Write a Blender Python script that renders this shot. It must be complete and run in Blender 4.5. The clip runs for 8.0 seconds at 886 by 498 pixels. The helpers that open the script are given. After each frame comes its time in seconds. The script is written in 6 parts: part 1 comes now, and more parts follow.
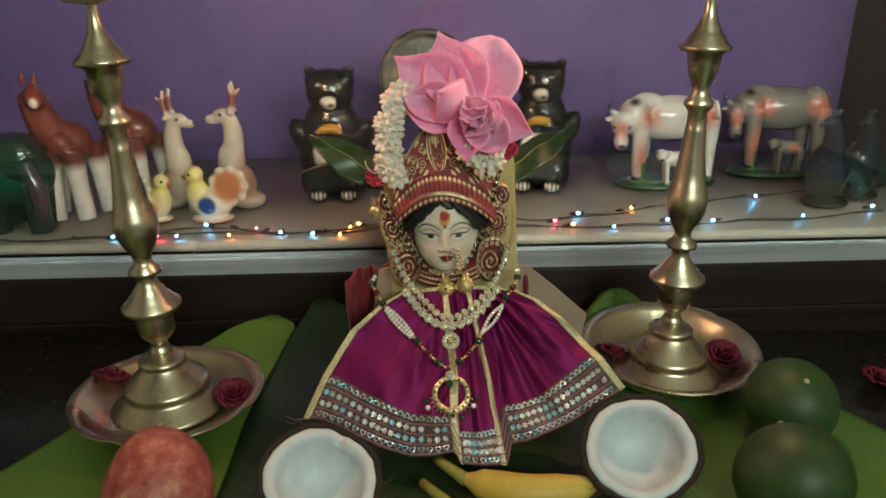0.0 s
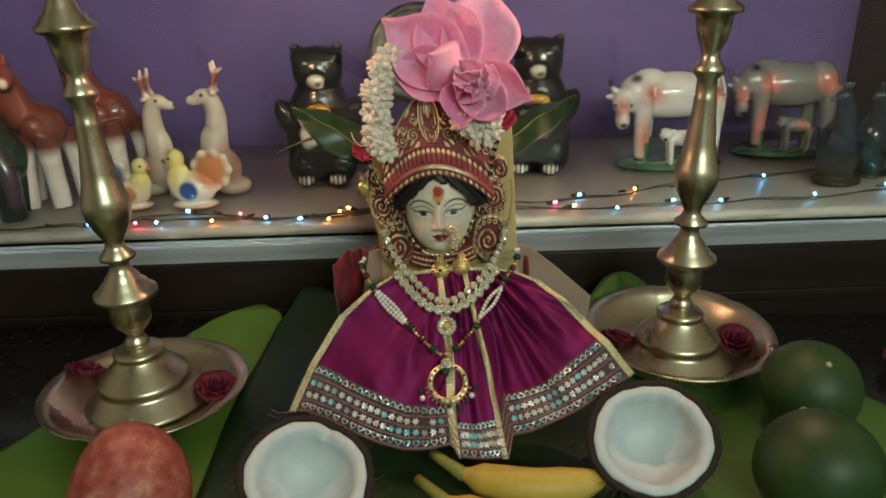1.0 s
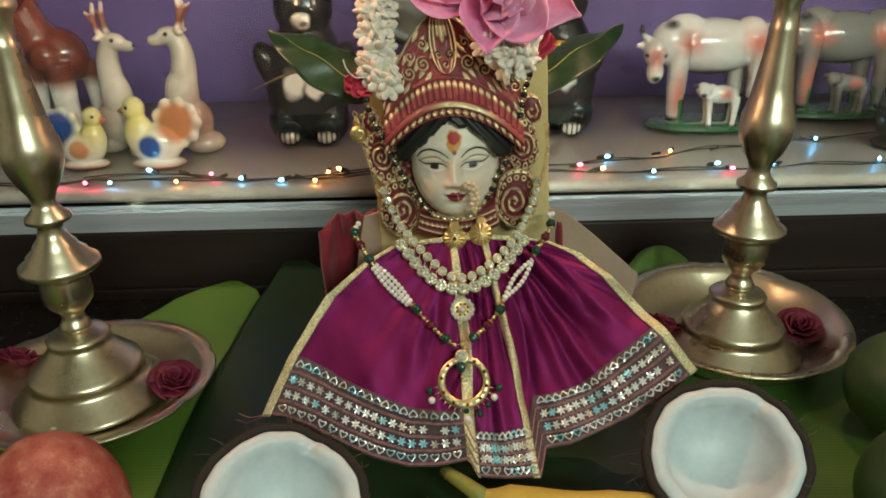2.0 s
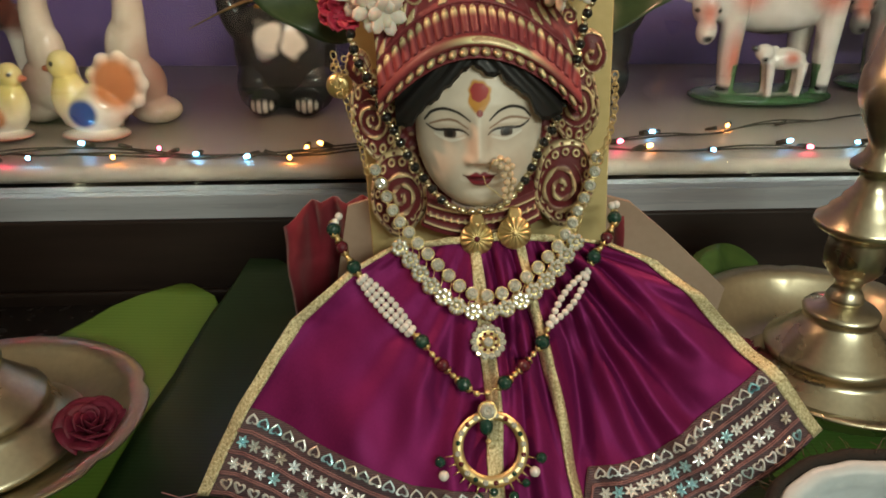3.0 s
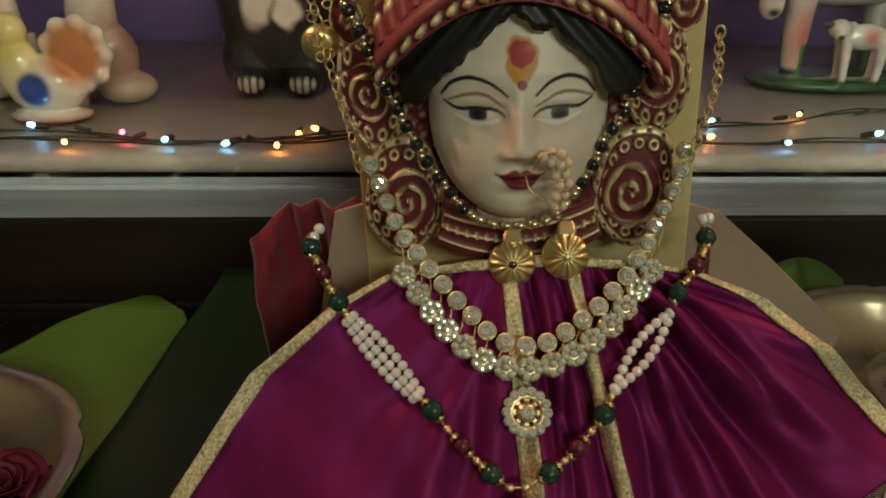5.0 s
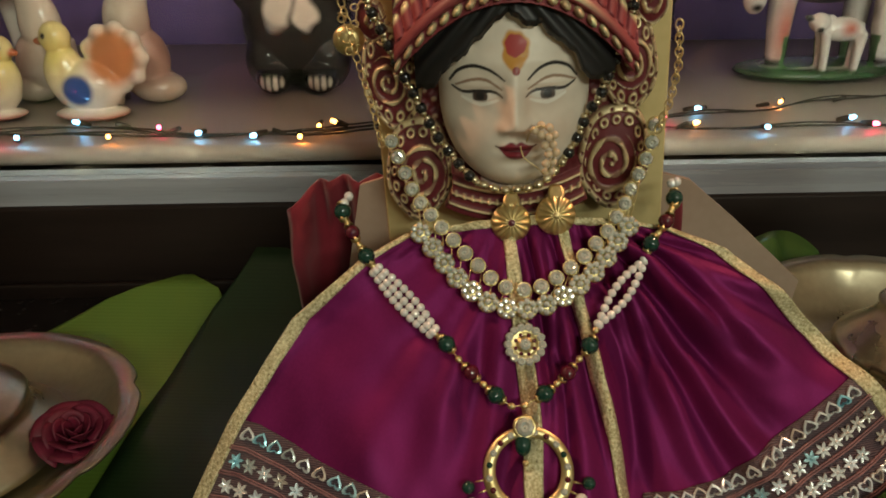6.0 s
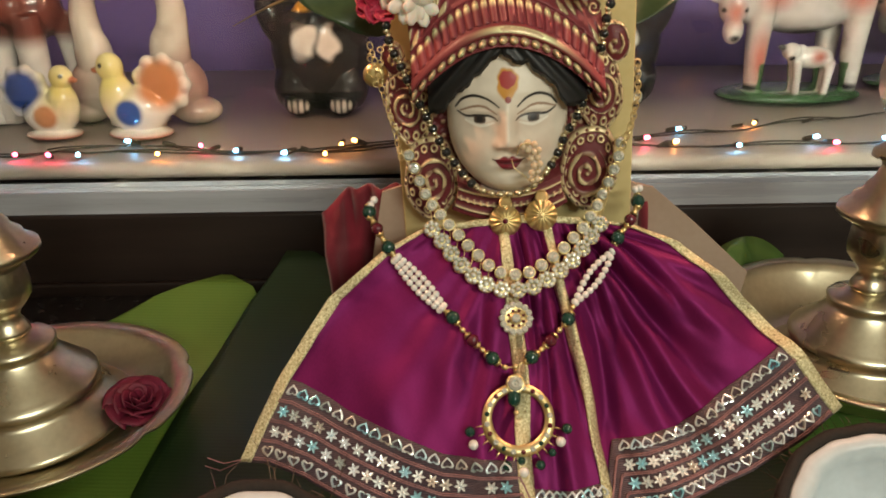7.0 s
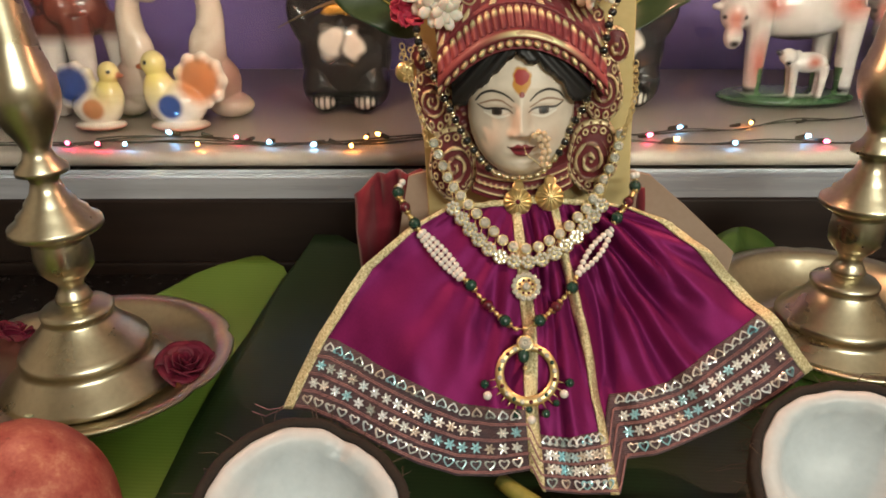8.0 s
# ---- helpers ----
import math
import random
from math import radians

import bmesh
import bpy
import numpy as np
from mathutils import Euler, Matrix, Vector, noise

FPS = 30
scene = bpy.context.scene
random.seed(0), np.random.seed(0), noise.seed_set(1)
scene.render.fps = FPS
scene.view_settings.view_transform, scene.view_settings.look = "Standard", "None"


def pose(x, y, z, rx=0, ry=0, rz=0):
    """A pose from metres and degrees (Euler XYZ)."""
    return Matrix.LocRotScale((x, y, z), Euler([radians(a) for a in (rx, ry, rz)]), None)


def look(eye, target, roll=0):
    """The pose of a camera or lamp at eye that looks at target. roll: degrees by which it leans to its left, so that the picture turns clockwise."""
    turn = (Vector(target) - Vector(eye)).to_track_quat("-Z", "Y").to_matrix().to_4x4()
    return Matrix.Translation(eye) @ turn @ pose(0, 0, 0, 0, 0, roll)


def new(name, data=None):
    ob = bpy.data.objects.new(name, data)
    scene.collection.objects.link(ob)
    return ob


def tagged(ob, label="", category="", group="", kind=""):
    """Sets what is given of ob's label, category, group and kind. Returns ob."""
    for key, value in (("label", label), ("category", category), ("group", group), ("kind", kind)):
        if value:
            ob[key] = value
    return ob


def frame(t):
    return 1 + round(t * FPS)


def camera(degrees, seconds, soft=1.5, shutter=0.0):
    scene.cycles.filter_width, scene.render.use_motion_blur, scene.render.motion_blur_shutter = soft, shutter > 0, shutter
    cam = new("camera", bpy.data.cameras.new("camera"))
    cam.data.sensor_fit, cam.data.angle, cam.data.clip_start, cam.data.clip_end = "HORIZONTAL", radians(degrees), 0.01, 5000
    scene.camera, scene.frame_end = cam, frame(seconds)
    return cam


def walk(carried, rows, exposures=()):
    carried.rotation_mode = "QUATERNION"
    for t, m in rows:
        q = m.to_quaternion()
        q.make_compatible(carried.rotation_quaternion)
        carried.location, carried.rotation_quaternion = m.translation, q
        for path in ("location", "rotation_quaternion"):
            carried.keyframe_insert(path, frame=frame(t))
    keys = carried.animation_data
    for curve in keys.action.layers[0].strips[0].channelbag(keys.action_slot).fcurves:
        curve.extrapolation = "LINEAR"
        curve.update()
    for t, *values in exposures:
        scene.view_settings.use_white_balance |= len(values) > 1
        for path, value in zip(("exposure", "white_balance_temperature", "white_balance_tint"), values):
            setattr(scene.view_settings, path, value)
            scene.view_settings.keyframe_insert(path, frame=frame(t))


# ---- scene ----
cam = camera(59.6, 8.0, soft=1.8)
PATH = [
    (0, (0.027, 0.022, 0.504), (-0.022, 1.877, -0.243), -0.2),
    (0.5, (0.029, 0.032, 0.493), (-0.024, 1.883, -0.264), -0.6),
    (1, (0.028, 0.066, 0.467), (-0.012, 1.919, -0.286), -0.8),
    (1.5, (0.023, 0.126, 0.435), (0.01, 1.975, -0.327), 0.0),
    (1.7, (0.016, 0.152, 0.421), (-0.002, 1.993, -0.359), -0.1),
    (2.8, (-0.008, 0.344, 0.345), (0.004, 2.165, -0.484), 0.7),
    (3, (-0.008, 0.368, 0.337), (-0.003, 2.184, -0.501), 0.7),
    (3.5, (-0.02, 0.425, 0.319), (-0.023, 2.24, -0.521), 1.7),
    (4, (-0.018, 0.462, 0.31), (-0.026, 2.269, -0.546), 1.4),
    (4.5, (-0.015, 0.485, 0.302), (-0.013, 2.3, -0.539), 1.1),
    (4.7, (-0.011, 0.486, 0.299), (-0.022, 2.289, -0.567), 1.3),
    (5.8, (-0.013, 0.436, 0.309), (-0.069, 2.247, -0.539), 0.5),
    (6, (-0.011, 0.423, 0.309), (-0.06, 2.228, -0.551), 0.0),
    (6.5, (-0.009, 0.381, 0.321), (-0.08, 2.198, -0.51), -0.6),
    (7, (-0.008, 0.343, 0.331), (-0.08, 2.169, -0.483), -0.2),
    (7.5, (-0.009, 0.309, 0.333), (-0.092, 2.135, -0.477), -0.1),
    (8, (-0.012, 0.283, 0.34), (-0.108, 2.109, -0.468), 0.3),
]
EXPOSURES = [(0, -0.51, 5850, -4), (0.5, -0.55, 5800, -5), (1.0, -0.57, 5750, -7), (1.7, -0.22, 5700, -8), (3.0, -0.35, 6200, 2), (3.5, -0.55, 6400, 4), (4.0, -0.9, 6400, -1), (4.5, -1.07, 6400, -4), (6.0, -0.74, 6450, 3), (6.5, -0.30, 6450, 5), (7.0, -0.08, 6450, 9), (7.5, 0.07, 6450, 12), (8.0, 0.04, 6450, 13)]
walk(cam, [(t, look(eye, target, roll)) for t, eye, target, roll in PATH], EXPOSURES)

# ---- light: one tube lamp on the room's wall, the oil flames, the string's bulbs; the room is closed
world = bpy.data.worlds.new("world")
scene.world = world
world.use_nodes = True
world.node_tree.nodes["Background"].inputs[0].default_value = (0.6, 0.55, 0.5, 1)
world.node_tree.nodes["Background"].inputs[1].default_value = 0.02


def area_lamp(name, eye, target, w, h, watts, colour):
    d = bpy.data.lights.new(name, "AREA")
    d.shape, d.size, d.size_y, d.energy, d.color = "RECTANGLE", w, h, watts, colour
    ob = new(name, d)
    ob.matrix_basis = look(eye, target)
    return ob


area_lamp("tube_light", (0.85, -1.45, 1.30), (0.0, 0.9, 0.15), 1.2, 0.10, 40.0, (0.98, 0.97, 0.80))


def flame_lamp(place, watts):
    d = bpy.data.lights.new("flame_light", "POINT")
    d.energy, d.color, d.shadow_soft_size = watts, (1.0, 0.50, 0.30), 0.008
    ob = new("flame_light", d)
    ob.location = place


# ---- materials
def material(name):
    m = bpy.data.materials.new(name)
    m.use_nodes = True
    n = m.node_tree.nodes
    return m, n, m.node_tree.links, n["Principled BSDF"]


def ramp(n, l, fac, stops):
    r = n.new("ShaderNodeValToRGB")
    while len(r.color_ramp.elements) < len(stops):
        r.color_ramp.elements.new(0.5)
    for e, (p, c) in zip(r.color_ramp.elements, stops):
        e.position, e.color = p, (*c, 1)
    l.new(fac, r.inputs[0])
    return r.outputs[0]


def stuff(name, c1, c2, rough=0.5, metal=0.0, scale=40, bump=0.0, fine=300, spec=0.5, coat=0.0, sheen=0.0, sss=0.0, stops=None, stretch=(1, 1, 1), rough2=None, tint=None):
    """Two colours mixed by noise at two scales, with fine relief."""
    m, n, l, b = material(name)
    co = n.new("ShaderNodeTexCoord")
    mp = n.new("ShaderNodeMapping")
    mp.inputs["Scale"].default_value = stretch
    l.new(co.outputs["Object"], mp.inputs[0])
    a = n.new("ShaderNodeTexNoise")
    a.inputs["Scale"].default_value, a.inputs["Detail"].default_value = scale, 6
    f = n.new("ShaderNodeTexNoise")
    f.inputs["Scale"].default_value, f.inputs["Detail"].default_value = fine, 3
    l.new(mp.outputs[0], a.inputs[0])
    l.new(mp.outputs[0], f.inputs[0])
    mix = n.new("ShaderNodeMath")
    mix.operation = "MULTIPLY_ADD"
    l.new(f.outputs[0], mix.inputs[0])
    mix.inputs[1].default_value = 0.35
    l.new(a.outputs[0], mix.inputs[2])
    col = ramp(n, l, mix.outputs[0], stops or [(0.45, c1), (0.9, c2)])
    l.new(col, b.inputs["Base Color"])
    rr = n.new("ShaderNodeMapRange")
    l.new(a.outputs[0], rr.inputs[0])
    rr.inputs[1].default_value, rr.inputs[2].default_value = 0.3, 0.7
    rr.inputs[3].default_value, rr.inputs[4].default_value = rough, rough2 if rough2 is not None else min(1, rough * 1.3)
    l.new(rr.outputs[0], b.inputs["Roughness"])
    if tint:
        b.inputs["Specular Tint"].default_value = (*tint, 1)
    b.inputs["Metallic"].default_value = metal
    b.inputs["Specular IOR Level"].default_value = spec
    b.inputs["Coat Weight"].default_value = coat
    b.inputs["Coat Roughness"].default_value = 0.08
    b.inputs["Sheen Weight"].default_value = sheen
    if sss:
        b.inputs["Subsurface Weight"].default_value = sss
        b.inputs["Subsurface Scale"].default_value = 0.004
    if bump:
        bp = n.new("ShaderNodeBump")
        bp.inputs["Strength"].default_value, bp.inputs["Distance"].default_value = 1.0, bump
        l.new(mix.outputs[0], bp.inputs["Height"])
        l.new(bp.outputs[0], b.inputs["Normal"])
    return m


def painted(name, rough=0.35, coat=0.3, metal_rough=0.3, bump=0.0002, fine=500):
    """Paint from the mesh's own colour attribute; its alpha says how much is gilt."""
    m, n, l, b = material(name)
    at = n.new("ShaderNodeAttribute")
    at.attribute_name = "paint"
    nz = n.new("ShaderNodeTexNoise")
    nz.inputs["Scale"].default_value, nz.inputs["Detail"].default_value = fine, 4
    co = n.new("ShaderNodeTexCoord")
    l.new(co.outputs["Object"], nz.inputs[0])
    big = n.new("ShaderNodeTexNoise")
    big.inputs["Scale"].default_value, big.inputs["Detail"].default_value = 60, 5
    l.new(co.outputs["Object"], big.inputs[0])
    sh = ramp(n, l, big.outputs[0], [(0.3, (0.78, 0.76, 0.74)), (0.65, (1, 1, 1))])
    mx = n.new("ShaderNodeMix")
    mx.data_type, mx.blend_type = "RGBA", "MULTIPLY"
    mx.inputs["Factor"].default_value = 0.7
    l.new(at.outputs["Color"], mx.inputs["A"])
    l.new(sh, mx.inputs["B"])
    l.new(mx.outputs["Result"], b.inputs["Base Color"])
    l.new(at.outputs["Alpha"], b.inputs["Metallic"])
    mr = n.new("ShaderNodeMapRange")
    l.new(at.outputs["Alpha"], mr.inputs[0])
    mr.inputs[3].default_value, mr.inputs[4].default_value = rough, metal_rough
    l.new(mr.outputs[0], b.inputs["Roughness"])
    b.inputs["Coat Weight"].default_value = coat
    b.inputs["Coat Roughness"].default_value = 0.12
    bp = n.new("ShaderNodeBump")
    bp.inputs["Distance"].default_value, bp.inputs["Strength"].default_value = bump, 0.6
    l.new(nz.outputs[0], bp.inputs["Height"])
    l.new(bp.outputs[0], b.inputs["Normal"])
    return m


def glow(name, colour, strength, body=(0.8, 0.8, 0.8)):
    m, n, l, b = material(name)
    b.inputs["Base Color"].default_value = (*body, 1)
    b.inputs["Emission Color"].default_value = (*colour, 1)
    b.inputs["Emission Strength"].default_value = strength
    return m


def glass(name, colour=(0.95, 0.98, 0.97), rough=0.0, ior=1.45):
    m, n, l, b = material(name)
    b.inputs["Base Color"].default_value = (*colour, 1)
    b.inputs["Transmission Weight"].default_value = 1.0
    b.inputs["Roughness"].default_value = rough
    b.inputs["IOR"].default_value = ior
    return m


def bands(name, c1, c2, scale, rough=0.4, metal=0.0, axis="X", bump=0.0003, distortion=2.0, detail=2.0, coord="Object", coat=0.0, soft=(0.35, 0.7), sss=0.0):
    """Fine parallel lines: leaf veins, woven braid, wood grain."""
    m, n, l, b = material(name)
    co = n.new("ShaderNodeTexCoord")
    w = n.new("ShaderNodeTexWave")
    w.bands_direction = axis
    w.inputs["Scale"].default_value, w.inputs["Distortion"].default_value, w.inputs["Detail"].default_value = scale, distortion, detail
    l.new(co.outputs[coord], w.inputs[0])
    nz = n.new("ShaderNodeTexNoise")
    nz.inputs["Scale"].default_value, nz.inputs["Detail"].default_value = 14, 5
    l.new(co.outputs["Object"], nz.inputs[0])
    ad = n.new("ShaderNodeMath")
    ad.operation = "MULTIPLY_ADD"
    ad.inputs[1].default_value = 0.3
    l.new(w.outputs[1], ad.inputs[0])
    sub = n.new("ShaderNodeMath")
    sub.operation = "MULTIPLY"
    sub.inputs[1].default_value = 0.8
    l.new(nz.outputs[0], sub.inputs[0])
    l.new(sub.outputs[0], ad.inputs[2])
    l.new(ramp(n, l, ad.outputs[0], [(soft[0], c1), (soft[1], c2)]), b.inputs["Base Color"])
    b.inputs["Roughness"].default_value, b.inputs["Metallic"].default_value = rough, metal
    b.inputs["Coat Weight"].default_value = coat
    if sss:
        b.inputs["Subsurface Weight"].default_value = sss
        b.inputs["Subsurface Scale"].default_value = 0.003
    bp = n.new("ShaderNodeBump")
    bp.inputs["Distance"].default_value = bump
    l.new(w.outputs[1], bp.inputs["Height"])
    l.new(bp.outputs[0], b.inputs["Normal"])
    return m


def sparkle(name, stops, rough=0.15, metal=0.9):
    m, n, l, b = material(name)
    oi = n.new("ShaderNodeObjectInfo")
    l.new(ramp(n, l, oi.outputs["Random"], stops), b.inputs["Base Color"])
    b.inputs["Metallic"].default_value, b.inputs["Roughness"].default_value = metal, rough
    return m


GRANITE = stuff("black_granite", (0.006, 0.005, 0.005), (0.02, 0.017, 0.016), rough=0.22, scale=90, fine=700, bump=0.00004)
DARK_WOOD = stuff("dark_wood", (0.010, 0.006, 0.005), (0.020, 0.012, 0.009), rough=0.38, scale=18, fine=160, bump=0.0001, spec=0.28, stretch=(0.15, 1, 2))
WALL = stuff("cream_wall", (0.62, 0.55, 0.47), (0.7, 0.63, 0.55), rough=0.8, scale=6, fine=120, bump=0.0004)
CEILING = stuff("white_ceiling", (0.7, 0.68, 0.64), (0.78, 0.76, 0.72), rough=0.9, scale=5)
FLOOR = stuff("grey_floor_tile", (0.25, 0.22, 0.2), (0.35, 0.31, 0.28), rough=0.4, scale=8)
PURPLE = stuff("purple_paint", (0.060, 0.036, 0.14), (0.090, 0.054, 0.185), rough=0.55, scale=5, fine=90, bump=0.0003)
LAMINATE = stuff("cream_laminate", (0.34, 0.285, 0.24), (0.46, 0.40, 0.34), rough=0.36, scale=12, fine=200, bump=0.00008, spec=0.5)
CHANNEL = stuff("grey_plastic_channel", (0.30, 0.32, 0.36), (0.42, 0.45, 0.5), rough=0.25, scale=20, fine=150, bump=0.0001, stretch=(0.2, 1, 4))
GLASS = glass("clear_glass")
BRASS = stuff("aged_brass", (0.50, 0.445, 0.31), (0.69, 0.635, 0.47), rough=0.25, metal=1.0, scale=25, fine=260, bump=0.00005, rough2=0.36)
PLATE_BRASS = stuff("dull_brass_plate", (0.50, 0.43, 0.29), (0.68, 0.61, 0.44), rough=0.22, metal=1.0, scale=14, fine=180, bump=0.00006, rough2=0.4)
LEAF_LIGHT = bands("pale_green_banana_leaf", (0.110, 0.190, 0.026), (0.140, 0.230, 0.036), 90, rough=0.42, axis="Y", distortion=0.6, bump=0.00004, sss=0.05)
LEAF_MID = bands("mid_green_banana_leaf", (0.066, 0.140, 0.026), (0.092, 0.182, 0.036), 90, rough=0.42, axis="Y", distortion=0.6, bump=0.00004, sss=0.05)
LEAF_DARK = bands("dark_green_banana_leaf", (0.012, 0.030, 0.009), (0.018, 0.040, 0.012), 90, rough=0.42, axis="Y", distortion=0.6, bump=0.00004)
BETEL = stuff("betel_leaf_green", (0.012, 0.032, 0.010), (0.03, 0.058, 0.02), rough=0.3, scale=60, fine=300, bump=0.0002)
DRY_BLADE = stuff("dry_olive_blade", (0.10, 0.075, 0.02), (0.2, 0.15, 0.05), rough=0.5, scale=90, fine=300, bump=0.0002)
FLAME = glow("oil_flame", (1.0, 0.6, 0.25), 30)
ROSE = stuff("dark_red_rose_petal", (0.10, 0.004, 0.016), (0.19, 0.009, 0.038), rough=0.55, scale=50, fine=300, bump=0.0001)
RED_PETAL = stuff("bright_red_petal", (0.30, 0.006, 0.03), (0.45, 0.015, 0.06), rough=0.5, scale=60, sheen=0.2)
SHELL = stuff("coconut_shell", (0.007, 0.005, 0.004), (0.026, 0.018, 0.013), rough=0.75, scale=80, fine=500, bump=0.0012)
FLESH = stuff("coconut_flesh", (0.50, 0.565, 0.60), (0.60, 0.665, 0.70), rough=0.36, scale=45, fine=260, bump=0.0004, spec=0.4)
FIBRE = stuff("coconut_fibre", (0.06, 0.04, 0.028), (0.14, 0.1, 0.07), rough=0.9, scale=60)
BANANA = stuff("banana_skin", (0.44, 0.31, 0.04), (0.56, 0.42, 0.08), rough=0.45, scale=35, fine=220, bump=0.0002, stops=[(0.30, (0.10, 0.05, 0.015)), (0.40, (0.46, 0.33, 0.04)), (0.9, (0.56, 0.43, 0.09))])
BANANA_STEM = stuff("banana_stem_green", (0.16, 0.17, 0.03), (0.3, 0.29, 0.06), rough=0.5, scale=60, fine=300, bump=0.0002)
MANGO = stuff("pomegranate_red_skin", (0.28, 0.045, 0.03), (0.42, 0.12, 0.06), rough=0.42, scale=75, fine=520, bump=0.0003, stops=[(0.40, (0.12, 0.03, 0.022)), (0.52, (0.26, 0.048, 0.042)), (0.72, (0.34, 0.10, 0.075)), (0.88, (0.46, 0.22, 0.15))])
LIME = stuff("sweet_lime_skin", (0.012, 0.036, 0.008), (0.036, 0.075, 0.013), rough=0.46, scale=22, fine=420, bump=0.0005)
NAVEL = stuff("pale_stalk_scar", (0.22, 0.25, 0.12), (0.4, 0.42, 0.28), rough=0.7, scale=100)
SATIN = stuff("magenta_satin", (0.120, 0.009, 0.062), (0.185, 0.014, 0.098), rough=0.46, metal=0.35, scale=30, fine=900, bump=0.00003, spec=0.3, tint=(0.85, 0.3, 0.85), stretch=(1, 1, 0.4))
NET = bands("grey_lace_net", (0.05, 0.026, 0.04), (0.17, 0.12, 0.13), 420, rough=0.55, axis="Z", distortion=1.5, bump=0.0003, metal=0.2)
BRAID = stuff("gold_woven_braid", (0.36, 0.31, 0.16), (0.90, 0.84, 0.56), rough=0.26, metal=0.5, scale=800, fine=2600, bump=0.0008, rough2=0.5, stops=[(0.42, (0.34, 0.28, 0.13)), (0.64, (0.58, 0.51, 0.28)), (0.88, (0.92, 0.87, 0.60))])
CORD = stuff("dull_pink_cord", (0.2, 0.09, 0.1), (0.34, 0.18, 0.18), rough=0.6, scale=200, bump=0.0003)
SEQUIN = sparkle("sequin_foil", [(0.0, (0.66, 0.72, 0.72)), (0.35, (0.84, 0.86, 0.84)), (0.55, (0.52, 0.46, 0.38)), (0.72, (0.30, 0.66, 0.78)), (0.9, (0.78, 0.84, 0.88))], 0.25, 0.3)
GOLD = stuff("imitation_gold", (0.64, 0.50, 0.21), (0.84, 0.71, 0.40), rough=0.33, metal=1.0, scale=60, fine=400, bump=0.00003)
FOIL = stuff("stone_foil", (0.70, 0.74, 0.66), (0.88, 0.92, 0.86), rough=0.08, metal=0.62, scale=200, coat=0.6)
PEARL = stuff("imitation_pearl", (0.74, 0.72, 0.68), (0.84, 0.82, 0.79), rough=0.16, metal=0.1, scale=60, coat=1.0, spec=0.9)
NATH_PEARL = stuff("yellowed_pearl", (0.58, 0.42, 0.25), (0.72, 0.58, 0.4), rough=0.2, scale=60, coat=0.6)
GREEN_BEAD = stuff("dark_green_glass_bead", (0.004, 0.03, 0.022), (0.008, 0.05, 0.035), rough=0.1, scale=60, coat=0.5)
MAROON_BEAD = stuff("maroon_glass_bead", (0.07, 0.004, 0.015), (0.11, 0.008, 0.02), rough=0.12, scale=60, coat=0.5)
BLACK_BEAD = stuff("black_glass_bead", (0.004, 0.004, 0.005), (0.01, 0.01, 0.01), rough=0.1, scale=60, coat=0.5)
PALE_GOLD = stuff("pale_gold_bead", (0.55, 0.47, 0.30), (0.72, 0.64, 0.44), rough=0.2, metal=1.0, scale=100)
CARD = stuff("beige_cardboard", (0.36, 0.25, 0.18), (0.44, 0.32, 0.24), rough=0.7, scale=20, fine=250, bump=0.0001)
GILT_CARD = stuff("gold_paper_card", (0.56, 0.44, 0.18), (0.70, 0.57, 0.28), rough=0.45, metal=0.2, scale=14, fine=200, bump=0.0001)
RED_CLOTH = stuff("red_cotton_cloth", (0.13, 0.005, 0.012), (0.21, 0.011, 0.026), rough=0.75, scale=30, fine=900, bump=0.0001, sheen=0.3)
LOTUS = stuff("pink_lotus_petal", (0.72, 0.17, 0.43), (0.88, 0.48, 0.68), rough=0.42, scale=18, fine=220, bump=0.0001, sss=0.25, sheen=0.2, stretch=(1, 1, 1))
JASMINE = stuff("jasmine_petal", (0.72, 0.62, 0.52), (0.86, 0.80, 0.72), rough=0.5, scale=80, fine=300, sss=0.2)
WIRE = stuff("dark_green_wire", (0.020, 0.016, 0.010), (0.045, 0.036, 0.022), rough=0.5, scale=60)
BLUE_GLOW = glow("blue_white_bulb", (0.20, 0.56, 1.0), 46)
PINK_GLOW = glow("pink_bulb", (1.0, 0.05, 0.12), 75)
AMBER_GLOW = glow("amber_bulb", (1.0, 0.30, 0.06), 60)
CERAMIC = painted("glazed_ceramic", rough=0.22, coat=0.6, bump=0.0001, fine=120)
PLASTER = painted("painted_plaster", rough=0.5, coat=0.03, metal_rough=0.2, bump=0.00006, fine=900)


# ---- mesh helpers
def thing(name, m, label, category, group=""):
    ob = new(name)
    ob.empty_display_size = 0.02
    ob.matrix_basis = m
    return tagged(ob, label, category, group)


def mesh_object(name, mesh, mat, parent=None, label=""):
    if mat is not None and not mesh.materials:
        mesh.materials.append(mat)
    ob = new(name, mesh)
    if parent is not None:
        ob.parent = parent
    if label:
        ob["label"] = label
    return ob


def part(name, bm, mat, parent=None, label="", smooth=True):
    mesh = bpy.data.meshes.new(name)
    bmesh.ops.recalc_face_normals(bm, faces=bm.faces)
    bm.to_mesh(mesh)
    bm.free()
    if smooth:
        mesh.shade_smooth()
    return mesh_object(name, mesh, mat, parent, label)


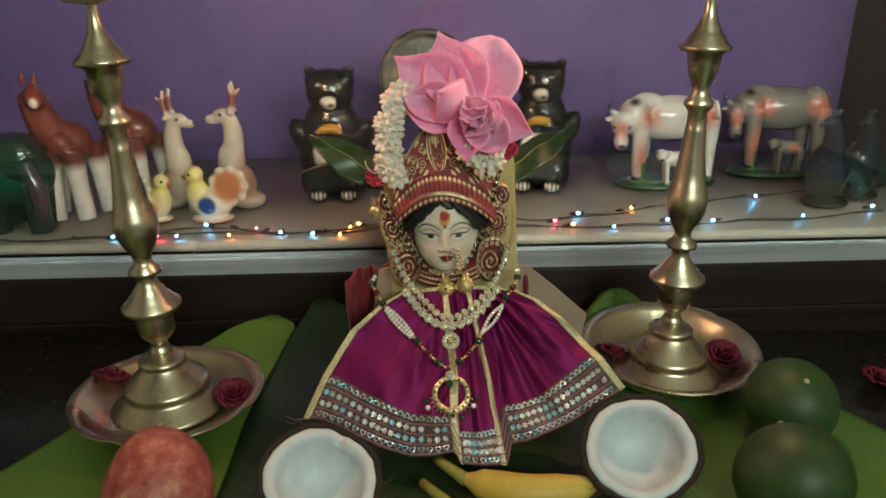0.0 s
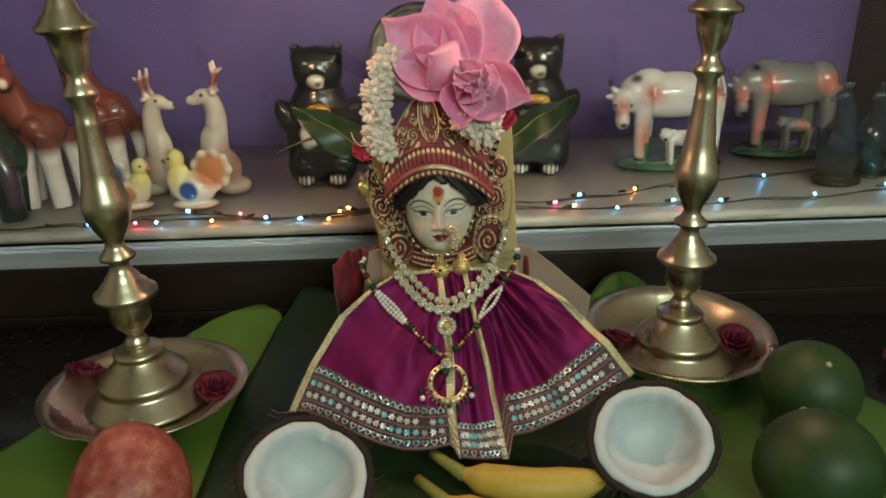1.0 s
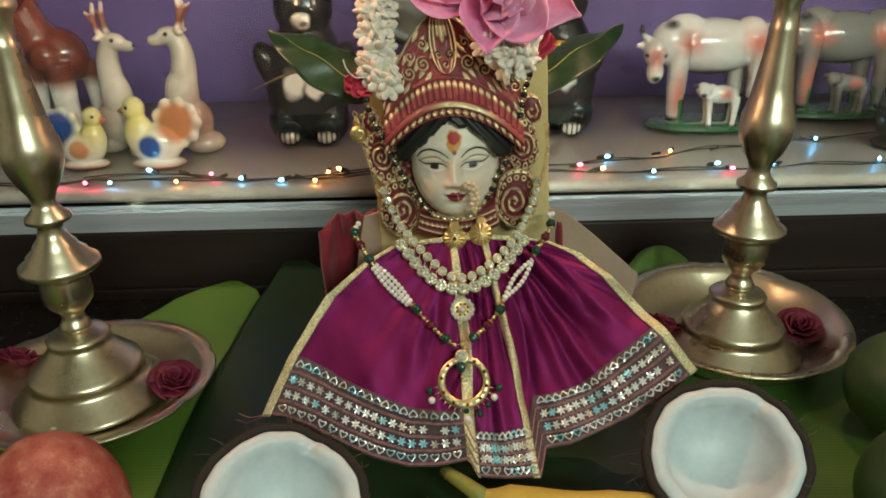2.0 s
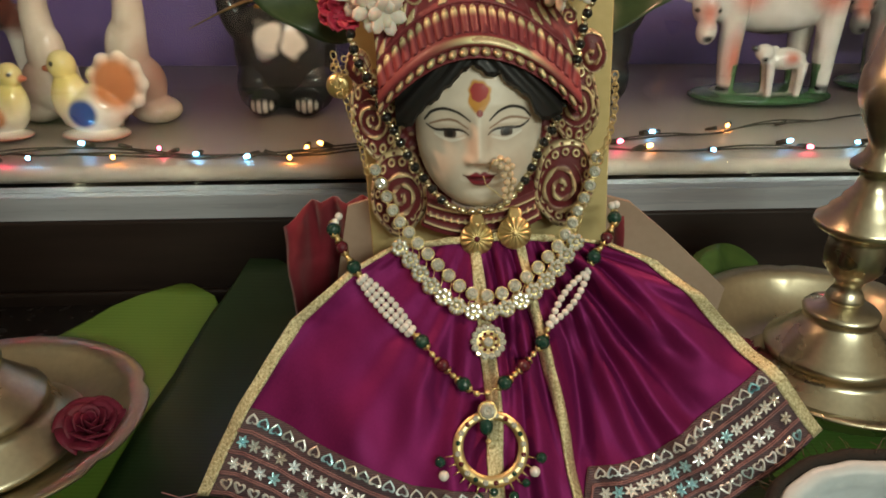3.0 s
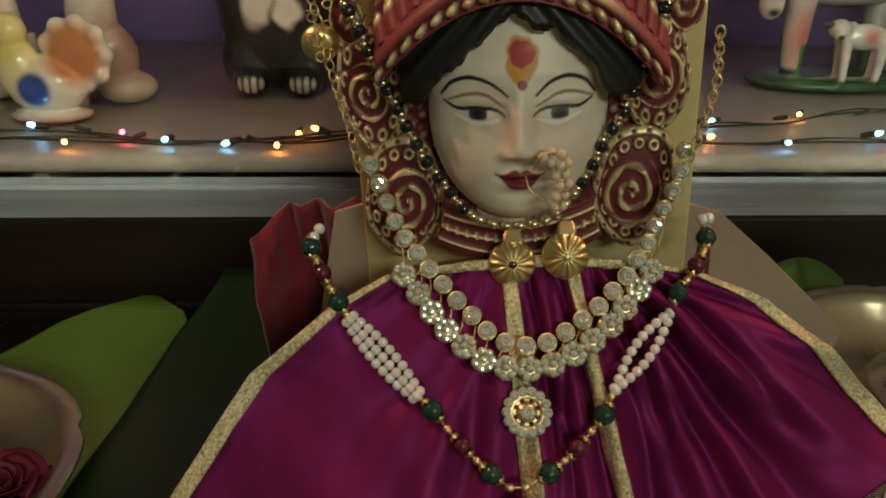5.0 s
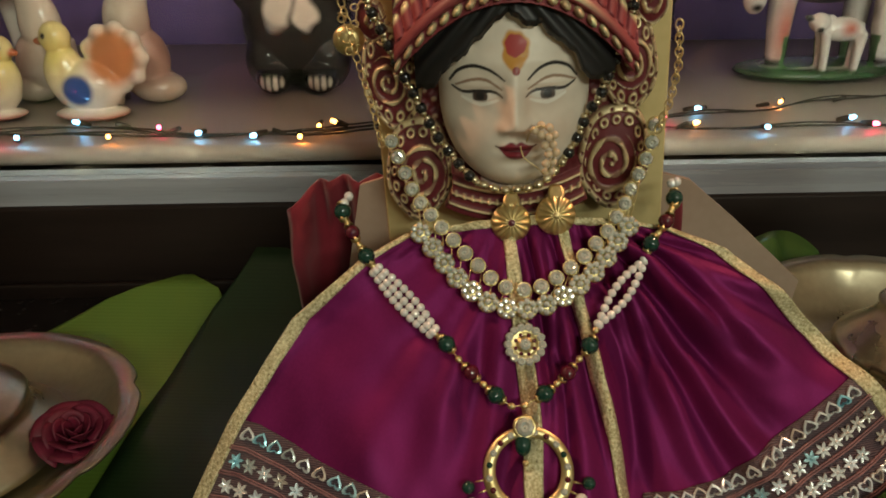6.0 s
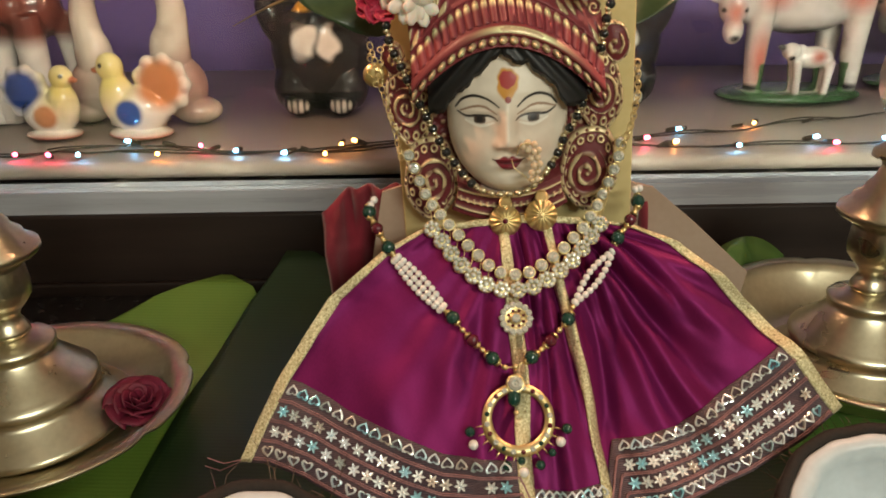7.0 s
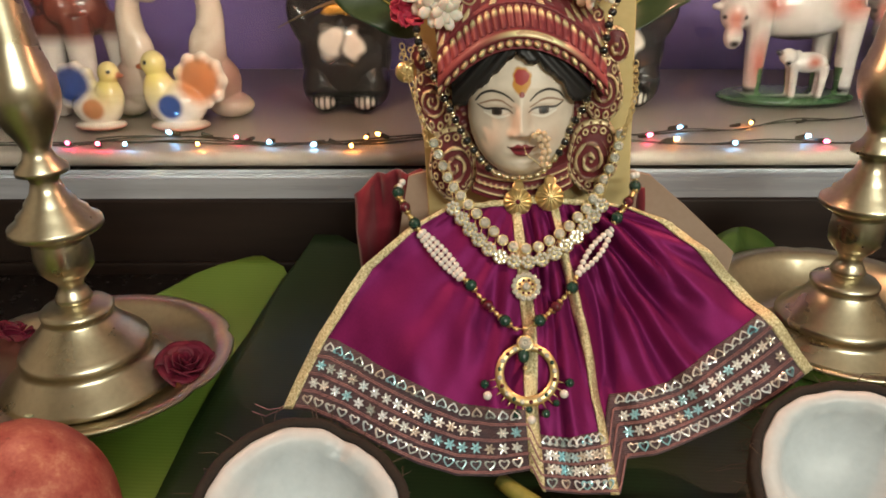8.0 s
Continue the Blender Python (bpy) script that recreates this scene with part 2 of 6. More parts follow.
def box(x0, y0, z0, x1, y1, z1, bevel=0.002):
    bm = bmesh.new()
    bmesh.ops.create_cube(bm, size=1, matrix=Matrix.LocRotScale(((x0 + x1) / 2, (y0 + y1) / 2, (z0 + z1) / 2), None, (x1 - x0, y1 - y0, z1 - z0)))
    if bevel:
        bmesh.ops.bevel(bm, geom=bm.edges[:], offset=bevel, segments=2, affect="EDGES", profile=0.5)
    return bm


def lathe(profile, seg=48, bm=None):
    """A turned solid from (radius, height) pairs, bottom to top."""
    bm = bm or bmesh.new()
    rings = []
    for r, z in profile:
        if r < 1e-6:
            rings.append([bm.verts.new((0, 0, z))])
        else:
            rings.append([bm.verts.new((r * math.cos(2 * math.pi * i / seg), r * math.sin(2 * math.pi * i / seg), z)) for i in range(seg)])
    for a, b in zip(rings, rings[1:]):
        for i in range(seg):
            j = (i + 1) % seg
            if len(a) == 1 and len(b) > 1:
                bm.faces.new((a[0], b[j], b[i]))
            elif len(b) == 1 and len(a) > 1:
                bm.faces.new((a[i], a[j], b[0]))
            elif len(a) > 1:
                bm.faces.new((a[i], a[j], b[j], b[i]))
    return bm


def smooth_profile(pts, n=6):
    """Rounds a profile with a Catmull-Rom spline."""
    out = []
    p = [Vector((*q, 0)) for q in pts]
    for i in range(len(p) - 1):
        a, b, c, d = p[max(i - 1, 0)], p[i], p[i + 1], p[min(i + 2, len(p) - 1)]
        for k in range(n):
            t = k / n
            v = 0.5 * (2 * b + (c - a) * t + (2 * a - 5 * b + 4 * c - d) * t * t + (3 * b - a - 3 * c + d) * t ** 3)
            out.append((max(v.x, 0), v.y))
    out.append(tuple(pts[-1]))
    return out


def spline(pts, n=8):
    p = [Vector(q) for q in pts]
    out = []
    for i in range(len(p) - 1):
        a, b, c, d = p[max(i - 1, 0)], p[i], p[i + 1], p[min(i + 2, len(p) - 1)]
        for k in range(n):
            t = k / n
            out.append(0.5 * (2 * b + (c - a) * t + (2 * a - 5 * b + 4 * c - d) * t * t + (3 * b - a - 3 * c + d) * t ** 3))
    return out + [p[-1]]


def along(pts, count):
    """Evenly spaced points on a polyline."""
    p = [Vector(q) for q in pts]
    s = [0.0]
    for a, b in zip(p, p[1:]):
        s.append(s[-1] + (b - a).length)
    out = []
    for k in range(count):
        d = s[-1] * k / max(count - 1, 1)
        i = max(j for j in range(len(s)) if s[j] <= d + 1e-9)
        i = min(i, len(p) - 2)
        f = (d - s[i]) / max(s[i + 1] - s[i], 1e-9)
        out.append(p[i].lerp(p[i + 1], f))
    return out


def tube(pts, radius, seg=8, bm=None, flat=1.0):
    """A tube along points; radius is a number or a function of 0..1."""
    bm = bm or bmesh.new()
    p = [Vector(q) for q in pts]
    rings, ref = [], Vector((0.13, 0.31, 0.94))
    for i, c in enumerate(p):
        d = (p[min(i + 1, len(p) - 1)] - p[max(i - 1, 0)]).normalized()
        u = (ref - d * ref.dot(d)).normalized()
        w = d.cross(u)
        ref = u
        r = radius(i / (len(p) - 1)) if callable(radius) else radius
        rings.append([bm.verts.new(c + u * (r * math.cos(2 * math.pi * k / seg)) + w * (r * flat * math.sin(2 * math.pi * k / seg))) for k in range(seg)])
    for a, b in zip(rings, rings[1:]):
        for k in range(seg):
            bm.faces.new((a[k], a[(k + 1) % seg], b[(k + 1) % seg], b[k]))
    bm.faces.new(rings[0][::-1])
    bm.faces.new(rings[-1])
    return bm


def ball(place, size, bm=None, u=16, v=10, turn=None):
    bm = bm or bmesh.new()
    s = (size,) * 3 if isinstance(size, (int, float)) else size
    bmesh.ops.create_uvsphere(bm, u_segments=u, v_segments=v, radius=1, matrix=Matrix.LocRotScale(place, turn, s))
    return bm


def shell(fn, nu, nv, thick, bm=None):
    """A curved sheet with thickness; fn(u, v) gives the place for u, v in 0..1."""
    bm = bm or bmesh.new()
    P = [[Vector(fn(i / nu, j / nv)) for j in range(nv + 1)] for i in range(nu + 1)]
    top, low = [], []
    for i in range(nu + 1):
        ra, rb = [], []
        for j in range(nv + 1):
            du = P[min(i + 1, nu)][j] - P[max(i - 1, 0)][j]
            dv = P[i][min(j + 1, nv)] - P[i][max(j - 1, 0)]
            n = du.cross(dv)
            n = n.normalized() if n.length > 1e-12 else Vector((0, 0, 1))
            ra.append(bm.verts.new(P[i][j] + n * thick / 2))
            rb.append(bm.verts.new(P[i][j] - n * thick / 2))
        top.append(ra)
        low.append(rb)
    uv = bm.loops.layers.uv.verify()
    for i in range(nu):
        for j in range(nv):
            f1 = bm.faces.new((top[i][j], top[i + 1][j], top[i + 1][j + 1], top[i][j + 1]))
            f2 = bm.faces.new((low[i][j], low[i][j + 1], low[i + 1][j + 1], low[i + 1][j]))
            for loop_, (p, q) in zip(f1.loops, ((i, j), (i + 1, j), (i + 1, j + 1), (i, j + 1))):
                loop_[uv].uv = (p / nu, q / nv)
            for loop_, (p, q) in zip(f2.loops, ((i, j), (i, j + 1), (i + 1, j + 1), (i + 1, j))):
                loop_[uv].uv = (p / nu, q / nv)
    for i in range(nu):
        bm.faces.new((top[i][0], low[i][0], low[i + 1][0], top[i + 1][0]))
        bm.faces.new((top[i][nv], top[i + 1][nv], low[i + 1][nv], low[i][nv]))
    for j in range(nv):
        bm.faces.new((top[0][j], top[0][j + 1], low[0][j + 1], low[0][j]))
        bm.faces.new((top[nu][j], low[nu][j], low[nu][j + 1], top[nu][j + 1]))
    return bm


def prism(outline, depth, bm=None):
    """A flat outline (x, z) given a thickness along y."""
    bm = bm or bmesh.new()
    f = bm.faces.new([bm.verts.new((x, 0, z)) for x, z in outline])
    r = bmesh.ops.extrude_face_region(bm, geom=[f])
    bmesh.ops.translate(bm, verts=[v for v in r["geom"] if isinstance(v, bmesh.types.BMVert)], vec=(0, depth, 0))
    return bm


def table_of(pairs):
    xs, ys = [p[0] for p in pairs], [p[1] for p in pairs]
    return lambda x: float(np.interp(x, xs, ys))


def paint_mesh(mesh, colours):
    """colours: rows of r, g, b, gilt, one a vertex."""
    at = mesh.color_attributes.new("paint", "FLOAT_COLOR", "POINT")
    at.data.foreach_set("color", np.asarray(colours, dtype=np.float32).ravel())


def sculpt(name, bm, voxel, colour, m, label, category, group="", rounds=6, mat=None):
    """Melts overlapping forms into one glazed figure and paints it by place."""
    mesh = bpy.data.meshes.new(name)
    bm.to_mesh(mesh)
    bm.free()
    raw = new(name, mesh)
    mod = raw.modifiers.new("melt", "REMESH")
    mod.mode, mod.voxel_size = "VOXEL", voxel
    sm = raw.modifiers.new("soften", "SMOOTH")
    sm.factor, sm.iterations = 0.5, rounds
    done = bpy.data.meshes.new_from_object(raw.evaluated_get(bpy.context.evaluated_depsgraph_get()))
    bpy.data.objects.remove(raw)
    bpy.data.meshes.remove(mesh)
    done.name = name
    done.materials.clear()
    done.materials.append(mat or CERAMIC)
    co = np.empty(len(done.vertices) * 3)
    done.vertices.foreach_get("co", co)
    paint_mesh(done, colour(co.reshape(-1, 3)))
    done.shade_smooth()
    ob = new(name, done)
    ob.matrix_basis = m
    return tagged(ob, label, category, group)


def flat_paint(co, rgb):
    c = np.ones((len(co), 4))
    c[:, :3] = rgb
    c[:, 3] = 0
    return c


def dab(c, co, centre, size, rgb, soft=0.35, gilt=0.0):
    """A brush mark: an ellipsoid of colour round a place."""
    d = np.sqrt((((co - np.array(centre)) / np.array(size)) ** 2).sum(1))
    w = np.clip((1 + soft - d) / (2 * soft), 0, 1)[:, None]
    c[:, :3] = c[:, :3] * (1 - w) + np.array(rgb) * w
    c[:, 3:] = c[:, 3:] * (1 - w) + gilt * w
    return c


# ---- the room and the showcase
def structure(name, bm, mat, label, smooth=False):
    return tagged(part(name, bm, mat, None, "", smooth), label, "", "", "structure")


structure("floor", box(-1.9, -2.4, -0.80, 1.9, 1.9, -0.75, 0), FLOOR, "grey tiled floor of a small room")
structure("ceiling", box(-1.9, -2.4, 1.95, 1.9, 1.9, 2.0, 0), CEILING, "plain white painted room ceiling")
structure("wall_south", box(-1.9, -2.45, -0.75, 1.9, -2.4, 1.95, 0), WALL, "plain cream painted wall of the room")
structure("wall_west", box(-1.95, -2.4, -0.75, -1.9, 1.9, 1.95, 0), WALL, "plain cream painted wall of the room")
structure("wall_east", box(1.9, -2.4, -0.75, 1.95, 1.9, 1.95, 0), WALL, "plain cream painted wall of the room")
structure("wall_north", box(-1.9, 1.9, -0.75, 1.9, 1.95, 1.95, 0), WALL, "plain cream painted wall of the room")

table = thing("altar_table", pose(0, 0, 0), "polished black granite altar table before the showcase", "table")
part("tabletop", box(-1.1, 0.16, -0.035, 1.1, 0.985, 0.0, 0.003), GRANITE, table, "polished black granite slab")
for tx in (-1.02, 0.94):
    for ty in (0.22, 0.88):
        part("leg", box(tx, ty, -0.75, tx + 0.08, ty + 0.08, -0.035), DARK_WOOD, table, "dark wooden leg")

UNIT = pose(0, 1.025, 0, 0, 0, 4.3)
case = thing("showcase", UNIT, "dark wooden showcase with a cream shelf and purple back", "showcase")
part("base_panel", box(-1.0, -0.022, -0.75, 1.0, 0.43, 0.0765, 0.003), DARK_WOOD, case, "dark brown wooden base")
part("plinth_moulding", box(-1.0, -0.030, -0.004, 1.0, -0.0225, 0.012, 0.002), DARK_WOOD, case, "thin dark moulding")
bm = bmesh.new()
nose = [(0.43, 0.1025)] + [(0.008 + 0.0078 * math.cos(a), 0.1103 + 0.0078 * math.sin(a)) for a in np.linspace(-math.pi / 2, -3 * math.pi / 2, 12)] + [(0.43, 0.1181)]
f = bm.faces.new([bm.verts.new((-1.0, y, z)) for y, z in nose])
r = bmesh.ops.extrude_face_region(bm, geom=[f])
bmesh.ops.translate(bm, verts=[v for v in r["geom"] if isinstance(v, bmesh.types.BMVert)], vec=(2.0, 0, 0))
part("shelf_board", bm, LAMINATE, case, "cream laminate shelf with a rounded front edge")
bm = bmesh.new()
teeth = [(-0.0185, 0.0768), (0.0035, 0.0768), (0.0035, 0.100), (0.0019, 0.100), (0.0019, 0.0802), (-0.0065, 0.0802), (-0.0065, 0.0985), (-0.0081, 0.0985), (-0.0081, 0.0802), (-0.0169, 0.0802), (-0.0169, 0.0975), (-0.0185, 0.0975)]
f = bm.faces.new([bm.verts.new((-1.0, y, z)) for y, z in teeth])
r = bmesh.ops.extrude_face_region(bm, geom=[f])
bmesh.ops.translate(bm, verts=[v for v in r["geom"] if isinstance(v, bmesh.types.BMVert)], vec=(2.0, 0, 0))
part("glass_channel", bm, CHANNEL, case, "scuffed translucent grey sliding-glass channel", False)
part("back_panel", box(-1.0, 0.431, -0.75, 1.0, 0.445, 0.86, 0), PURPLE, case, "purple painted back panel", False)
for sx in (-1.016, 0.775):
    part("side_panel", box(sx, -0.02, 0.1185, sx + 0.015, 0.43, 0.86, 0.002), DARK_WOOD, case, "dark wooden side panel", False)
part("top_panel", box(-1.0, -0.02, 0.861, 1.0, 0.445, 0.88, 0.002), DARK_WOOD, case, "dark wooden top panel", False)
for x0, x1, y0 in ((-0.99, 0.0, -0.0155), (-0.03, 0.77, -0.0055)):
    g = part("glass_pane", box(x0, y0, 0.0808, x1, y0 + 0.004, 0.86, 0.0005), GLASS, case, "clear sliding glass pane", False)
    g.visible_shadow = False


# ---- brass lamps and plates
LAMP = [(0.0, 0.012), (0.0640, 0.012), (0.0650, 0.0138), (0.0625, 0.0165), (0.0550, 0.0225), (0.0480, 0.0295), (0.0430, 0.0345), (0.0465, 0.0360), (0.0472, 0.0385), (0.0455, 0.0420), (0.0435, 0.0435), (0.0420, 0.0450),
        (0.0370, 0.050), (0.0300, 0.0565), (0.0255, 0.063), (0.0238, 0.0660), (0.0255, 0.0675), (0.0258, 0.0700), (0.0235, 0.0725), (0.0160, 0.0750), (0.0110, 0.0765),
        (0.0128, 0.0785), (0.0125, 0.0810), (0.0105, 0.0850), (0.0085, 0.0890), (0.0100, 0.0935), (0.0130, 0.0965), (0.0145, 0.098), (0.019, 0.104), (0.0200, 0.112), (0.0190, 0.124), (0.0185, 0.128), (0.029, 0.1315), (0.0315, 0.134), (0.0310, 0.138), (0.024, 0.143), (0.0235, 0.146), (0.0175, 0.151), (0.0170, 0.154), (0.0120, 0.160), (0.0095, 0.168),
        (0.0105, 0.172), (0.0172, 0.1745), (0.0172, 0.178), (0.0110, 0.184), (0.0090, 0.190), (0.0110, 0.197), (0.0165, 0.206), (0.0215, 0.218), (0.0228, 0.228), (0.0222, 0.238), (0.0198, 0.243), (0.0195, 0.247), (0.0182, 0.250), (0.0160, 0.264), (0.0132, 0.285), (0.0112, 0.308), (0.0112, 0.311), (0.0105, 0.313), (0.0100, 0.328),
        (0.0155, 0.3355), (0.0158, 0.339), (0.0120, 0.344), (0.0088, 0.351), (0.0098, 0.358), (0.0140, 0.366), (0.0165, 0.378), (0.0180, 0.390), (0.0262, 0.3935), (0.0265, 0.398), (0.0205, 0.402), (0.0200, 0.406), (0.0150, 0.410), (0.0140, 0.414), (0.0090, 0.422), (0.0062, 0.432), (0.0052, 0.442), (0.0060, 0.448),
        (0.020, 0.4505), (0.0375, 0.458), (0.0435, 0.468), (0.0445, 0.472), (0.0425, 0.472), (0.036, 0.463), (0.016, 0.457), (0.0, 0.456)]
DISH = LAMP.index((0.0060, 0.448))


def brass_lamp(m, label):
    ob = thing("brass_oil_lamp", m, label, "oil lamp", "pair of brass lamps")
    part("foot", lathe(LAMP[:21], 64), BRASS, ob, "bell-shaped brass foot")
    part("stem", lathe(LAMP[20:DISH + 1], 64), BRASS, ob, "turned brass stem")
    part("oil_dish", lathe(LAMP[DISH:], 64), BRASS, ob, "shallow brass oil dish")
    part("wick", tube([(0.02, -0.02, 0.462), (0.028, -0.028, 0.474), (0.03, -0.03, 0.48)], 0.0012, 6), JASMINE, ob, "cotton wick")
    bm = lathe(smooth_profile([(0, 0.479), (0.0035, 0.484), (0.0042, 0.490), (0.0022, 0.499), (0, 0.508)], 4), 12)
    bmesh.ops.translate(bm, verts=bm.verts, vec=(0.03, -0.03, 0))
    fl = part("flame", bm, FLAME, ob, "small oil flame")
    fl.visible_shadow = False
    return ob


PLATE = [(0.0, 0.004), (0.06, 0.004), (0.075, 0.006), (0.086, 0.011), (0.0935, 0.020), (0.0965, 0.0235), (0.1045, 0.0245), (0.1065, 0.0265), (0.1055, 0.0278), (0.0965, 0.0262), (0.0925, 0.0225), (0.086, 0.0168), (0.076, 0.0112), (0.067, 0.0082), (0.06, 0.0072), (0.0, 0.0072)]


def brass_plate(m, label, deep=1.0):
    """A plate with small notches pressed into its rim; deep raises its wall."""
    ob = thing("brass_plate", m, label, "plate", "pair of brass plates")
    bm = lathe(PLATE, 96)
    for v in bm.verts:
        r, a = math.hypot(v.co.x, v.co.y), math.atan2(v.co.y, v.co.x)
        v.co.z = 0.004 + (v.co.z - 0.004) * (1 + (deep - 1) * min(1, max(0, (r - 0.062) / 0.02)))
        if r > 0.09:
            for k in (0.25, 2.2, -2.0, -0.6):
                d = abs((a - k + math.pi) % (2 * math.pi) - math.pi)
                if d < 0.09:
                    v.co.xy *= 1 - 0.035 * (1 - d / 0.09)
    part("dish", bm, PLATE_BRASS, ob)
    return ob


LAMP_L, LAMP_R = (-0.304, 0.770), (0.276, 0.848)
brass_plate(pose(LAMP_L[0], LAMP_L[1] - 0.004, 0.003, -1.5, 0, 12), "dull round brass plate under a lamp on a banana leaf")
brass_plate(pose(LAMP_R[0] + 0.006, LAMP_R[1] + 0.016, 0.0065, 3.0, 0, 0) @ Matrix.Rotation(1.3, 4, "Z"), "dull round brass plate holding a lamp and two roses", 1.4)
brass_lamp(pose(LAMP_L[0], LAMP_L[1], -0.0005, 0, -2.2, 0) @ Matrix.Rotation(0.35, 4, "Z"), "tall turned brass oil lamp standing in a brass plate")
brass_lamp(pose(LAMP_R[0], LAMP_R[1], 0.0015, 0, 0.9, 60), "tall turned brass oil lamp with a shallow oil dish")
for (x, y), s in ((LAMP_L, -0.008), (LAMP_R, 0.008)):
    flame_lamp((x + s, y - 0.03, 0.515), 5.2)


# ---- banana leaves
def banana_leaf(label, left, right, y0, y1, lift, mat, base):
    """A leaf lying on the table; left and right give its edges for each depth."""
    lf, rf = table_of(left), table_of(right)

    def place(u, v):
        y = y0 + (y1 - y0) * v
        x = lf(y) + (rf(y) - lf(y)) * u
        z = base + lift(x, y) + 0.0012 * math.sin(38 * y + 9 * x) * math.sin(7 * x + 2) ** 2
        return x, y, z

    ob = tagged(part("banana_leaf", shell(place, 40, 60, 0.0008), mat), label, "leaf", "banana leaves")
    return ob


up = lambda y, a, k: k * max(0.0, y - a) ** 2
banana_leaf("pale green banana leaf lying under a brass plate", [(0.2, -0.66), (0.42, -0.58), (0.655, -0.440), (0.80, -0.375), (0.90, -0.325), (0.945, -0.285), (0.962, -0.255), (0.968, -0.235)],
            [(0.2, -0.16), (0.6, -0.17), (0.8, -0.18), (0.93, -0.190), (0.950, -0.198), (0.962, -0.208), (0.968, -0.225)], 0.2, 0.968, lambda x, y: up(y, 0.86, 1.9), LEAF_LIGHT, 0.0018)
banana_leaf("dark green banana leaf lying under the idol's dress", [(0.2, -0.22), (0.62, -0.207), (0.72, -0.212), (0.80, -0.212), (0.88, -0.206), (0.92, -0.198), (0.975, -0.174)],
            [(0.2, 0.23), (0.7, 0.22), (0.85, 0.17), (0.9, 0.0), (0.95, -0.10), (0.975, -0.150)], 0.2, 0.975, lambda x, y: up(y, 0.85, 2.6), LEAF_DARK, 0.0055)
banana_leaf("green banana leaf under the sweet limes and plate", [(0.2, 0.13), (0.7, 0.15), (0.9, 0.16), (0.955, 0.185), (0.982, 0.215)],
            [(0.2, 0.78), (0.42, 0.66), (0.58, 0.582), (0.739, 0.495), (0.882, 0.398), (0.94, 0.335), (0.982, 0.270)], 0.2, 0.982, lambda x, y: 0.060 * min(1.0, max(0.0, (math.hypot(x - 0.282, y - 0.868) - 0.108) / 0.006)) * math.exp(-((x - 0.238) / 0.055) ** 2) * min(1.0, max(0.0, (y - 0.90) / 0.04)), LEAF_MID, 0.0018)


# ---- fruit
def coconut_half(m, label, seed, tilt):
    """Half a coconut with its opening up, set in local axes; the shell ragged at its rim."""
    ob = thing("coconut_half", m, label, "coconut", "coconut halves")
    rnd = random.Random(seed)
    R, T = 0.050, 0.0115

    def rough(a, z):
        return 1 + 0.03 * math.sin(2 * a + seed) + 0.014 * math.sin(5 * a + 2 * seed) + 0.006 * math.sin(17 * a + seed)

    def turned(profile, wobble, seg=72):
        bm = lathe(profile, seg)
        for v in bm.verts:
            a = math.atan2(v.co.y, v.co.x)
            s = 1 + (rough(a, v.co.z) - 1) * wobble
            v.co.x *= s
            v.co.y *= s
            if v.co.z > -0.012 and math.hypot(v.co.x, v.co.y) > R - T - 0.0012:
                v.co.z += 0.0016 * math.sin(2 * a + seed) + 0.0004 * math.sin(13 * a + 3 * seed) - 0.0035 * math.exp(-((a - 1.1) / 0.10) ** 2)
        return bm

    outer = [((R + 0.0055) * math.sin(t), -(R + 0.0035) * math.cos(t)) for t in np.linspace(0, math.pi / 2, 16)]
    inner = [(R * math.sin(t), -R * math.cos(t)) for t in np.linspace(math.pi / 2, 0, 14)]
    part("shell", turned(outer + [(R + 0.004, 0.0015), (R + 0.0005, 0.001)] + inner, 1.0), SHELL, ob, "rough dark brown husk")
    fl = [((R - 0.0004) * math.sin(t), -(R - 0.0006) * math.cos(t)) for t in np.linspace(0, math.pi / 2, 14)]
    lip = [(R - 0.0012, 0.0012), (R - 0.0045, 0.0022), (R - 0.0085, 0.0014), (R - 0.0108, -0.0022)]
    hollow = [((R - T) * math.sin(t), -(R - T - 0.003) * math.cos(t)) for t in np.linspace(math.pi / 2 - 0.12, 0, 16)]
    part("flesh", turned(fl + lip + hollow, 1.0, 96), FLESH, ob, "moist white flesh with a hollow middle")
    bm = bmesh.new()
    for k in range(220):
        a = rnd.uniform(0, 2 * math.pi)
        t = rnd.uniform(0.9, 1.6)
        n = Vector((math.sin(t) * math.cos(a), math.sin(t) * math.sin(a), -math.cos(t)))
        p = n * (R + 0.003) * rough(a, 0)
        side = Vector((rnd.uniform(-1, 1), rnd.uniform(-1, 1), rnd.uniform(-0.6, 0.8)))
        ln = rnd.uniform(0.003, 0.014)
        tube([p, p + (n + side * 0.6) * ln * 0.6, p + (n * 0.8 + side * 1.2) * ln], lambda s: 0.00035 * (1 - 0.7 * s), 4, bm)
    part("fibre", bm, FIBRE, ob, "stray brown husk fibres")
    return ob


coconut_half(pose(-0.098, 0.580, 0.0570, 30, 0, 8), "halved coconut with white flesh before the dress hem", 3, 0)
coconut_half(pose(0.196, 0.630, 0.0590, 38, 6, -14), "halved coconut leaning its white hollow to one side", 7, 0)


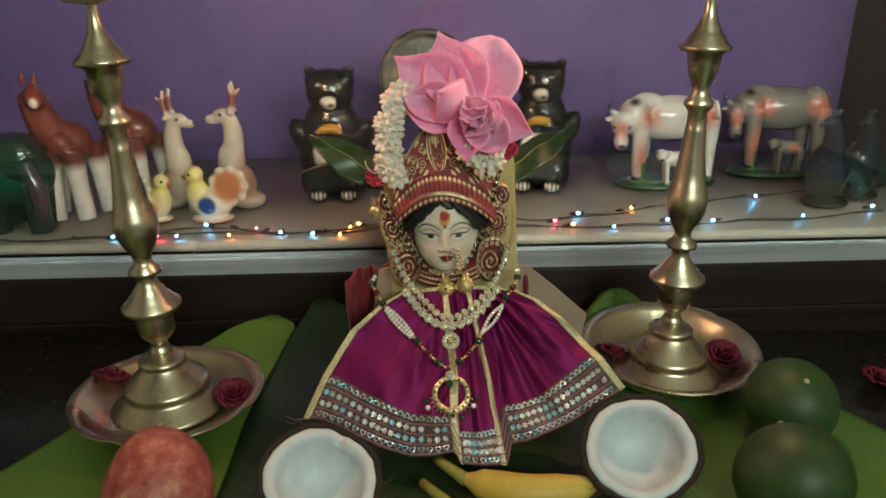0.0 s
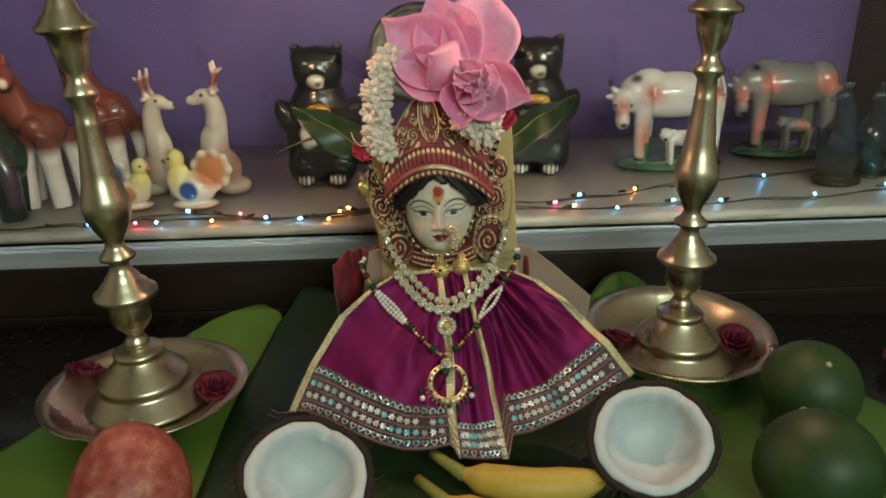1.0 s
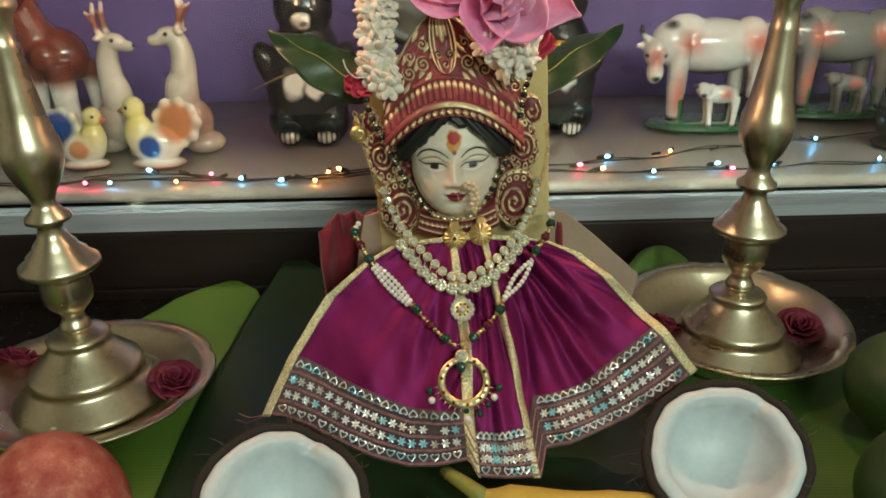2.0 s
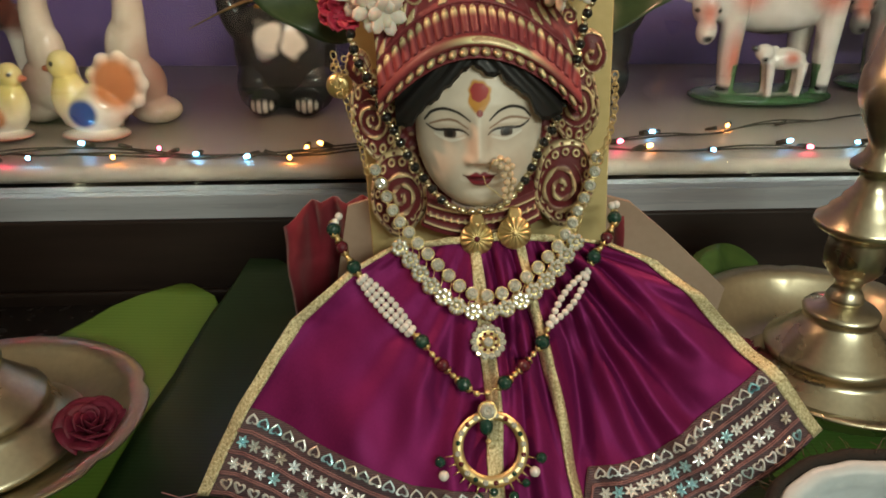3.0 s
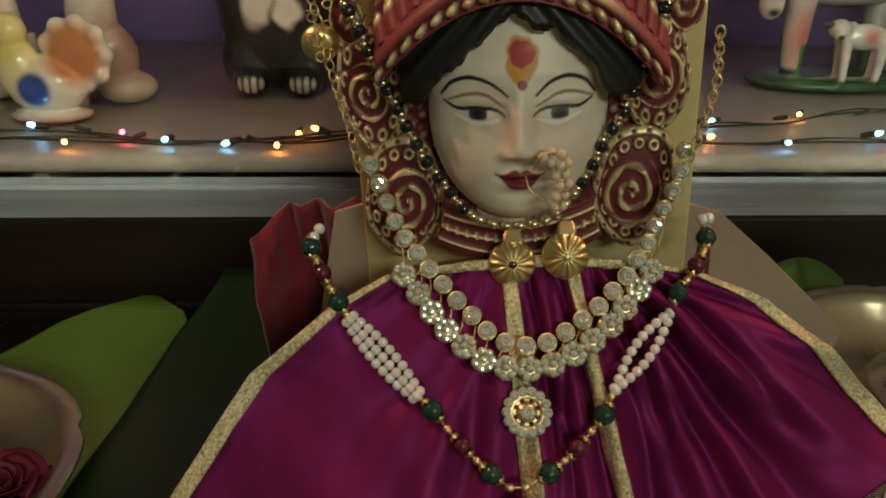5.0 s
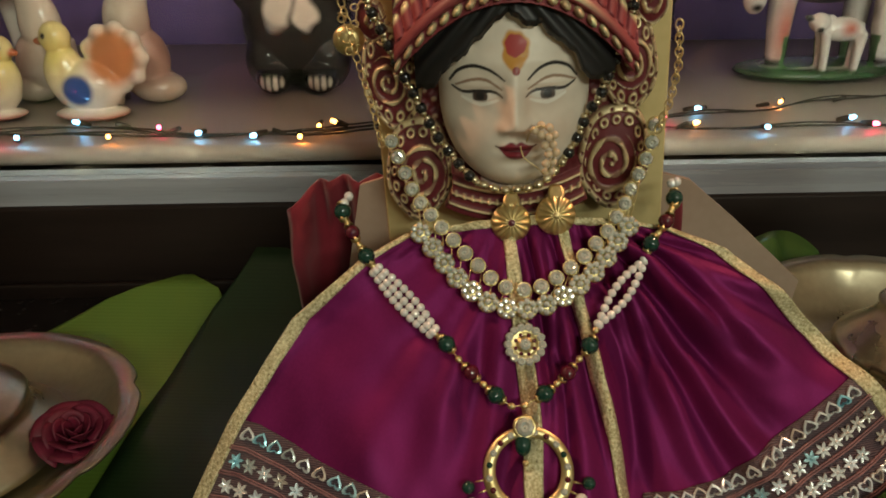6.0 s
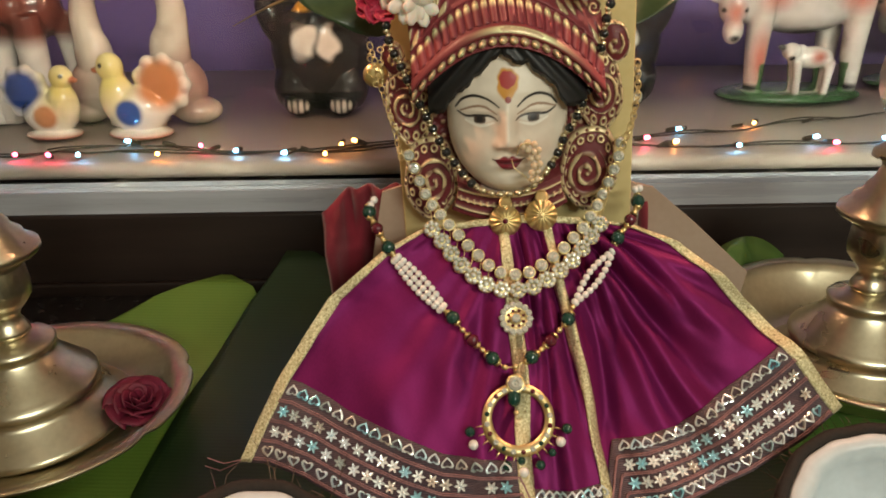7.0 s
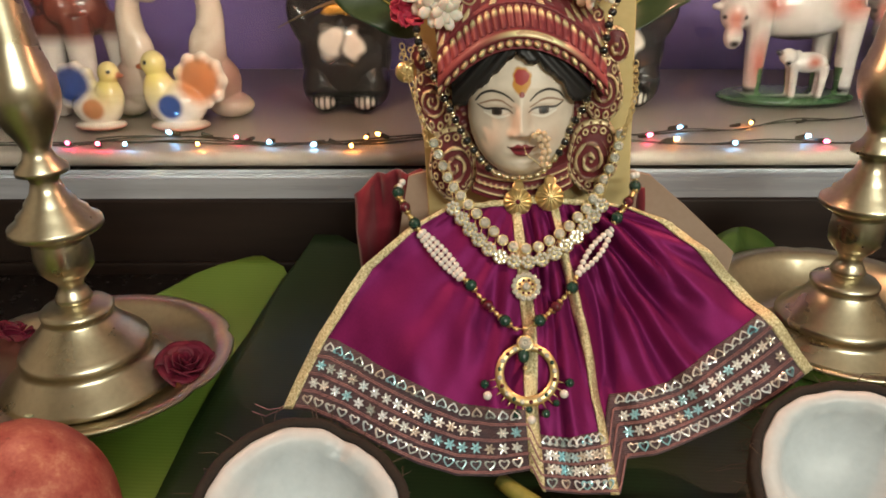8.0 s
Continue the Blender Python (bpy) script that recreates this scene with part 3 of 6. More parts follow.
def banana(m, label, length, bend, girth, ripe):
    ob = thing("banana", m, label, "banana", "bunch of bananas")
    pts = [(length * (s - 0.5), bend * (2 * s - 1) ** 2, 0) for s in np.linspace(0, 1, 30)]
    prof = table_of([(0, 0.3), (0.05, 0.42), (0.14, 0.85), (0.3, 1.0), (0.7, 1.0), (0.88, 0.72), (0.95, 0.45), (1, 0.28)])
    bm = tube(pts, lambda s: girth * prof(s), 20)
    part("body", bm, BANANA if ripe else BANANA_STEM, ob, "ripe yellow body")
    stem = [(pts[0][0] - d, pts[0][1] + d * 0.75, d * 0.08) for d in (-0.004, 0.006, 0.016, 0.027)]
    part("stalk", tube(stem, lambda s: girth * (0.40 - 0.12 * s), 12), BANANA_STEM, ob, "greenish stalk")
    part("tip", ball((pts[-1][0] + 0.001, pts[-1][1], 0), (0.004, girth * 0.27, girth * 0.27), None, 10, 8), SHELL, ob, "dry black tip")
    return ob


banana(pose(0.092, 0.608, 0.0245, 8, 0, -3), "ripe yellow banana lying before the dress", 0.128, 0.014, 0.0165, True)
banana(pose(0.084, 0.562, 0.0225, 0, 0, -10), "yellow-green banana lying beside another banana", 0.15, 0.02, 0.0155, True)


def round_fruit(name, m, mat, label, category, group, profile, dimple, seed, top_label=""):
    ob = thing(name, m, label, category, group)
    bm = lathe(profile, 40)
    for v in bm.verts:
        v.co *= 1 + 0.022 * noise.noise(v.co * 22 + Vector((seed, 0, 0)))
    part("body", bm, mat, ob)
    part("stalk_scar", ball((0, 0, profile[-1][1] + 0.0004), (dimple, dimple, 0.0012), None, 12, 6), NAVEL, ob, top_label or "pale stalk scar")
    return ob


def globe(r, squash=0.92, n=24):
    return [(r * math.sin(t) * (1 + 0.02 * math.sin(2 * t)), -r * squash * math.cos(t)) for t in np.linspace(0, math.pi, n)]


round_fruit("sweet_lime", pose(0.374, 0.725, 0.0505, 28, -10, 20), LIME, "dark green sweet lime with a pale stalk scar", "citrus", "sweet limes", globe(0.0475), 0.0032, 1)
round_fruit("sweet_lime", pose(0.325, 0.598, 0.0540, -30, 30, 50), LIME, "large dark green sweet lime on a leaf", "citrus", "sweet limes", globe(0.0515), 0.0032, 5)
fruit = round_fruit("mango", pose(-0.243, 0.578, 0.0490, -25, 14, 30), MANGO, "ripe speckled red mango on a banana leaf", "mango", "",
                    smooth_profile([(0, -0.046), (0.028, -0.042), (0.046, -0.02), (0.0475, 0.004), (0.038, 0.030), (0.020, 0.048), (0, 0.054)], 5), 0.0025, 9)


# ---- roses
def rose(m, label, seed, size=1.0):
    ob = thing("rose", m, label, "rose", "roses in the plates")
    rnd = random.Random(seed)
    for ring, (count, r, h, open_) in enumerate(((4, 0.005, 0.017, 0.1), (5, 0.0095, 0.018, 0.35), (6, 0.0145, 0.017, 0.75), (7, 0.0195, 0.014, 1.2))):
        for k in range(count):
            a0 = 2 * math.pi * k / count + ring * 0.7 + rnd.uniform(-0.15, 0.15)
            spread = 2 * math.pi / count * 1.5

            def place(u, v, a0=a0, spread=spread, r=r, h=h, open_=open_):
                a = a0 + spread * (u - 0.5) * (0.7 + 0.3 * v)
                rr = (0.3 + 0.7 * v ** 0.6) * r + open_ * 0.0045 * v ** 4 + 0.0022 * (u - 0.5)
                z = h * (v - 0.28 * open_ * v ** 3) * (1 - 0.40 * abs(2 * u - 1) ** 2.2 * v) + 0.0008 * math.cos(5 * u + a0)
                return size * rr * math.cos(a), size * rr * math.sin(a), size * z

            part("petal", shell(place, 10, 8, 0.0006), ROSE, ob)
    return ob


rose(pose(-0.232, 0.772, 0.019, 14, 10, 0), "dark red rose lying in the brass plate", 1, 0.88)
rose(pose(-0.388, 0.805, 0.019, -10, 20, 40), "dark red rose lying behind the lamp's foot", 2, 0.86)
rose(pose(0.214, 0.866, 0.023, 12, 24, 70), "crimson rose at the edge of the brass plate", 3, 0.86)
rose(pose(0.348, 0.866, 0.023, -8, -22, 110), "dark red rose shaded by the lamp", 4, 0.88)
rose(pose(0.535, 0.845, 0.0015, 6, 10, 20), "dark red rose lying on the granite", 6, 0.95)

# ---- the idol: boards, red cloth, dress
board = tagged(part("backing_board", box(-0.068, -0.0015, -0.005, 0.068, 0.0015, 0.295, 0.0008), GILT_CARD, None, "", False), "gold paper-covered backing board behind the mask", "board")
board.matrix_basis = pose(0.0285, 0.777, 0.0085, -1.5, -3.5, 0)
shoulders = [(-0.105, 0.0), (0.148, 0.0), (0.163, 0.116), (0.1255, 0.1495), (0.100, 0.1705), (0.082, 0.175), (-0.05, 0.170), (-0.062, 0.166), (-0.070, 0.118)]
tagged(part("shoulder_board", prism(shoulders, 0.003), CARD, None, "", False), "beige cardboard shoulder piece behind the dress", "board").matrix_basis = pose(0, 0.7815, 0.0065)


def red_cloth_place(u, v):
    x = -0.094 + 0.204 * u - 0.006 * max(0.0, 1 - 6 * u) * v
    top = float(np.interp(u, [0, 0.05, 0.14, 0.3, 0.75, 0.9, 0.96, 1], [0.158, 0.167, 0.175, 0.16, 0.16, 0.172, 0.166, 0.156]))
    z = 0.007 + (top - 0.007) * v
    return x + 0.010 * (1 - v) * math.sin(9 * u), 0.800 + 0.009 * math.sin(41 * u + 5 * v) + 0.006 * math.sin(97 * u - 4 * v) + 0.006 * noise.noise((20 * u, 7 * v, 1.0)) - 0.012 * v * abs(2 * u - 1) ** 3, z


tagged(part("red_cloth", shell(red_cloth_place, 70, 24, 0.0012), RED_CLOTH), "crumpled red cotton cloth draped behind the idol", "cloth")

HEM = [(0.0, -0.130, 0.058), (0.05, -0.114, 0.060), (0.10, -0.094, 0.057), (0.17, -0.065, 0.048), (0.23, -0.045, 0.042), (0.29, -0.022, 0.0375), (0.34, 0.000, 0.038), (0.392, 0.0215, 0.0415),
       (0.404, 0.0275, 0.0325), (0.51, 0.050, 0.0315), (0.615, 0.0725, 0.0325), (0.628, 0.0765, 0.048), (0.68, 0.092, 0.050), (0.75, 0.114, 0.057), (0.82, 0.137, 0.064), (0.91, 0.166, 0.074), (1.0, 0.192, 0.084)]
LEFT = [(0, -0.036, 0.165), (0.2, -0.056, 0.155), (0.5, -0.0855, 0.133), (0.64, -0.0985, 0.115), (0.76, -0.1115, 0.095), (0.88, -0.1215, 0.076), (1, -0.130, 0.058)]
RIGHT = [(0, 0.080, 0.169), (0.2, 0.105, 0.160), (0.38, 0.127, 0.146), (0.56, 0.147, 0.131), (0.78, 0.168, 0.110), (0.88, 0.179, 0.098), (1, 0.192, 0.084)]


def curve3(rows):
    t = [r[0] for r in rows]
    fx, fz = [r[1] for r in rows], [r[2] for r in rows]
    return lambda s: np.array((np.interp(s, t, fx), np.interp(s, t, fz)))


hem_at, left_at, right_at = curve3(HEM), curve3(LEFT), curve3(RIGHT)


def neck_at(u):
    return np.array((-0.036 + 0.116 * u, 0.165 + 0.004 * u + 0.004 * math.sin(math.pi * u)))


def slope(x, z):
    """The plane that the dress and the necklaces lie on."""
    return 0.745 - 0.77 * (0.172 - z) + 2.0 * max(0.0, abs(x - 0.025) - 0.07) ** 2


# gathers: across at the neck, across at the hem, half width, depth, where the fold is deepest
FOLDS = [(0.31, 0.10, 0.024, 0.0030, 0.45), (0.345, 0.20, 0.020, 0.0046, 0.40), (0.375, 0.28, 0.015, 0.0058, 0.55), (0.43, 0.35, 0.013, 0.0052, 0.70), (0.455, 0.43, 0.013, 0.0058, 0.35), (0.50, 0.475, 0.014, 0.0060, 0.62),
         (0.55, 0.55, 0.012, 0.0045, 0.30), (0.600, 0.655, 0.016, 0.0085, 0.62), (0.635, 0.715, 0.016, 0.0110, 0.42), (0.670, 0.775, 0.015, 0.0120, 0.62), (0.715, 0.845, 0.020, 0.0110, 0.40), (0.79, 0.91, 0.018, 0.0050, 0.30)]


def gathers(u, v):
    d = 0.0
    for top, low, wide, deep, most in FOLDS:
        at = top + (low - top) * v + 0.008 * math.sin(7 * v + 40 * top)
        k = (u - at) / (wide * (1.0 + 1.0 * v))
        if abs(k) < 3.5:
            d += (deep if low > 0.6 else 0.95 * deep) * (0.45 * math.exp(-0.6 * (k - 1.4) ** 2) - math.exp(-k * k * (1.6 if k > 0 else 0.8))) * math.exp(-((v - most) / 0.36) ** 2)
    return d


def dress(u, v, out=0.0):
    p = (1 - u) * left_at(v) + u * right_at(v) + (1 - v) * neck_at(u) + v * hem_at(u)
    p = p - ((1 - u) * (1 - v) * neck_at(0) + u * (1 - v) * neck_at(1) + (1 - u) * v * hem_at(0) + u * v * hem_at(1))
    x, z = float(p[0]), float(p[1])
    swell = max(v, 0.0) ** 0.35 * (1 - 0.55 * max(0.0, v - 0.75) / 0.25)
    centre = math.exp(-((u - 0.52) / 0.30) ** 2)
    lively = (0.65 if u < 0.33 else 1.0 if u < 0.62 else 1.15) * swell
    f = 0.0012 * math.sin(2 * math.pi * (6.3 * u + 0.5 * math.sin(2.6 * v + 3 * u))) * (0.3 + 0.8 * centre)
    f += 0.0150 * noise.noise((6.5 * u + 1.6 * v, 1.9 * v, 0.0)) + 0.0105 * noise.noise((11 * u - 4.0 * v, 4.6 * v, 5.0)) + 0.0012 * noise.noise((30 * u - 9 * v, 11 * v, 9.0))
    f *= 0.75 * lively
    f += 1.35 * gathers(u, v) * min(1.0, max(0.0, v * 9))
    f += 0.0040 * noise.noise((4 * u + 7, 2.2 * v, 0.5)) * swell
    f += 0.0010 * math.sin(2 * math.pi * (17 * u + 1.2 * math.sin(9 * u))) * math.exp(-((v - 0.04) / 0.13) ** 2) * (0.3 + centre)
    f += 0.0035 * math.exp(-((u - 0.345) / 0.012) ** 2) * v ** 2
    return Vector((x, slope(x, z) - 0.62 * f - 0.79 * out, z + 0.5 * f + 0.61 * out))


gown = thing("idol_dress", pose(0, 0, 0), "magenta satin idol dress with gold braid and sequinned hem", "dress")
part("satin_panel", shell(lambda u, v: dress(u, v), 220, 70, 0.0007), SATIN, gown, "glossy magenta satin")


hem_start = table_of([(0, 0.755), (0.115, 0.79), (0.22, 0.80), (0.32, 0.82), (0.395, 0.845), (0.41, 0.86), (0.50, 0.86), (0.61, 0.84), (0.625, 0.815), (0.76, 0.82), (0.87, 0.77), (1, 0.72)])


part("hem_border", shell(lambda u, v: dress(0.015 + 0.97 * u, hem_start(u) * (1 - v) + 1.004 * v, 0.0010), 220, 14, 0.0007), NET, gown, "grey lace hem border")


def braid(line, width, v0=0.0, v1=1.0, out=0.0016):
    return shell(lambda a, b: dress(line(v0 + (v1 - v0) * b) + (a - 0.5) * width * (1.5 - 0.62 * (v0 + (v1 - v0) * b)), v0 + (v1 - v0) * b, out), 4, 70, 0.0009)


part("gold_braid", shell(lambda a, b: dress(-0.004 + (0.045 - 0.021 * b) * a, b, 0.0015), 5, 70, 0.0009), BRAID, gown, "gold braid edging")
part("gold_braid", shell(lambda a, b: dress(1.004 - (0.045 - 0.021 * b) * a, b, 0.0015), 5, 70, 0.0009), BRAID, gown, "gold braid edging")
BRAID_A = table_of([(0, 0.388), (0.15, 0.39), (0.5, 0.396), (0.65, 0.405), (1, 0.400)])
BRAID_B = table_of([(0, 0.590), (0.10, 0.581), (0.3, 0.566), (0.5, 0.570), (0.66, 0.590), (0.8, 0.602), (0.9, 0.601), (1, 0.599)])
part("gold_braid", braid(BRAID_A, 0.026, 0, 1.01), BRAID, gown, "gold braid strip down the front")
part("gold_braid", braid(BRAID_B, 0.026, 0, 1.01), BRAID, gown, "gold braid strip down the front")
part("neck_braid", shell(lambda a, b: dress(a, -0.03 + 0.055 * b, 0.0014), 80, 4, 0.0009), BRAID, gown, "gold braid at the neck")
for f0 in (0.235, 0.475, 0.72, 0.95):
    for off in (-0.012, 0.012):
        pts = [dress(0.022 + 0.956 * s, hem_start(0.022 + 0.956 * s) * (1 - f0 - off) + (f0 + off), 0.0020) for s in np.linspace(0, 1, 200)]
        part("hem_cord", tube(pts, 0.00042, 5), CORD, gown, "dull pink cord")
part("loose_thread", tube([dress(0.01, 0.99, 0.001), dress(0.0, 1.0) + Vector((-0.008, -0.003, 0.001)), dress(0.0, 1.0) + Vector((-0.015, -0.006, 0.007))], 0.0003, 5), CORD, gown, "frayed loose thread")
part("loose_thread", tube([dress(0.01, 0.99, 0.001), dress(0.0, 1.0) + Vector((-0.010, -0.004, -0.003)), dress(0.0, 1.0) + Vector((-0.018, -0.004, 0.0))], 0.0003, 5), CORD, gown, "frayed loose thread")


def heart_mesh():
    bm = bmesh.new()
    o = [(0.0023 * (0.16 * 6.25 * math.sin(t) ** 3), 0.0023 * (0.8 * math.cos(t) - 0.32 * math.cos(2 * t) - 0.13 * math.cos(3 * t))) for t in np.linspace(0, 2 * math.pi, 16, endpoint=False)]
    ring = [[bm.verts.new((x * s, z * s, h)) for x, z in o] for s, h in ((1, 0), (1, 0.0005), (0.70, 0.0007), (0.62, -0.0006))]
    for a, b in zip(ring, ring[1:]):
        for i in range(16):
            bm.faces.new((a[i], a[(i + 1) % 16], b[(i + 1) % 16], b[i]))
    bm.faces.new(ring[-1])
    m = bpy.data.meshes.new("heart_sequin")
    bm.to_mesh(m)
    bm.free()
    m.materials.append(SEQUIN)
    return m


def flower_mesh():
    bm = bmesh.new()
    n = 24
    o = [((0.0017 + 0.0007 * math.cos(6 * t)) * math.cos(t), (0.0017 + 0.0007 * math.cos(6 * t)) * math.sin(t)) for t in np.linspace(0, 2 * math.pi, n, endpoint=False)]
    ring = [[bm.verts.new((x * s, z * s, h)) for x, z in o] for s, h in ((1, 0), (1, 0.0005), (0.35, 0.0003))]
    for a, b in zip(ring, ring[1:]):
        for i in range(n):
            bm.faces.new((a[i], a[(i + 1) % n], b[(i + 1) % n], b[i]))
    tip = bm.verts.new((0, 0, 0.001))
    for i in range(n):
        bm.faces.new((ring[-1][i], ring[-1][(i + 1) % n], tip))
    m = bpy.data.meshes.new("flower_sequin")
    bm.to_mesh(m)
    bm.free()
    m.materials.append(SEQUIN)
    return m


HEART, FLOWER = heart_mesh(), flower_mesh()


def on_dress(u, v, out, spin=0.0):
    o = dress(u, v, out)
    ex = (dress(u + 0.004, v, out) - dress(u - 0.004, v, out)).normalized()
    ez = ((dress(u, v - 0.02, out) - dress(u, v + 0.02, out))).normalized()
    n = ex.cross(ez).normalized()
    ez = n.cross(ex)
    m = Matrix((ex, ez, n)).transposed().to_4x4()
    m.translation = o
    return m @ Matrix.Rotation(spin, 4, "Z")


rnd = random.Random(4)
for row, f, mesh, spin in ((0, 0.10, HEART, math.pi), (1, 0.355, FLOWER, 0), (2, 0.60, FLOWER, 0), (3, 0.84, HEART, 0)):
    count = 48
    for k in range(count):
        u = 0.032 + 0.936 * (k + 0.5) / count
        if abs(u - 0.402) < 0.019 or abs(u - 0.612) < 0.019 or rnd.random() < 0.03:
            continue
        vs = hem_start(u)
        ob = new("heart_sequin" if mesh is HEART else "flower_sequin", mesh)
        ob.parent = gown
        ob.matrix_basis = on_dress(u, vs * (1 - f) + f, 0.0020, spin + rnd.uniform(-0.15, 0.15)) @ Matrix.Rotation(rnd.uniform(-0.25, 0.25), 4, "X") @ Matrix.Scale(1.5, 4)


# ---- the mask: one relief of painted plaster
def idol_mask():
    step = 0.42
    A, B = np.meshgrid(np.arange(-68, 79, step), np.arange(160, 346, step), indexing="ij")
    cx, cz, tilt = 9.5, 226.0, radians(3.2)
    a = A - 10.9
    b = B

    def sm(x, lo, hi):
        t = np.clip((x - lo) / (hi - lo), 0, 1)
        return t * t * (3 - 2 * t)

    def bump(da, db, ra, rb):
        return np.exp(-((da / ra) ** 2 + (db / rb) ** 2))

    aa = np.abs(a)
    col = np.zeros(A.shape + (4,))
    MAROON, DEEP, GILT = np.array((0.20, 0.030, 0.030)), np.array((0.11, 0.010, 0.020)), np.array((0.93, 0.79, 0.47))
    CREAM, HAIR = np.array((0.81, 0.725, 0.61)), np.array((0.010, 0.010, 0.011))

    # face
    ry = np.where(b > 228, 47.0, 44.5)
    e2 = (a / np.interp(b, [185, 205, 222, 260], [30.5, 32.0, 33.0, 33.0])) ** 2 + np.abs((b - 227) / ry) ** np.where(b > 228, 2.0, 2.5)
    face = 9 + 27 * np.sqrt(np.clip(1 - e2, 0, 1)) ** 0.85
    nose_w = np.interp(b, [212.5, 215.5, 221, 234, 242], [5.0, 4.8, 3.8, 3.3, 4.6])
    nose_h = np.interp(b, [211.2, 213.4, 216.0, 218.5, 226, 234, 244], [0, 2.8, 7.4, 7.8, 5.4, 2.8, 0])
    face = face + nose_h * np.exp(-((a + 0.8) / nose_w) ** 2)
    for s in (-1, 1):
        face = face + 2.6 * bump(a + 0.8 - s * 4.6, b - 215.6, 2.3, 2.4)
        face = face - 0.9 * bump(a + 0.8 - s * 2.4, b - 212.8, 1.2, 1.0)
        face = face - 2.4 * bump(a - s * 13.5, b - 230.6, 9.5, 5.0)
        face = face + 2.1 * bump(a - s * 14.0, b - 229.4, 8.6, 4.2)
        face = face + 0.7 * bump(a - s * 14.0, b - 233.2, 9.0, 1.3)
        face = face - 0.5 * bump(a - s * 14.0, b - 231.4, 9.0, 0.6)
        face = face + 1.2 * bump(a - s * 17, b - 212, 9, 9)
        face = face + 0.8 * bump(a - s * 14, b - 242.5, 10, 2.5)
    face = face - 0.8 * bump(a + 0.6, b - 210.8, 1.5, 1.6)
    face = face + 2.6 * bump(a + 0.5, b - 207.3, 5.6, 1.6) + 3.0 * bump(a + 0.5, b - 203.2, 4.6, 1.9) - 1.5 * bump(a + 0.5, b - 205.4, 5.4, 0.8)
    face = face - 1.3 * bump(a + 0.3, b - 198.8, 6.0, 1.9) + 2.6 * bump(a, b - 191.5, 8.0, 4.8)
    for s in (-1, 1):
        face = face - 0.7 * bump(a + 0.5 - s * 8.4, b - 206.6, 1.6, 1.6) + 1.0 * bump(a - s * 15, b - 203, 8, 9)
    in_face = e2 < 1
    for _ in range(4):
        face = (face + np.roll(face, 1, 0) + np.roll(face, -1, 0) + np.roll(face, 1, 1) + np.roll(face, -1, 1)) / 5

    # hair under the crown's rim
    arc = 269.6 - 0.0122 * (a + 1.5) ** 2
    line = np.interp(a, [-43, -34, -30, -26, -20.5, -17, -13, -10, -2.7, 2, 5, 10.5, 14, 18, 25, 27.5, 32, 43], [230.5, 232, 238, 242.5, 245.5, 250.5, 252.5, 256.5, 261.8, 258.5, 256.0, 256.6, 251.5, 249.5, 243.5, 236.0, 232.5, 233]) + 0.35 * np.sin(1.4 * a)
    hair = (b > line) & (b < arc - 1.5) & (aa < 42)
    strand = np.sin(0.55 * aa + 0.42 * b + 1.8 * np.sin(0.16 * b + 0.12 * aa))
    hair_h = np.maximum(16 + 20 * np.sqrt(np.clip(1 - (a / 45) ** 2 - ((b - 236) / 60) ** 2, 0, 1)), 10) + 0.7 * strand + 2.2 * sm(b - line, 0, 3.0)

    # crown
    d = b - arc
    top = np.interp(aa, [0, 5, 10, 22, 38, 52, 57, 60], [341.5, 338, 331, 319, 297, 281, 270, 255])
    crown = (d > -3.5) & (b < top) & (a < 51) & (a > -50)
    swell = np.sqrt(np.clip(1 - (a / 63) ** 2, 0, 1))
    ch = 8 + (27 * np.exp(-(np.clip(d, 0, 99) / 30) ** 1.5) + 4) * swell
    relief, gold = np.zeros(A.shape), np.zeros(A.shape)
    # bead row, smooth roll, flutes
    bead_n = (a + 1.5) / 5.3
    bead = np.sqrt(np.clip(1 - ((bead_n - np.round(bead_n)) * 5.3 / 2.1) ** 2 - (d / 2.1) ** 2, 0, 1))
    relief += np.where(np.abs(d) < 2.4, -0.8 + 3.4 * bead, 0)
    gold = np.maximum(gold, np.where(np.abs(d) < 2.4, sm(bead, 0.1, 0.4) * np.clip(1.25 - np.abs(a - 4) / 34, 0.25, 1), 0))
    roll = np.sqrt(np.clip(1 - ((d - 5.4) / 3.2) ** 2, 0, 1))
    relief += 2.4 * roll
    gold = np.maximum(gold, 0.75 * sm(roll, 0.80, 1.0) * np.exp(-((a - 8) / 16) ** 2))
    fl = (d > 8.6) & (d < 21)
    ph = a / 4.3 * (1 - 0.004 * (d - 9))
    fx = (ph - np.round(ph)) * 2
    petal = np.clip(1 - fx ** 2 * (1 + 0.5 * sm(d, 15, 20)) - np.clip((d - 17) / 3.4, 0, 1) ** 2, 0, 1)
    relief += np.where(fl, 2.5 * np.sqrt(petal) - 0.6, 0)
    gold = np.maximum(gold, np.where(fl, 0.6 * sm(d, 15.0, 20) * sm(petal, 0.15, 0.5), 0))
    relief += np.where((d > 20.5) & (d < 23), 0.8, 0)

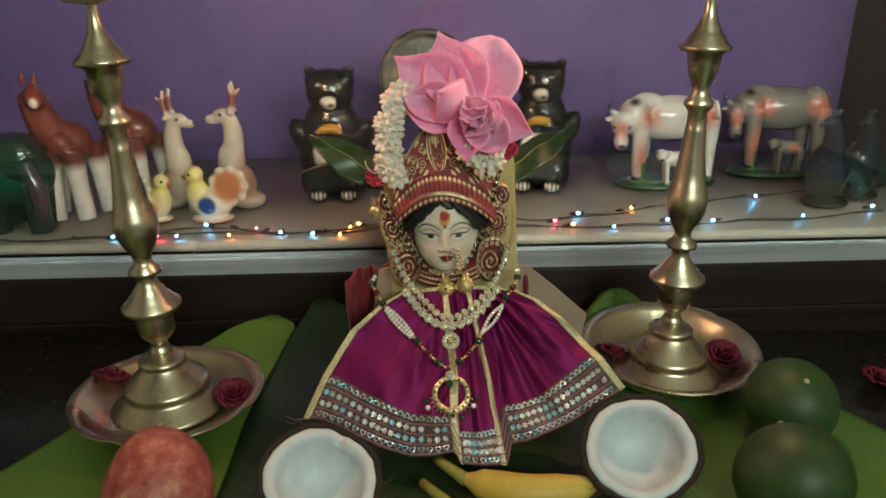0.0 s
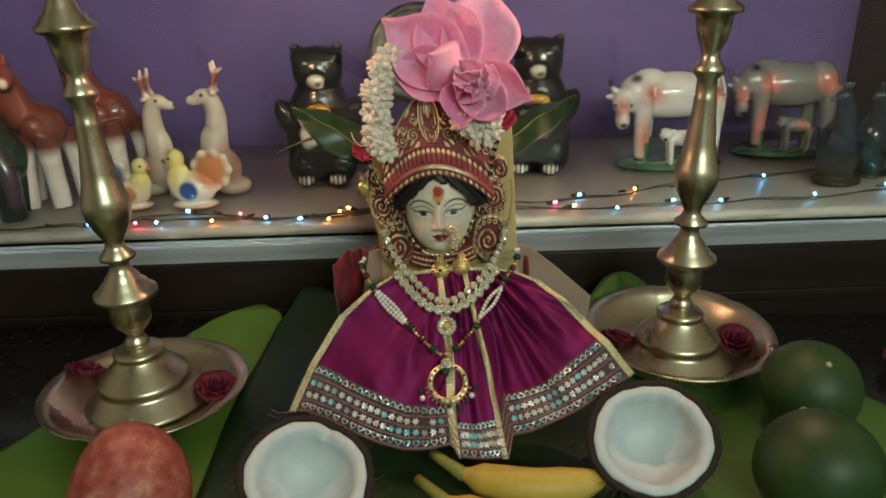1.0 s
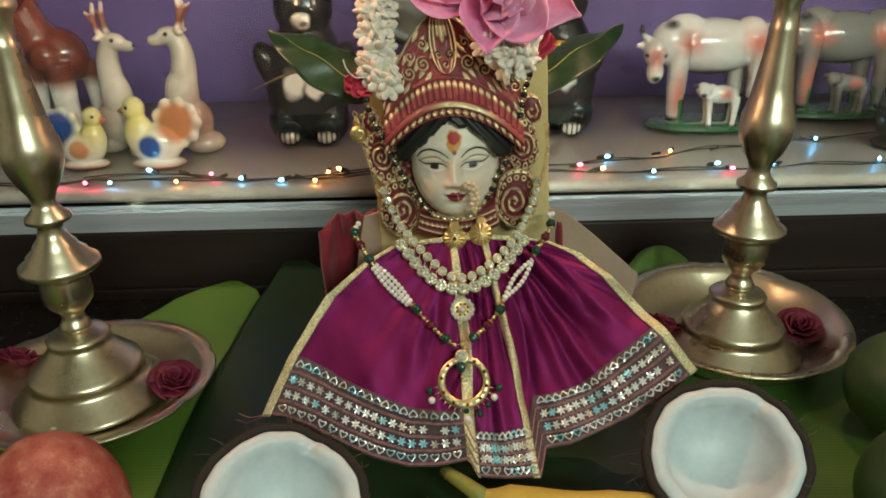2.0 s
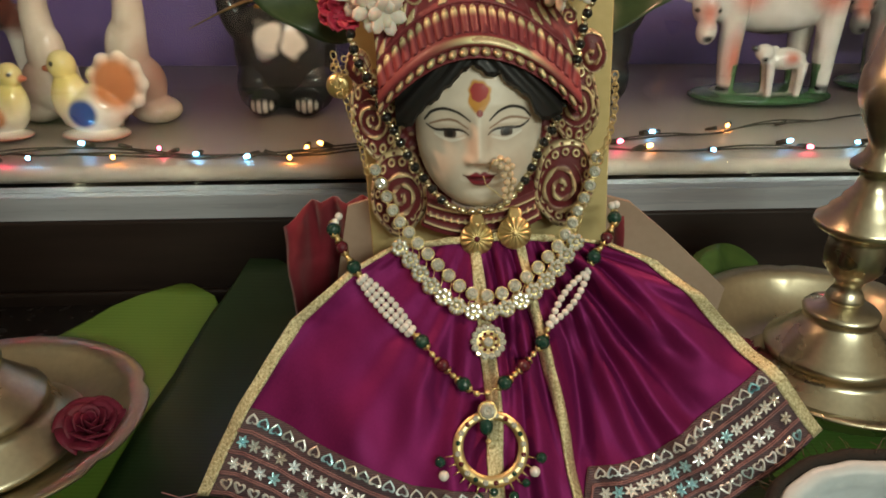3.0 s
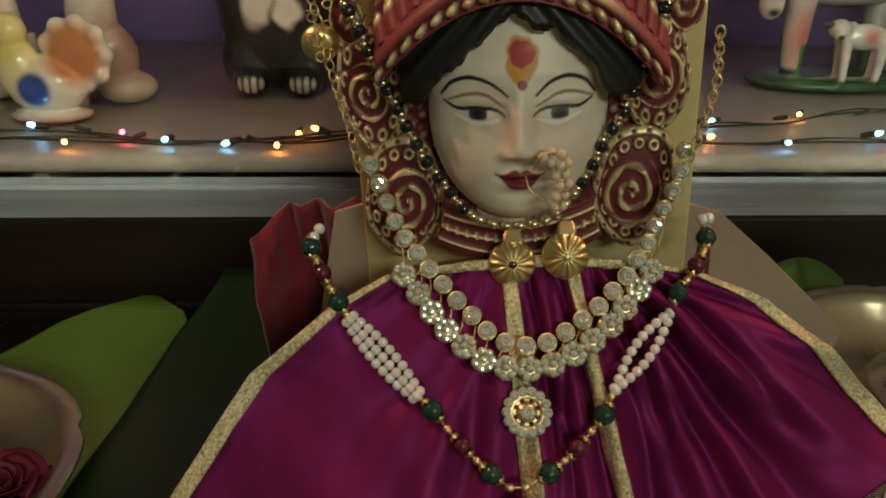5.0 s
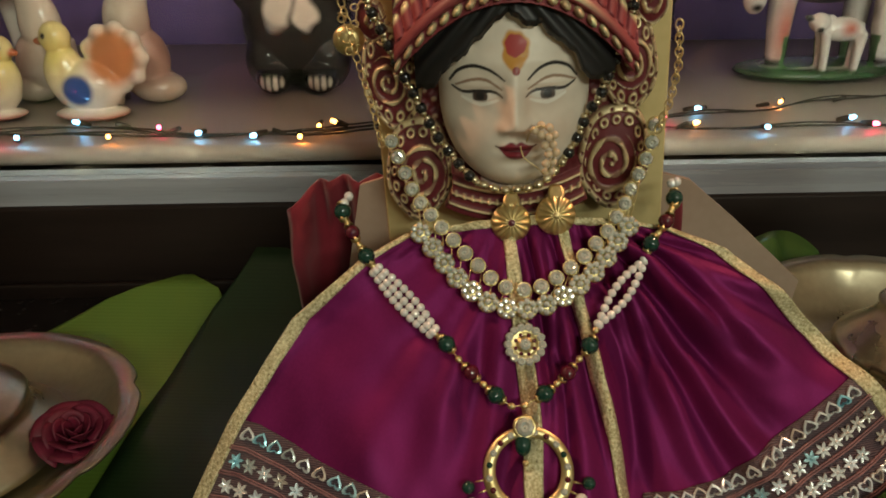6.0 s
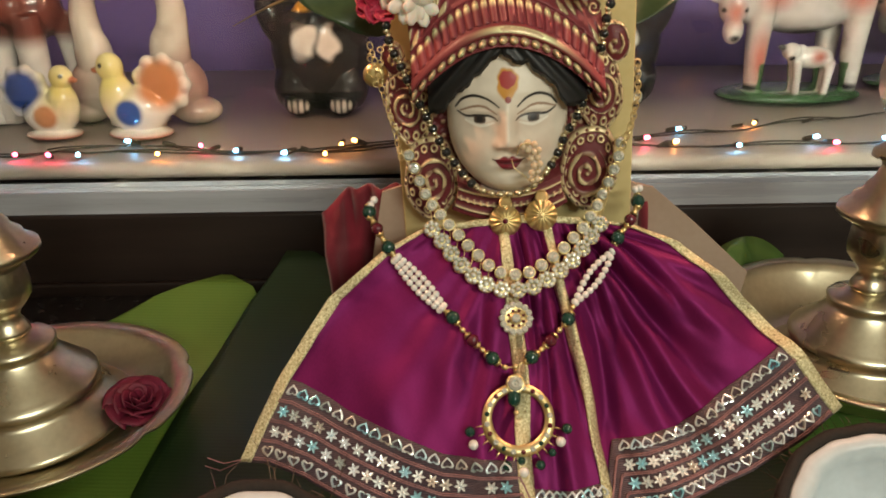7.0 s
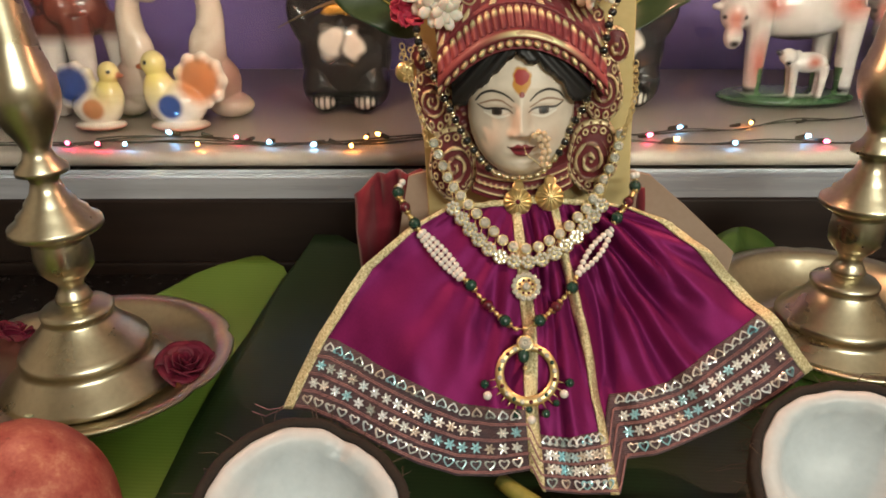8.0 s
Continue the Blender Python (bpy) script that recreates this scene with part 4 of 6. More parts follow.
    def spirals(list_, out_relief, out_gold, pitch=3.3, strength=1.5, gilt=0.85):
        for x0, z0, r, turn, hand in list_:
            dx, dz = a - (x0 - 9.5), b - z0
            rr, th = np.hypot(dx, dz), np.arctan2(dz, dx) * hand + turn
            w = np.cos(2 * np.pi * rr / pitch - th)
            inside = rr < r
            edge = sm(r - rr, 0, 1.2)
            ridge = sm(w, -0.1, 0.75)
            out_relief[:] = np.where(inside, out_relief * (1 - edge) + edge * (strength * (ridge - 0.35)), out_relief)
            out_gold[:] = np.where(inside, np.maximum(out_gold * (1 - edge), gilt * edge * sm(w, 0.15, 0.75)), out_gold)

    up = d > 22.5
    leafy = np.sin(0.62 * (a * np.sign(a) * 0.9 + 0.35 * (d - 22))) * np.sin(0.5 * d + 0.18 * aa)
    relief += np.where(up, 1.1 * sm(leafy, -0.2, 0.7), 0)
    gold = np.maximum(gold, np.where(up, 0.85 * sm(leafy, 0.25, 0.7), 0))
    side = []
    for s in (-1, 1):
        side += [(9.5 + s * 16, 300, 5.6, 0.6, s), (9.5 + s * 25, 305, 4.2, 2.0, -s), (9.5 + s * 27, 294, 5.2, 1.0, s), (9.5 + s * 37, 288, 4.6, 0.2, s), (9.5 + s * 15, 313, 4.0, 1.4, -s), (9.5 + s * 47, 280, 4.2, 2.2, s)]
    spirals(side, relief, gold, 2.9, 1.6, 0.75)
    # the tall middle leaf, in nested outlines
    lz = (b - 293.5) / 45.0
    wid = 13.5 * np.sqrt(np.clip(lz, 0, 1)) * np.clip(1 - lz, 0, 1) ** 0.62 * 1.55
    q = np.where((lz > 0) & (lz < 1), aa / np.maximum(wid, 0.05), 9)
    leaf = q < 1
    rims = np.exp(-((q - 0.90) / 0.085) ** 2) + 0.8 * np.exp(-((q - 0.62) / 0.09) ** 2) + np.exp(-((q - 0.0) / 0.20) ** 2) * sm(lz, 0.35, 0.6) + 0.8 * np.exp(-((q - 0.34) / 0.10) ** 2) * sm(lz, 0.5, 0.6)
    relief = np.where(leaf, 2.6 + 1.7 * np.clip(rims, 0, 1.1) - 0.8, relief)
    gold = np.where(leaf, np.clip(0.95 * sm(rims, 0.3, 0.9), 0, 1), gold)
    spirals([(9.5 - 4.2, 306, 3.4, 0.5, 1), (9.5 + 4.2, 306, 3.4, 0.5, -1), (9.5, 299.5, 2.6, 0, 1)], relief, gold, 2.4, 1.6, 0.9)
    rim = np.clip(1 - (top - b) / 2.2, 0, 1)
    relief = np.where(up, relief + 0.8 * np.sqrt(rim), relief)
    gold = np.where(up, np.maximum(gold, 0.5 * rim), gold)
    ch = ch + 1.35 * relief

    # ear ornaments and the collar
    er, eg = np.zeros(A.shape), np.zeros(A.shape)
    orn = np.zeros(A.shape, bool)
    oh = np.zeros(A.shape)
    for x0, z0, ra, rb, spin, hand in ((-43.0, 233, 13.5, 23.0, 0.5, 1), (-33.5, 190.0, 16.5, 24.0, 2.0, -1), (61.0, 236, 13.5, 22.5, 0.5, -1), (56.5, 192.0, 17.5, 23.5, 2.0, 1), (69.5, 261, 7.5, 11.0, 0, 1), (-50.0, 258, 6.5, 9.0, 0, -1)):
        dx, dz = (A - x0) / ra, (b - z0) / rb
        rr = np.hypot(dx, dz) * (1 + 0.07 * np.sin(2 * np.arctan2(dz, dx) + spin) + 0.03 * np.sin(5 * np.arctan2(dz, dx)))
        th = np.arctan2(dz, dx) * hand + spin
        ins = rr < 1
        ox, oz = dx + 0.10 * hand, dz + 0.06
        rc_, tc = np.hypot(ox * 1.05, oz * rb / ra * 0.80), np.arctan2(oz, ox) * hand + spin
        big = ra > 10
        # one thick painted scroll, a ring of small circles, and a notched border
        turns = 3.3 if big else 1.6
        swing = 2 * np.pi * rc_ * turns - tc + 0.25 * np.sin(3 * th)
        w = np.cos(swing) + 0.22 * np.sin(5 * tc + 9 * rc_)
        core = rc_ < 0.68
        # the brush lifts here and there along the scroll
        lift_ = 0.25 + 0.75 * sm(np.sin(2 * tc + 7 * rc_ + 2 * spin + 0.05 * x0), -0.75, -0.2)
        n_b = max(6, int(2 * np.pi * ra * 0.72 / 5.0))
        ang = (th * n_b / (2 * np.pi)) % 1 - 0.5
        pr = np.hypot(ang * 5.0, (rr - 0.73) * ra * 1.15)
        circles = np.exp(-((pr - 1.35) / 0.55) ** 2) * (rr > 0.6) * (rr < 0.86) * big
        border = sm(rr, 0.84, 0.89) * (1 - sm(rr, 0.97, 1.0))
        notch = sm(np.cos(th * n_b * 1.25), 0.55, 0.85) * sm(rr, 0.87, 0.90) * (1 - sm(rr, 0.94, 0.965))
        worn = 0.72 + 0.28 * np.sin(2.3 * th + 4 * rr + x0) * np.sin(0.55 * A + 0.4 * b)
        rel = np.where(core, 2.3 * lift_ * sm(w, 0.05, 0.7), 2.3 * border * (1 - 0.7 * notch) + 1.7 * circles)
        gl = np.where(core, lift_ * sm(w, 0.15, 0.6), np.clip(border * (1 - notch) + sm(circles, 0.3, 0.7), 0, 1)) * np.clip(worn + 0.15, 0.35, 1)
        er, eg = np.where(ins, rel, er), np.where(ins, gl, eg)
        oh = np.where(ins, 6.5 + 5.0 * np.sqrt(np.clip(1 - rr ** 2, 0, 1)) + rel, oh)
        orn |= ins
    mid = np.abs(A - 9.5)
    zc = 176.5 + 0.0075 * mid ** 2
    collar = (np.abs(b - zc) < 9.5) & (mid < 42)
    cb = (b - zc)
    line_c = np.clip(np.cos(2 * np.pi * cb / 5.4), 0, 1)
    dots = np.clip(np.cos(mid * 1.7), 0, 1) * (np.abs(cb) < 1.6)
    ch2 = 12 + 10 * np.sqrt(np.clip(1 - (mid / 46) ** 2, 0, 1)) + 1.6 * line_c + 1.0 * dots
    cg = np.clip(0.75 * sm(line_c, 0.5, 0.95) + 0.5 * dots, 0, 1)
    neck = (mid < 8) & (b > 178) & (b < 205)
    webs = (mid < 46) & (b > 180) & (b < 262)

    H = np.zeros(A.shape)
    col[..., :3] = MAROON

    def lay(mask, h, rgb, gilt=None):
        H[mask] = h[mask] if isinstance(h, np.ndarray) else h
        if gilt is None:
            col[mask, :3], col[mask, 3] = rgb, 0
        else:
            g = gilt[mask][:, None]
            col[mask, :3] = (DEEP * 0.6 + MAROON * 0.4) * (1 - g) + GILT * g
            col[mask, 3] = 0.5 * g[:, 0]

    lay(webs, np.full(A.shape, 5.5) + 0.9 * np.sin(0.8 * b) * np.sin(0.7 * A), DEEP, 0.35 * sm(np.sin(0.8 * b) * np.sin(0.7 * A), 0.4, 0.8))
    lay(neck, 12 + 12 * np.sqrt(np.clip(1 - (mid / 27) ** 2, 0, 1)), CREAM * 0.9)
    lay(collar, ch2, None, cg)
    lay(orn, oh, None, eg)
    lay(in_face, face, CREAM)
    lay(hair & (hair_h > 0), hair_h, HAIR)
    hr = hair
    shade = (0.5 + 0.5 * strand)[..., None]
    col[hr, :3] = (HAIR * (0.5 + 0.6 * shade))[hr]
    lay(crown, ch, None, np.clip(gold, 0, 1))
    vary = (0.82 + 0.36 * sm(np.sin(0.09 * A + 2) * np.sin(0.11 * b) + 0.3 * np.sin(0.5 * A) * np.sin(0.45 * b), -0.8, 0.8))[..., None]
    warm = crown & (gold < 0.5)
    col[warm, :3] = (col[..., :3] * vary * np.array((1.6, 2.2, 2.0)))[warm]

    # painted features
    def dot(mask_soft, rgb):
        w = np.clip(mask_soft, 0, 1)[..., None] * in_face[..., None] * (~hair)[..., None]
        col[..., :3] = col[..., :3] * (1 - w) + np.array(rgb) * w

    def stroke(pts, width, rgb, strength=1.0):
        p = np.array([(q.x, q.y) for q in spline([(x, z, 0) for x, z in pts], 14)])
        dist = np.full(A.shape, 99.0)
        wid_ = np.full(A.shape, 0.01)
        for i, (px, pz) in enumerate(p):
            t = i / (len(p) - 1)
            ww = width * (0.45 + 0.75 * math.sin(math.pi * min(1, 0.12 + 0.8 * t)))
            dd = np.hypot(a - px, b - pz) / ww
            dist = np.minimum(dist, dd)
        dot(sm(1.25 - dist, 0, 0.5) * strength, rgb)

    for s in (-1, 1):
        ex, ez = s * 14.0 - 1.2, 229.6
        lens_ = ((a - ex) / 8.8) ** 2
        upz, lowz = ez + 1.5 * (1 - lens_), ez - 2.7 * (1 - lens_)
        inside = sm(upz - b, -0.2, 0.5) * sm(b - lowz, -0.2, 0.5) * (lens_ < 1)
        dot(0.5 * bump(a - ex, b - 228.0, 11, 5.5), (0.40, 0.27, 0.2))
        dot(inside, (0.66, 0.62, 0.55))
        iris = np.hypot(a - ex - 0.2, (b - ez + 0.5))
        dot(inside * sm(3.5 - iris, 0, 0.7), (0.055, 0.034, 0.026))
        dot(inside * sm(2.0 - iris, 0, 0.6), (0.006, 0.005, 0.005))
        # small white glint painted into each pupil
        dot(inside * sm(0.6 - np.hypot(a - ex + 0.8, b - ez - 1.2), 0, 0.4), (0.8, 0.8, 0.8))
        stroke([(s * 25.5 - 1, 232.6), (s * 21.0 - 1, 230.6), (s * 14.0 - 1, 231.1), (s * 8.0 - 1, 230.6), (s * 4.8 - 1, 228.6)], 0.58, (0.015, 0.011, 0.01))
        stroke([(s * 21.5 - 1, 228.5), (s * 14.0 - 1, 225.8), (s * 6.5 - 1, 227.4)], 0.7, (0.82, 0.78, 0.70))
        stroke([(s * 25.0, 233.2), (s * 18.0, 235.6), (s * 12.0, 235.4), (s * 5.5 - 0.6, 231.6)], 0.55, (0.24, 0.12, 0.06), 0.85)
        stroke([(s * 26.6 - 1, 234.6), (s * 22.6 - 1, 239.2), (s * 16.4 - 1, 241.3), (s * 10.2 - 0.6, 239.6), (s * 4.9, 235.4)], 0.62, (0.012, 0.010, 0.010))
        dot(0.30 * bump(a - s * 18, b - 213, 8, 8), (0.58, 0.34, 0.24))
        # soft brown shade beside the nose bridge, put into the paint
        dot(0.35 * bump(a + 0.8 - s * 5.2, b - 226, 2.6, 8), (0.48, 0.30, 0.2))
    # the same painted shade round the nose tip
    dot(0.45 * bump(a + 0.8, b - 215.0, 4.5, 3.0), (0.50, 0.27, 0.18))
    bow, al = 7.9, np.abs(a + 0.5)
    lip_top = 208.0 + 1.4 * np.exp(-((al - 2.2) / 2.2) ** 2) - 0.010 * al ** 2
    lip_low = 200.6 + 0.108 * al ** 2
    lips = sm(lip_top - b, -0.2, 0.5) * sm(b - lip_low, -0.2, 0.5) * (al < bow)
    dot(lips, (0.21, 0.014, 0.030))
    dot(sm(0.55 - np.abs(b - 205.0 - 0.034 * al ** 2), 0, 0.4) * (al < bow + 0.9), (0.07, 0.008, 0.010))
    wob = 0.5 * np.sin(3 * np.arctan2(b - 249, a) + 1) + 0.3 * np.sin(7 * np.arctan2(b - 249, a))
    dot(sm(1 - np.sqrt((a / (6.3 + wob)) ** 2 + ((b - 247.2) / (8.6 + wob)) ** 2), 0, 0.22), (0.60, 0.27, 0.02))
    dot(sm(4.7 + 0.5 * wob - np.hypot(a, b - 249.0), 0, 0.6), (0.38, 0.016, 0.014))
    dot(sm(1.9 - np.hypot(a, b - 239.2), 0, 0.5), (0.26, 0.02, 0.016))

    keep = webs | neck | collar | orn | in_face | hair | crown
    # leaning and placing: millimetres to metres
    A = A - 0.10 * np.clip(B - 268, 0, 99)
    X = (A - cx) * math.cos(tilt) - (B - cz) * math.sin(tilt) + cx
    Z = (A - cx) * math.sin(tilt) + (B - cz) * math.cos(tilt) + cz
    Y = 0.7735 - H / 1000 + 0.020 * (Z - 226) / 1000
    nx, nz = A.shape
    V = np.stack((X / 1000, Y, Z / 1000), -1).reshape(-1, 3)
    idx = np.arange(nx * nz).reshape(nx, nz)
    quad = np.stack((idx[:-1, :-1], idx[1:, :-1], idx[1:, 1:], idx[:-1, 1:]), -1)
    ok = keep[:-1, :-1] & keep[1:, :-1] & keep[1:, 1:] & keep[:-1, 1:]
    quad = quad[ok]
    # close the rim back to the board
    front = V.copy()
    back = V.copy()
    back[:, 1] = 0.7735 + 0.020 * (V[:, 2] - 0.226)
    okp = np.pad(ok, 1)
    walls = []
    n0 = nx * nz
    for di, dj, e0, e1 in ((-1, 0, (0, 1), (0, 0)), (1, 0, (1, 0), (1, 1)), (0, -1, (0, 0), (1, 0)), (0, 1, (1, 1), (0, 1))):
        nb = okp[1 + di:1 + di + ok.shape[0], 1 + dj:1 + dj + ok.shape[1]]
        I, J = np.nonzero(ok & ~nb)
        p, q = idx[I + e0[0], J + e0[1]], idx[I + e1[0], J + e1[1]]
        walls.append(np.stack((p, p + n0, q + n0, q), -1))
    faces = np.concatenate([quad] + walls)
    allv = np.concatenate((front, back))
    allc = np.concatenate((col.reshape(-1, 4),) * 2)
    used = np.unique(faces)
    remap = np.zeros(len(allv), int)
    remap[used] = np.arange(len(used))
    mesh = bpy.data.meshes.new("idol_mask")
    mesh.from_pydata(allv[used].tolist(), [], remap[faces].tolist())
    paint_mesh(mesh, allc[used])
    mesh.shade_smooth()
    return tagged(mesh_object("idol_mask", mesh, PLASTER), "painted plaster goddess mask with a gilded maroon crown", "statue")


idol_mask()


# ---- jewellery
SQ = (0, -0.79, 0.61)


def unit_ball(name, mat, u=14, v=9):
    bm = ball((0, 0, 0), 1.0, None, u, v)
    m = bpy.data.meshes.new(name)
    bm.to_mesh(m)
    bm.free()
    m.materials.append(mat)
    m.shade_smooth()
    return m


def keep_mesh(name, bm, mats, smooth=True):
    m = bpy.data.meshes.new(name)
    bmesh.ops.recalc_face_normals(bm, faces=bm.faces)
    bm.to_mesh(m)
    bm.free()
    for q in mats:
        m.materials.append(q)
    if smooth:
        m.shade_smooth()
    return m


M_PEARL, M_NATH, M_GREEN, M_MAROON = unit_ball("pearl", PEARL), unit_ball("pearl", NATH_PEARL), unit_ball("bead", GREEN_BEAD), unit_ball("bead", MAROON_BEAD)
M_BLACK, M_PALE, M_GOLD = unit_ball("bead", BLACK_BEAD), unit_ball("bead", PALE_GOLD), unit_ball("bead", GOLD)


def piece(name, mesh, parent, m):
    ob = new(name, mesh)
    ob.parent = parent
    ob.matrix_basis = m
    return ob


def bead(name, mesh, parent, place, r, long=1.0, way=None):
    turn = Vector(way).to_track_quat("Z", "Y") if way is not None else None
    return piece(name, mesh, parent, Matrix.LocRotScale(place, turn, (r, r, r * long)))


def facing(place, normal, up=(0, 0, 1), spin=0.0, scale=1.0):
    n = Vector(normal).normalized()
    x = Vector(up).cross(n).normalized()
    y = n.cross(x)
    m = Matrix((x, y, n)).transposed().to_4x4()
    m.translation = place
    return m @ Matrix.Rotation(spin, 4, "Z") @ Matrix.Scale(scale, 4)


def on_front(x, z, out=0.005):
    """A place just before the dress below and before the mask above."""
    y = slope(x, z) - out * 0.9
    if z > 0.176:
        k = min(1.0, (z - 0.176) / 0.014)
        y = y * (1 - k) + (0.7565 - out * 0.5) * k
    return Vector((x, y, z + out * 0.3 * (z < 0.18)))


def gem(r, h, sides=8):
    """A faceted stone: table, crown and girdle."""
    bm = bmesh.new()
    rings = [[bm.verts.new((q * r * math.cos(2 * math.pi * (i + o) / sides), q * r * math.sin(2 * math.pi * (i + o) / sides), z)) for i in range(sides)] for q, z, o in ((1, 0, 0), (1, h * 0.25, 0), (0.80, h * 0.70, 0.5), (0.52, h * 0.92, 0), (0.22, h * 0.72, 0.5))]
    for a, b in zip(rings, rings[1:]):
        for i in range(sides):
            bm.faces.new((a[i], a[(i + 1) % sides], b[i]))
            bm.faces.new((a[(i + 1) % sides], b[(i + 1) % sides], b[i]))
    tip = bm.verts.new((0, 0, h * 0.95))
    for i in range(sides):
        bm.faces.new((rings[-1][i], rings[-1][(i + 1) % sides], tip))
    return bm


M_CUP = keep_mesh("setting", lathe([(0, -0.0008), (0.0021, -0.0008), (0.0025, 0.0002), (0.0025, 0.0009), (0.00235, 0.0010), (0.0022, 0.0007), (0, 0.0005)], 20), [GOLD])
M_GEM = keep_mesh("paste_stone", gem(0.00228, 0.0017), [FOIL], False)
bm = bmesh.new()
for k in range(7):
    a = 2 * math.pi * k / 7
    ball((0.0023 * math.cos(a), 0.0023 * math.sin(a), 0.0004), (0.00108, 0.00108, 0.0010), bm, 8, 6)
ball((0, 0, 0.0008), (0.0011, 0.0011, 0.001), bm, 8, 6)
M_FLOWER = keep_mesh("stone_flower", bm, [FOIL], False)
M_BASE = keep_mesh("flower_base", lathe([(0, -0.0008), (0.0030, -0.0008), (0.0034, 0.0), (0.0030, 0.0004), (0, 0.0004)], 18), [GOLD])


def torus(R, r, n=20, k=8, bm=None, squash=1.0):
    bm = bm or bmesh.new()
    rings = [[bm.verts.new(((R + r * math.cos(2 * math.pi * j / k)) * math.cos(2 * math.pi * i / n), (R + r * math.cos(2 * math.pi * j / k)) * math.sin(2 * math.pi * i / n) * squash, r * math.sin(2 * math.pi * j / k))) for j in range(k)] for i in range(n)]
    for i in range(n):
        for j in range(k):
            bm.faces.new((rings[i][j], rings[(i + 1) % n][j], rings[(i + 1) % n][(j + 1) % k], rings[i][(j + 1) % k]))
    return bm


M_LINK = keep_mesh("link", torus(0.00155, 0.00035, 14, 6, None, 1.35), [GOLD])

stones = thing("stone_necklace", pose(0, 0, 0), "gilt necklace with two rows of white paste stones", "necklace")
INNER = [(0.0724, 0.2130), (0.0718, 0.2032), (0.0692, 0.1941), (0.0657, 0.1856), (0.0617, 0.1780), (0.0528, 0.1671), (0.0406, 0.1566), (0.0260, 0.1480), (0.0185, 0.1461), (0.0098, 0.1465), (0.0030, 0.1493), (-0.0097, 0.1590), (-0.0215, 0.1694), (-0.0321, 0.1800), (-0.0397, 0.1961), (-0.0428, 0.2046)]
OUTER = [(0.0623, 0.1694), (0.0571, 0.1635), (0.0519, 0.1579), (0.0455, 0.1517), (0.0372, 0.1465), (0.0287, 0.1420), (0.0193, 0.1398), (0.0087, 0.1399), (-0.0006, 0.1423), (-0.0094, 0.1474), (-0.0166, 0.1532), (-0.0231, 0.1601), (-0.0294, 0.1661)]


def normal_at(z):
    k = min(1.0, max(0.0, (z - 0.165) / 0.02))
    return Vector((0, -0.79 - 0.21 * k, 0.61 * (1 - k) + 0.05))


for p in along([on_front(x, z, 0.0055) for x, z in INNER], 26):
    cup = piece("setting", M_CUP, stones, facing(p, normal_at(p.z), (0, 0, 1), rnd.uniform(0, 6), 1.42))
    piece("paste_stone", M_GEM, cup, Matrix.Translation((0, 0, 0.0006)) @ Matrix.Rotation(rnd.uniform(-0.12, 0.12), 4, "X"))
for p in along([on_front(x, z, 0.0058) for x, z in OUTER], 15):
    base = piece("flower_base", M_BASE, stones, facing(p, normal_at(p.z), (0, 0, 1), rnd.uniform(0, 6), 1.42))
    piece("stone_flower", M_FLOWER, base, Matrix.Translation((0, 0, 0.0004)) @ Matrix.Rotation(rnd.uniform(-0.15, 0.15), 4, "Y"))
ins, outs = along([on_front(x, z, 0.0048) for x, z in INNER[2:-2]], 24), along([on_front(x, z, 0.0050) for x, z in OUTER], 24)
for a, b in zip(ins, outs):
    part("wire_loop", tube([a, (a + b) / 2 + Vector((0.0006, -0.0004, 0)), b], 0.00028, 5), GOLD, stones)
for side in ([(0.0735, 0.2120), (0.0770, 0.2250), (0.0785, 0.2400), (0.0768, 0.2560)], [(-0.0470, 0.2045), (-0.0500, 0.2200), (-0.0555, 0.2390), (-0.0590, 0.2550), (-0.0615, 0.2640)]):
    path = along([on_front(x, z, 0.007) + Vector((0, -0.003, 0)) for x, z in side], 17)
    for k, p in enumerate(path):
        q = path[min(k + 1, len(path) - 1)] - path[max(k - 1, 0)]
        piece("link", M_LINK, stones, facing(p, normal_at(p.z), q, 0.0) @ Matrix.Rotation(1.2 * (k % 2) - 0.3, 4, "Y"))
# the round pendant under the two rows
c = on_front(0.0165, 0.1277, 0.006)
pend = piece("pendant", keep_mesh("pendant", lathe([(0, -0.001), (0.0068, -0.001), (0.0072, 0.0002), (0.0056, 0.0008), (0.0050, 0.0002), (0.0032, 0.0002), (0.0030, 0.0012), (0, 0.001)], 32), [GOLD]), stones, facing(c, SQ))
for k in range(14):
    a = 2 * math.pi * k / 14
    piece("paste_stone", M_GEM, pend, Matrix.LocRotScale((0.0074 * math.cos(a), 0.0074 * math.sin(a), 0.0002), Euler((0.15 * math.sin(k), 0.15 * math.cos(2 * k), k)), (0.85, 0.85, 0.9)))
for k in range(8):
    a = 2 * math.pi * (k + 0.5) / 8
    piece("red_stone", M_MAROON, pend, Matrix.LocRotScale((0.0043 * math.cos(a), 0.0043 * math.sin(a), 0.0003), None, (0.0009, 0.0009, 0.0006)))
piece("paste_stone", M_GEM, pend, Matrix.LocRotScale((0, 0, 0.0010), None, (1.15, 1.15, 1.2)))

long_beads = thing("bead_necklace", pose(0, 0, 0), "long pearl and green bead necklace with a gold ring pendant", "necklace")
bm = lathe([(0.0003, 0.0), (0.0012, 0.0002), (0.0021, 0.0010), (0.0026, 0.0024), (0.0022, 0.0023), (0.0015, 0.0012), (0.0004, 0.0007)], 12)
for v in bm.verts:
    if v.co.z > 0.0015 and round(math.atan2(v.co.y, v.co.x) * 6 / math.pi) % 2:
        v.co.z -= 0.0013
        v.co.xy *= 0.82
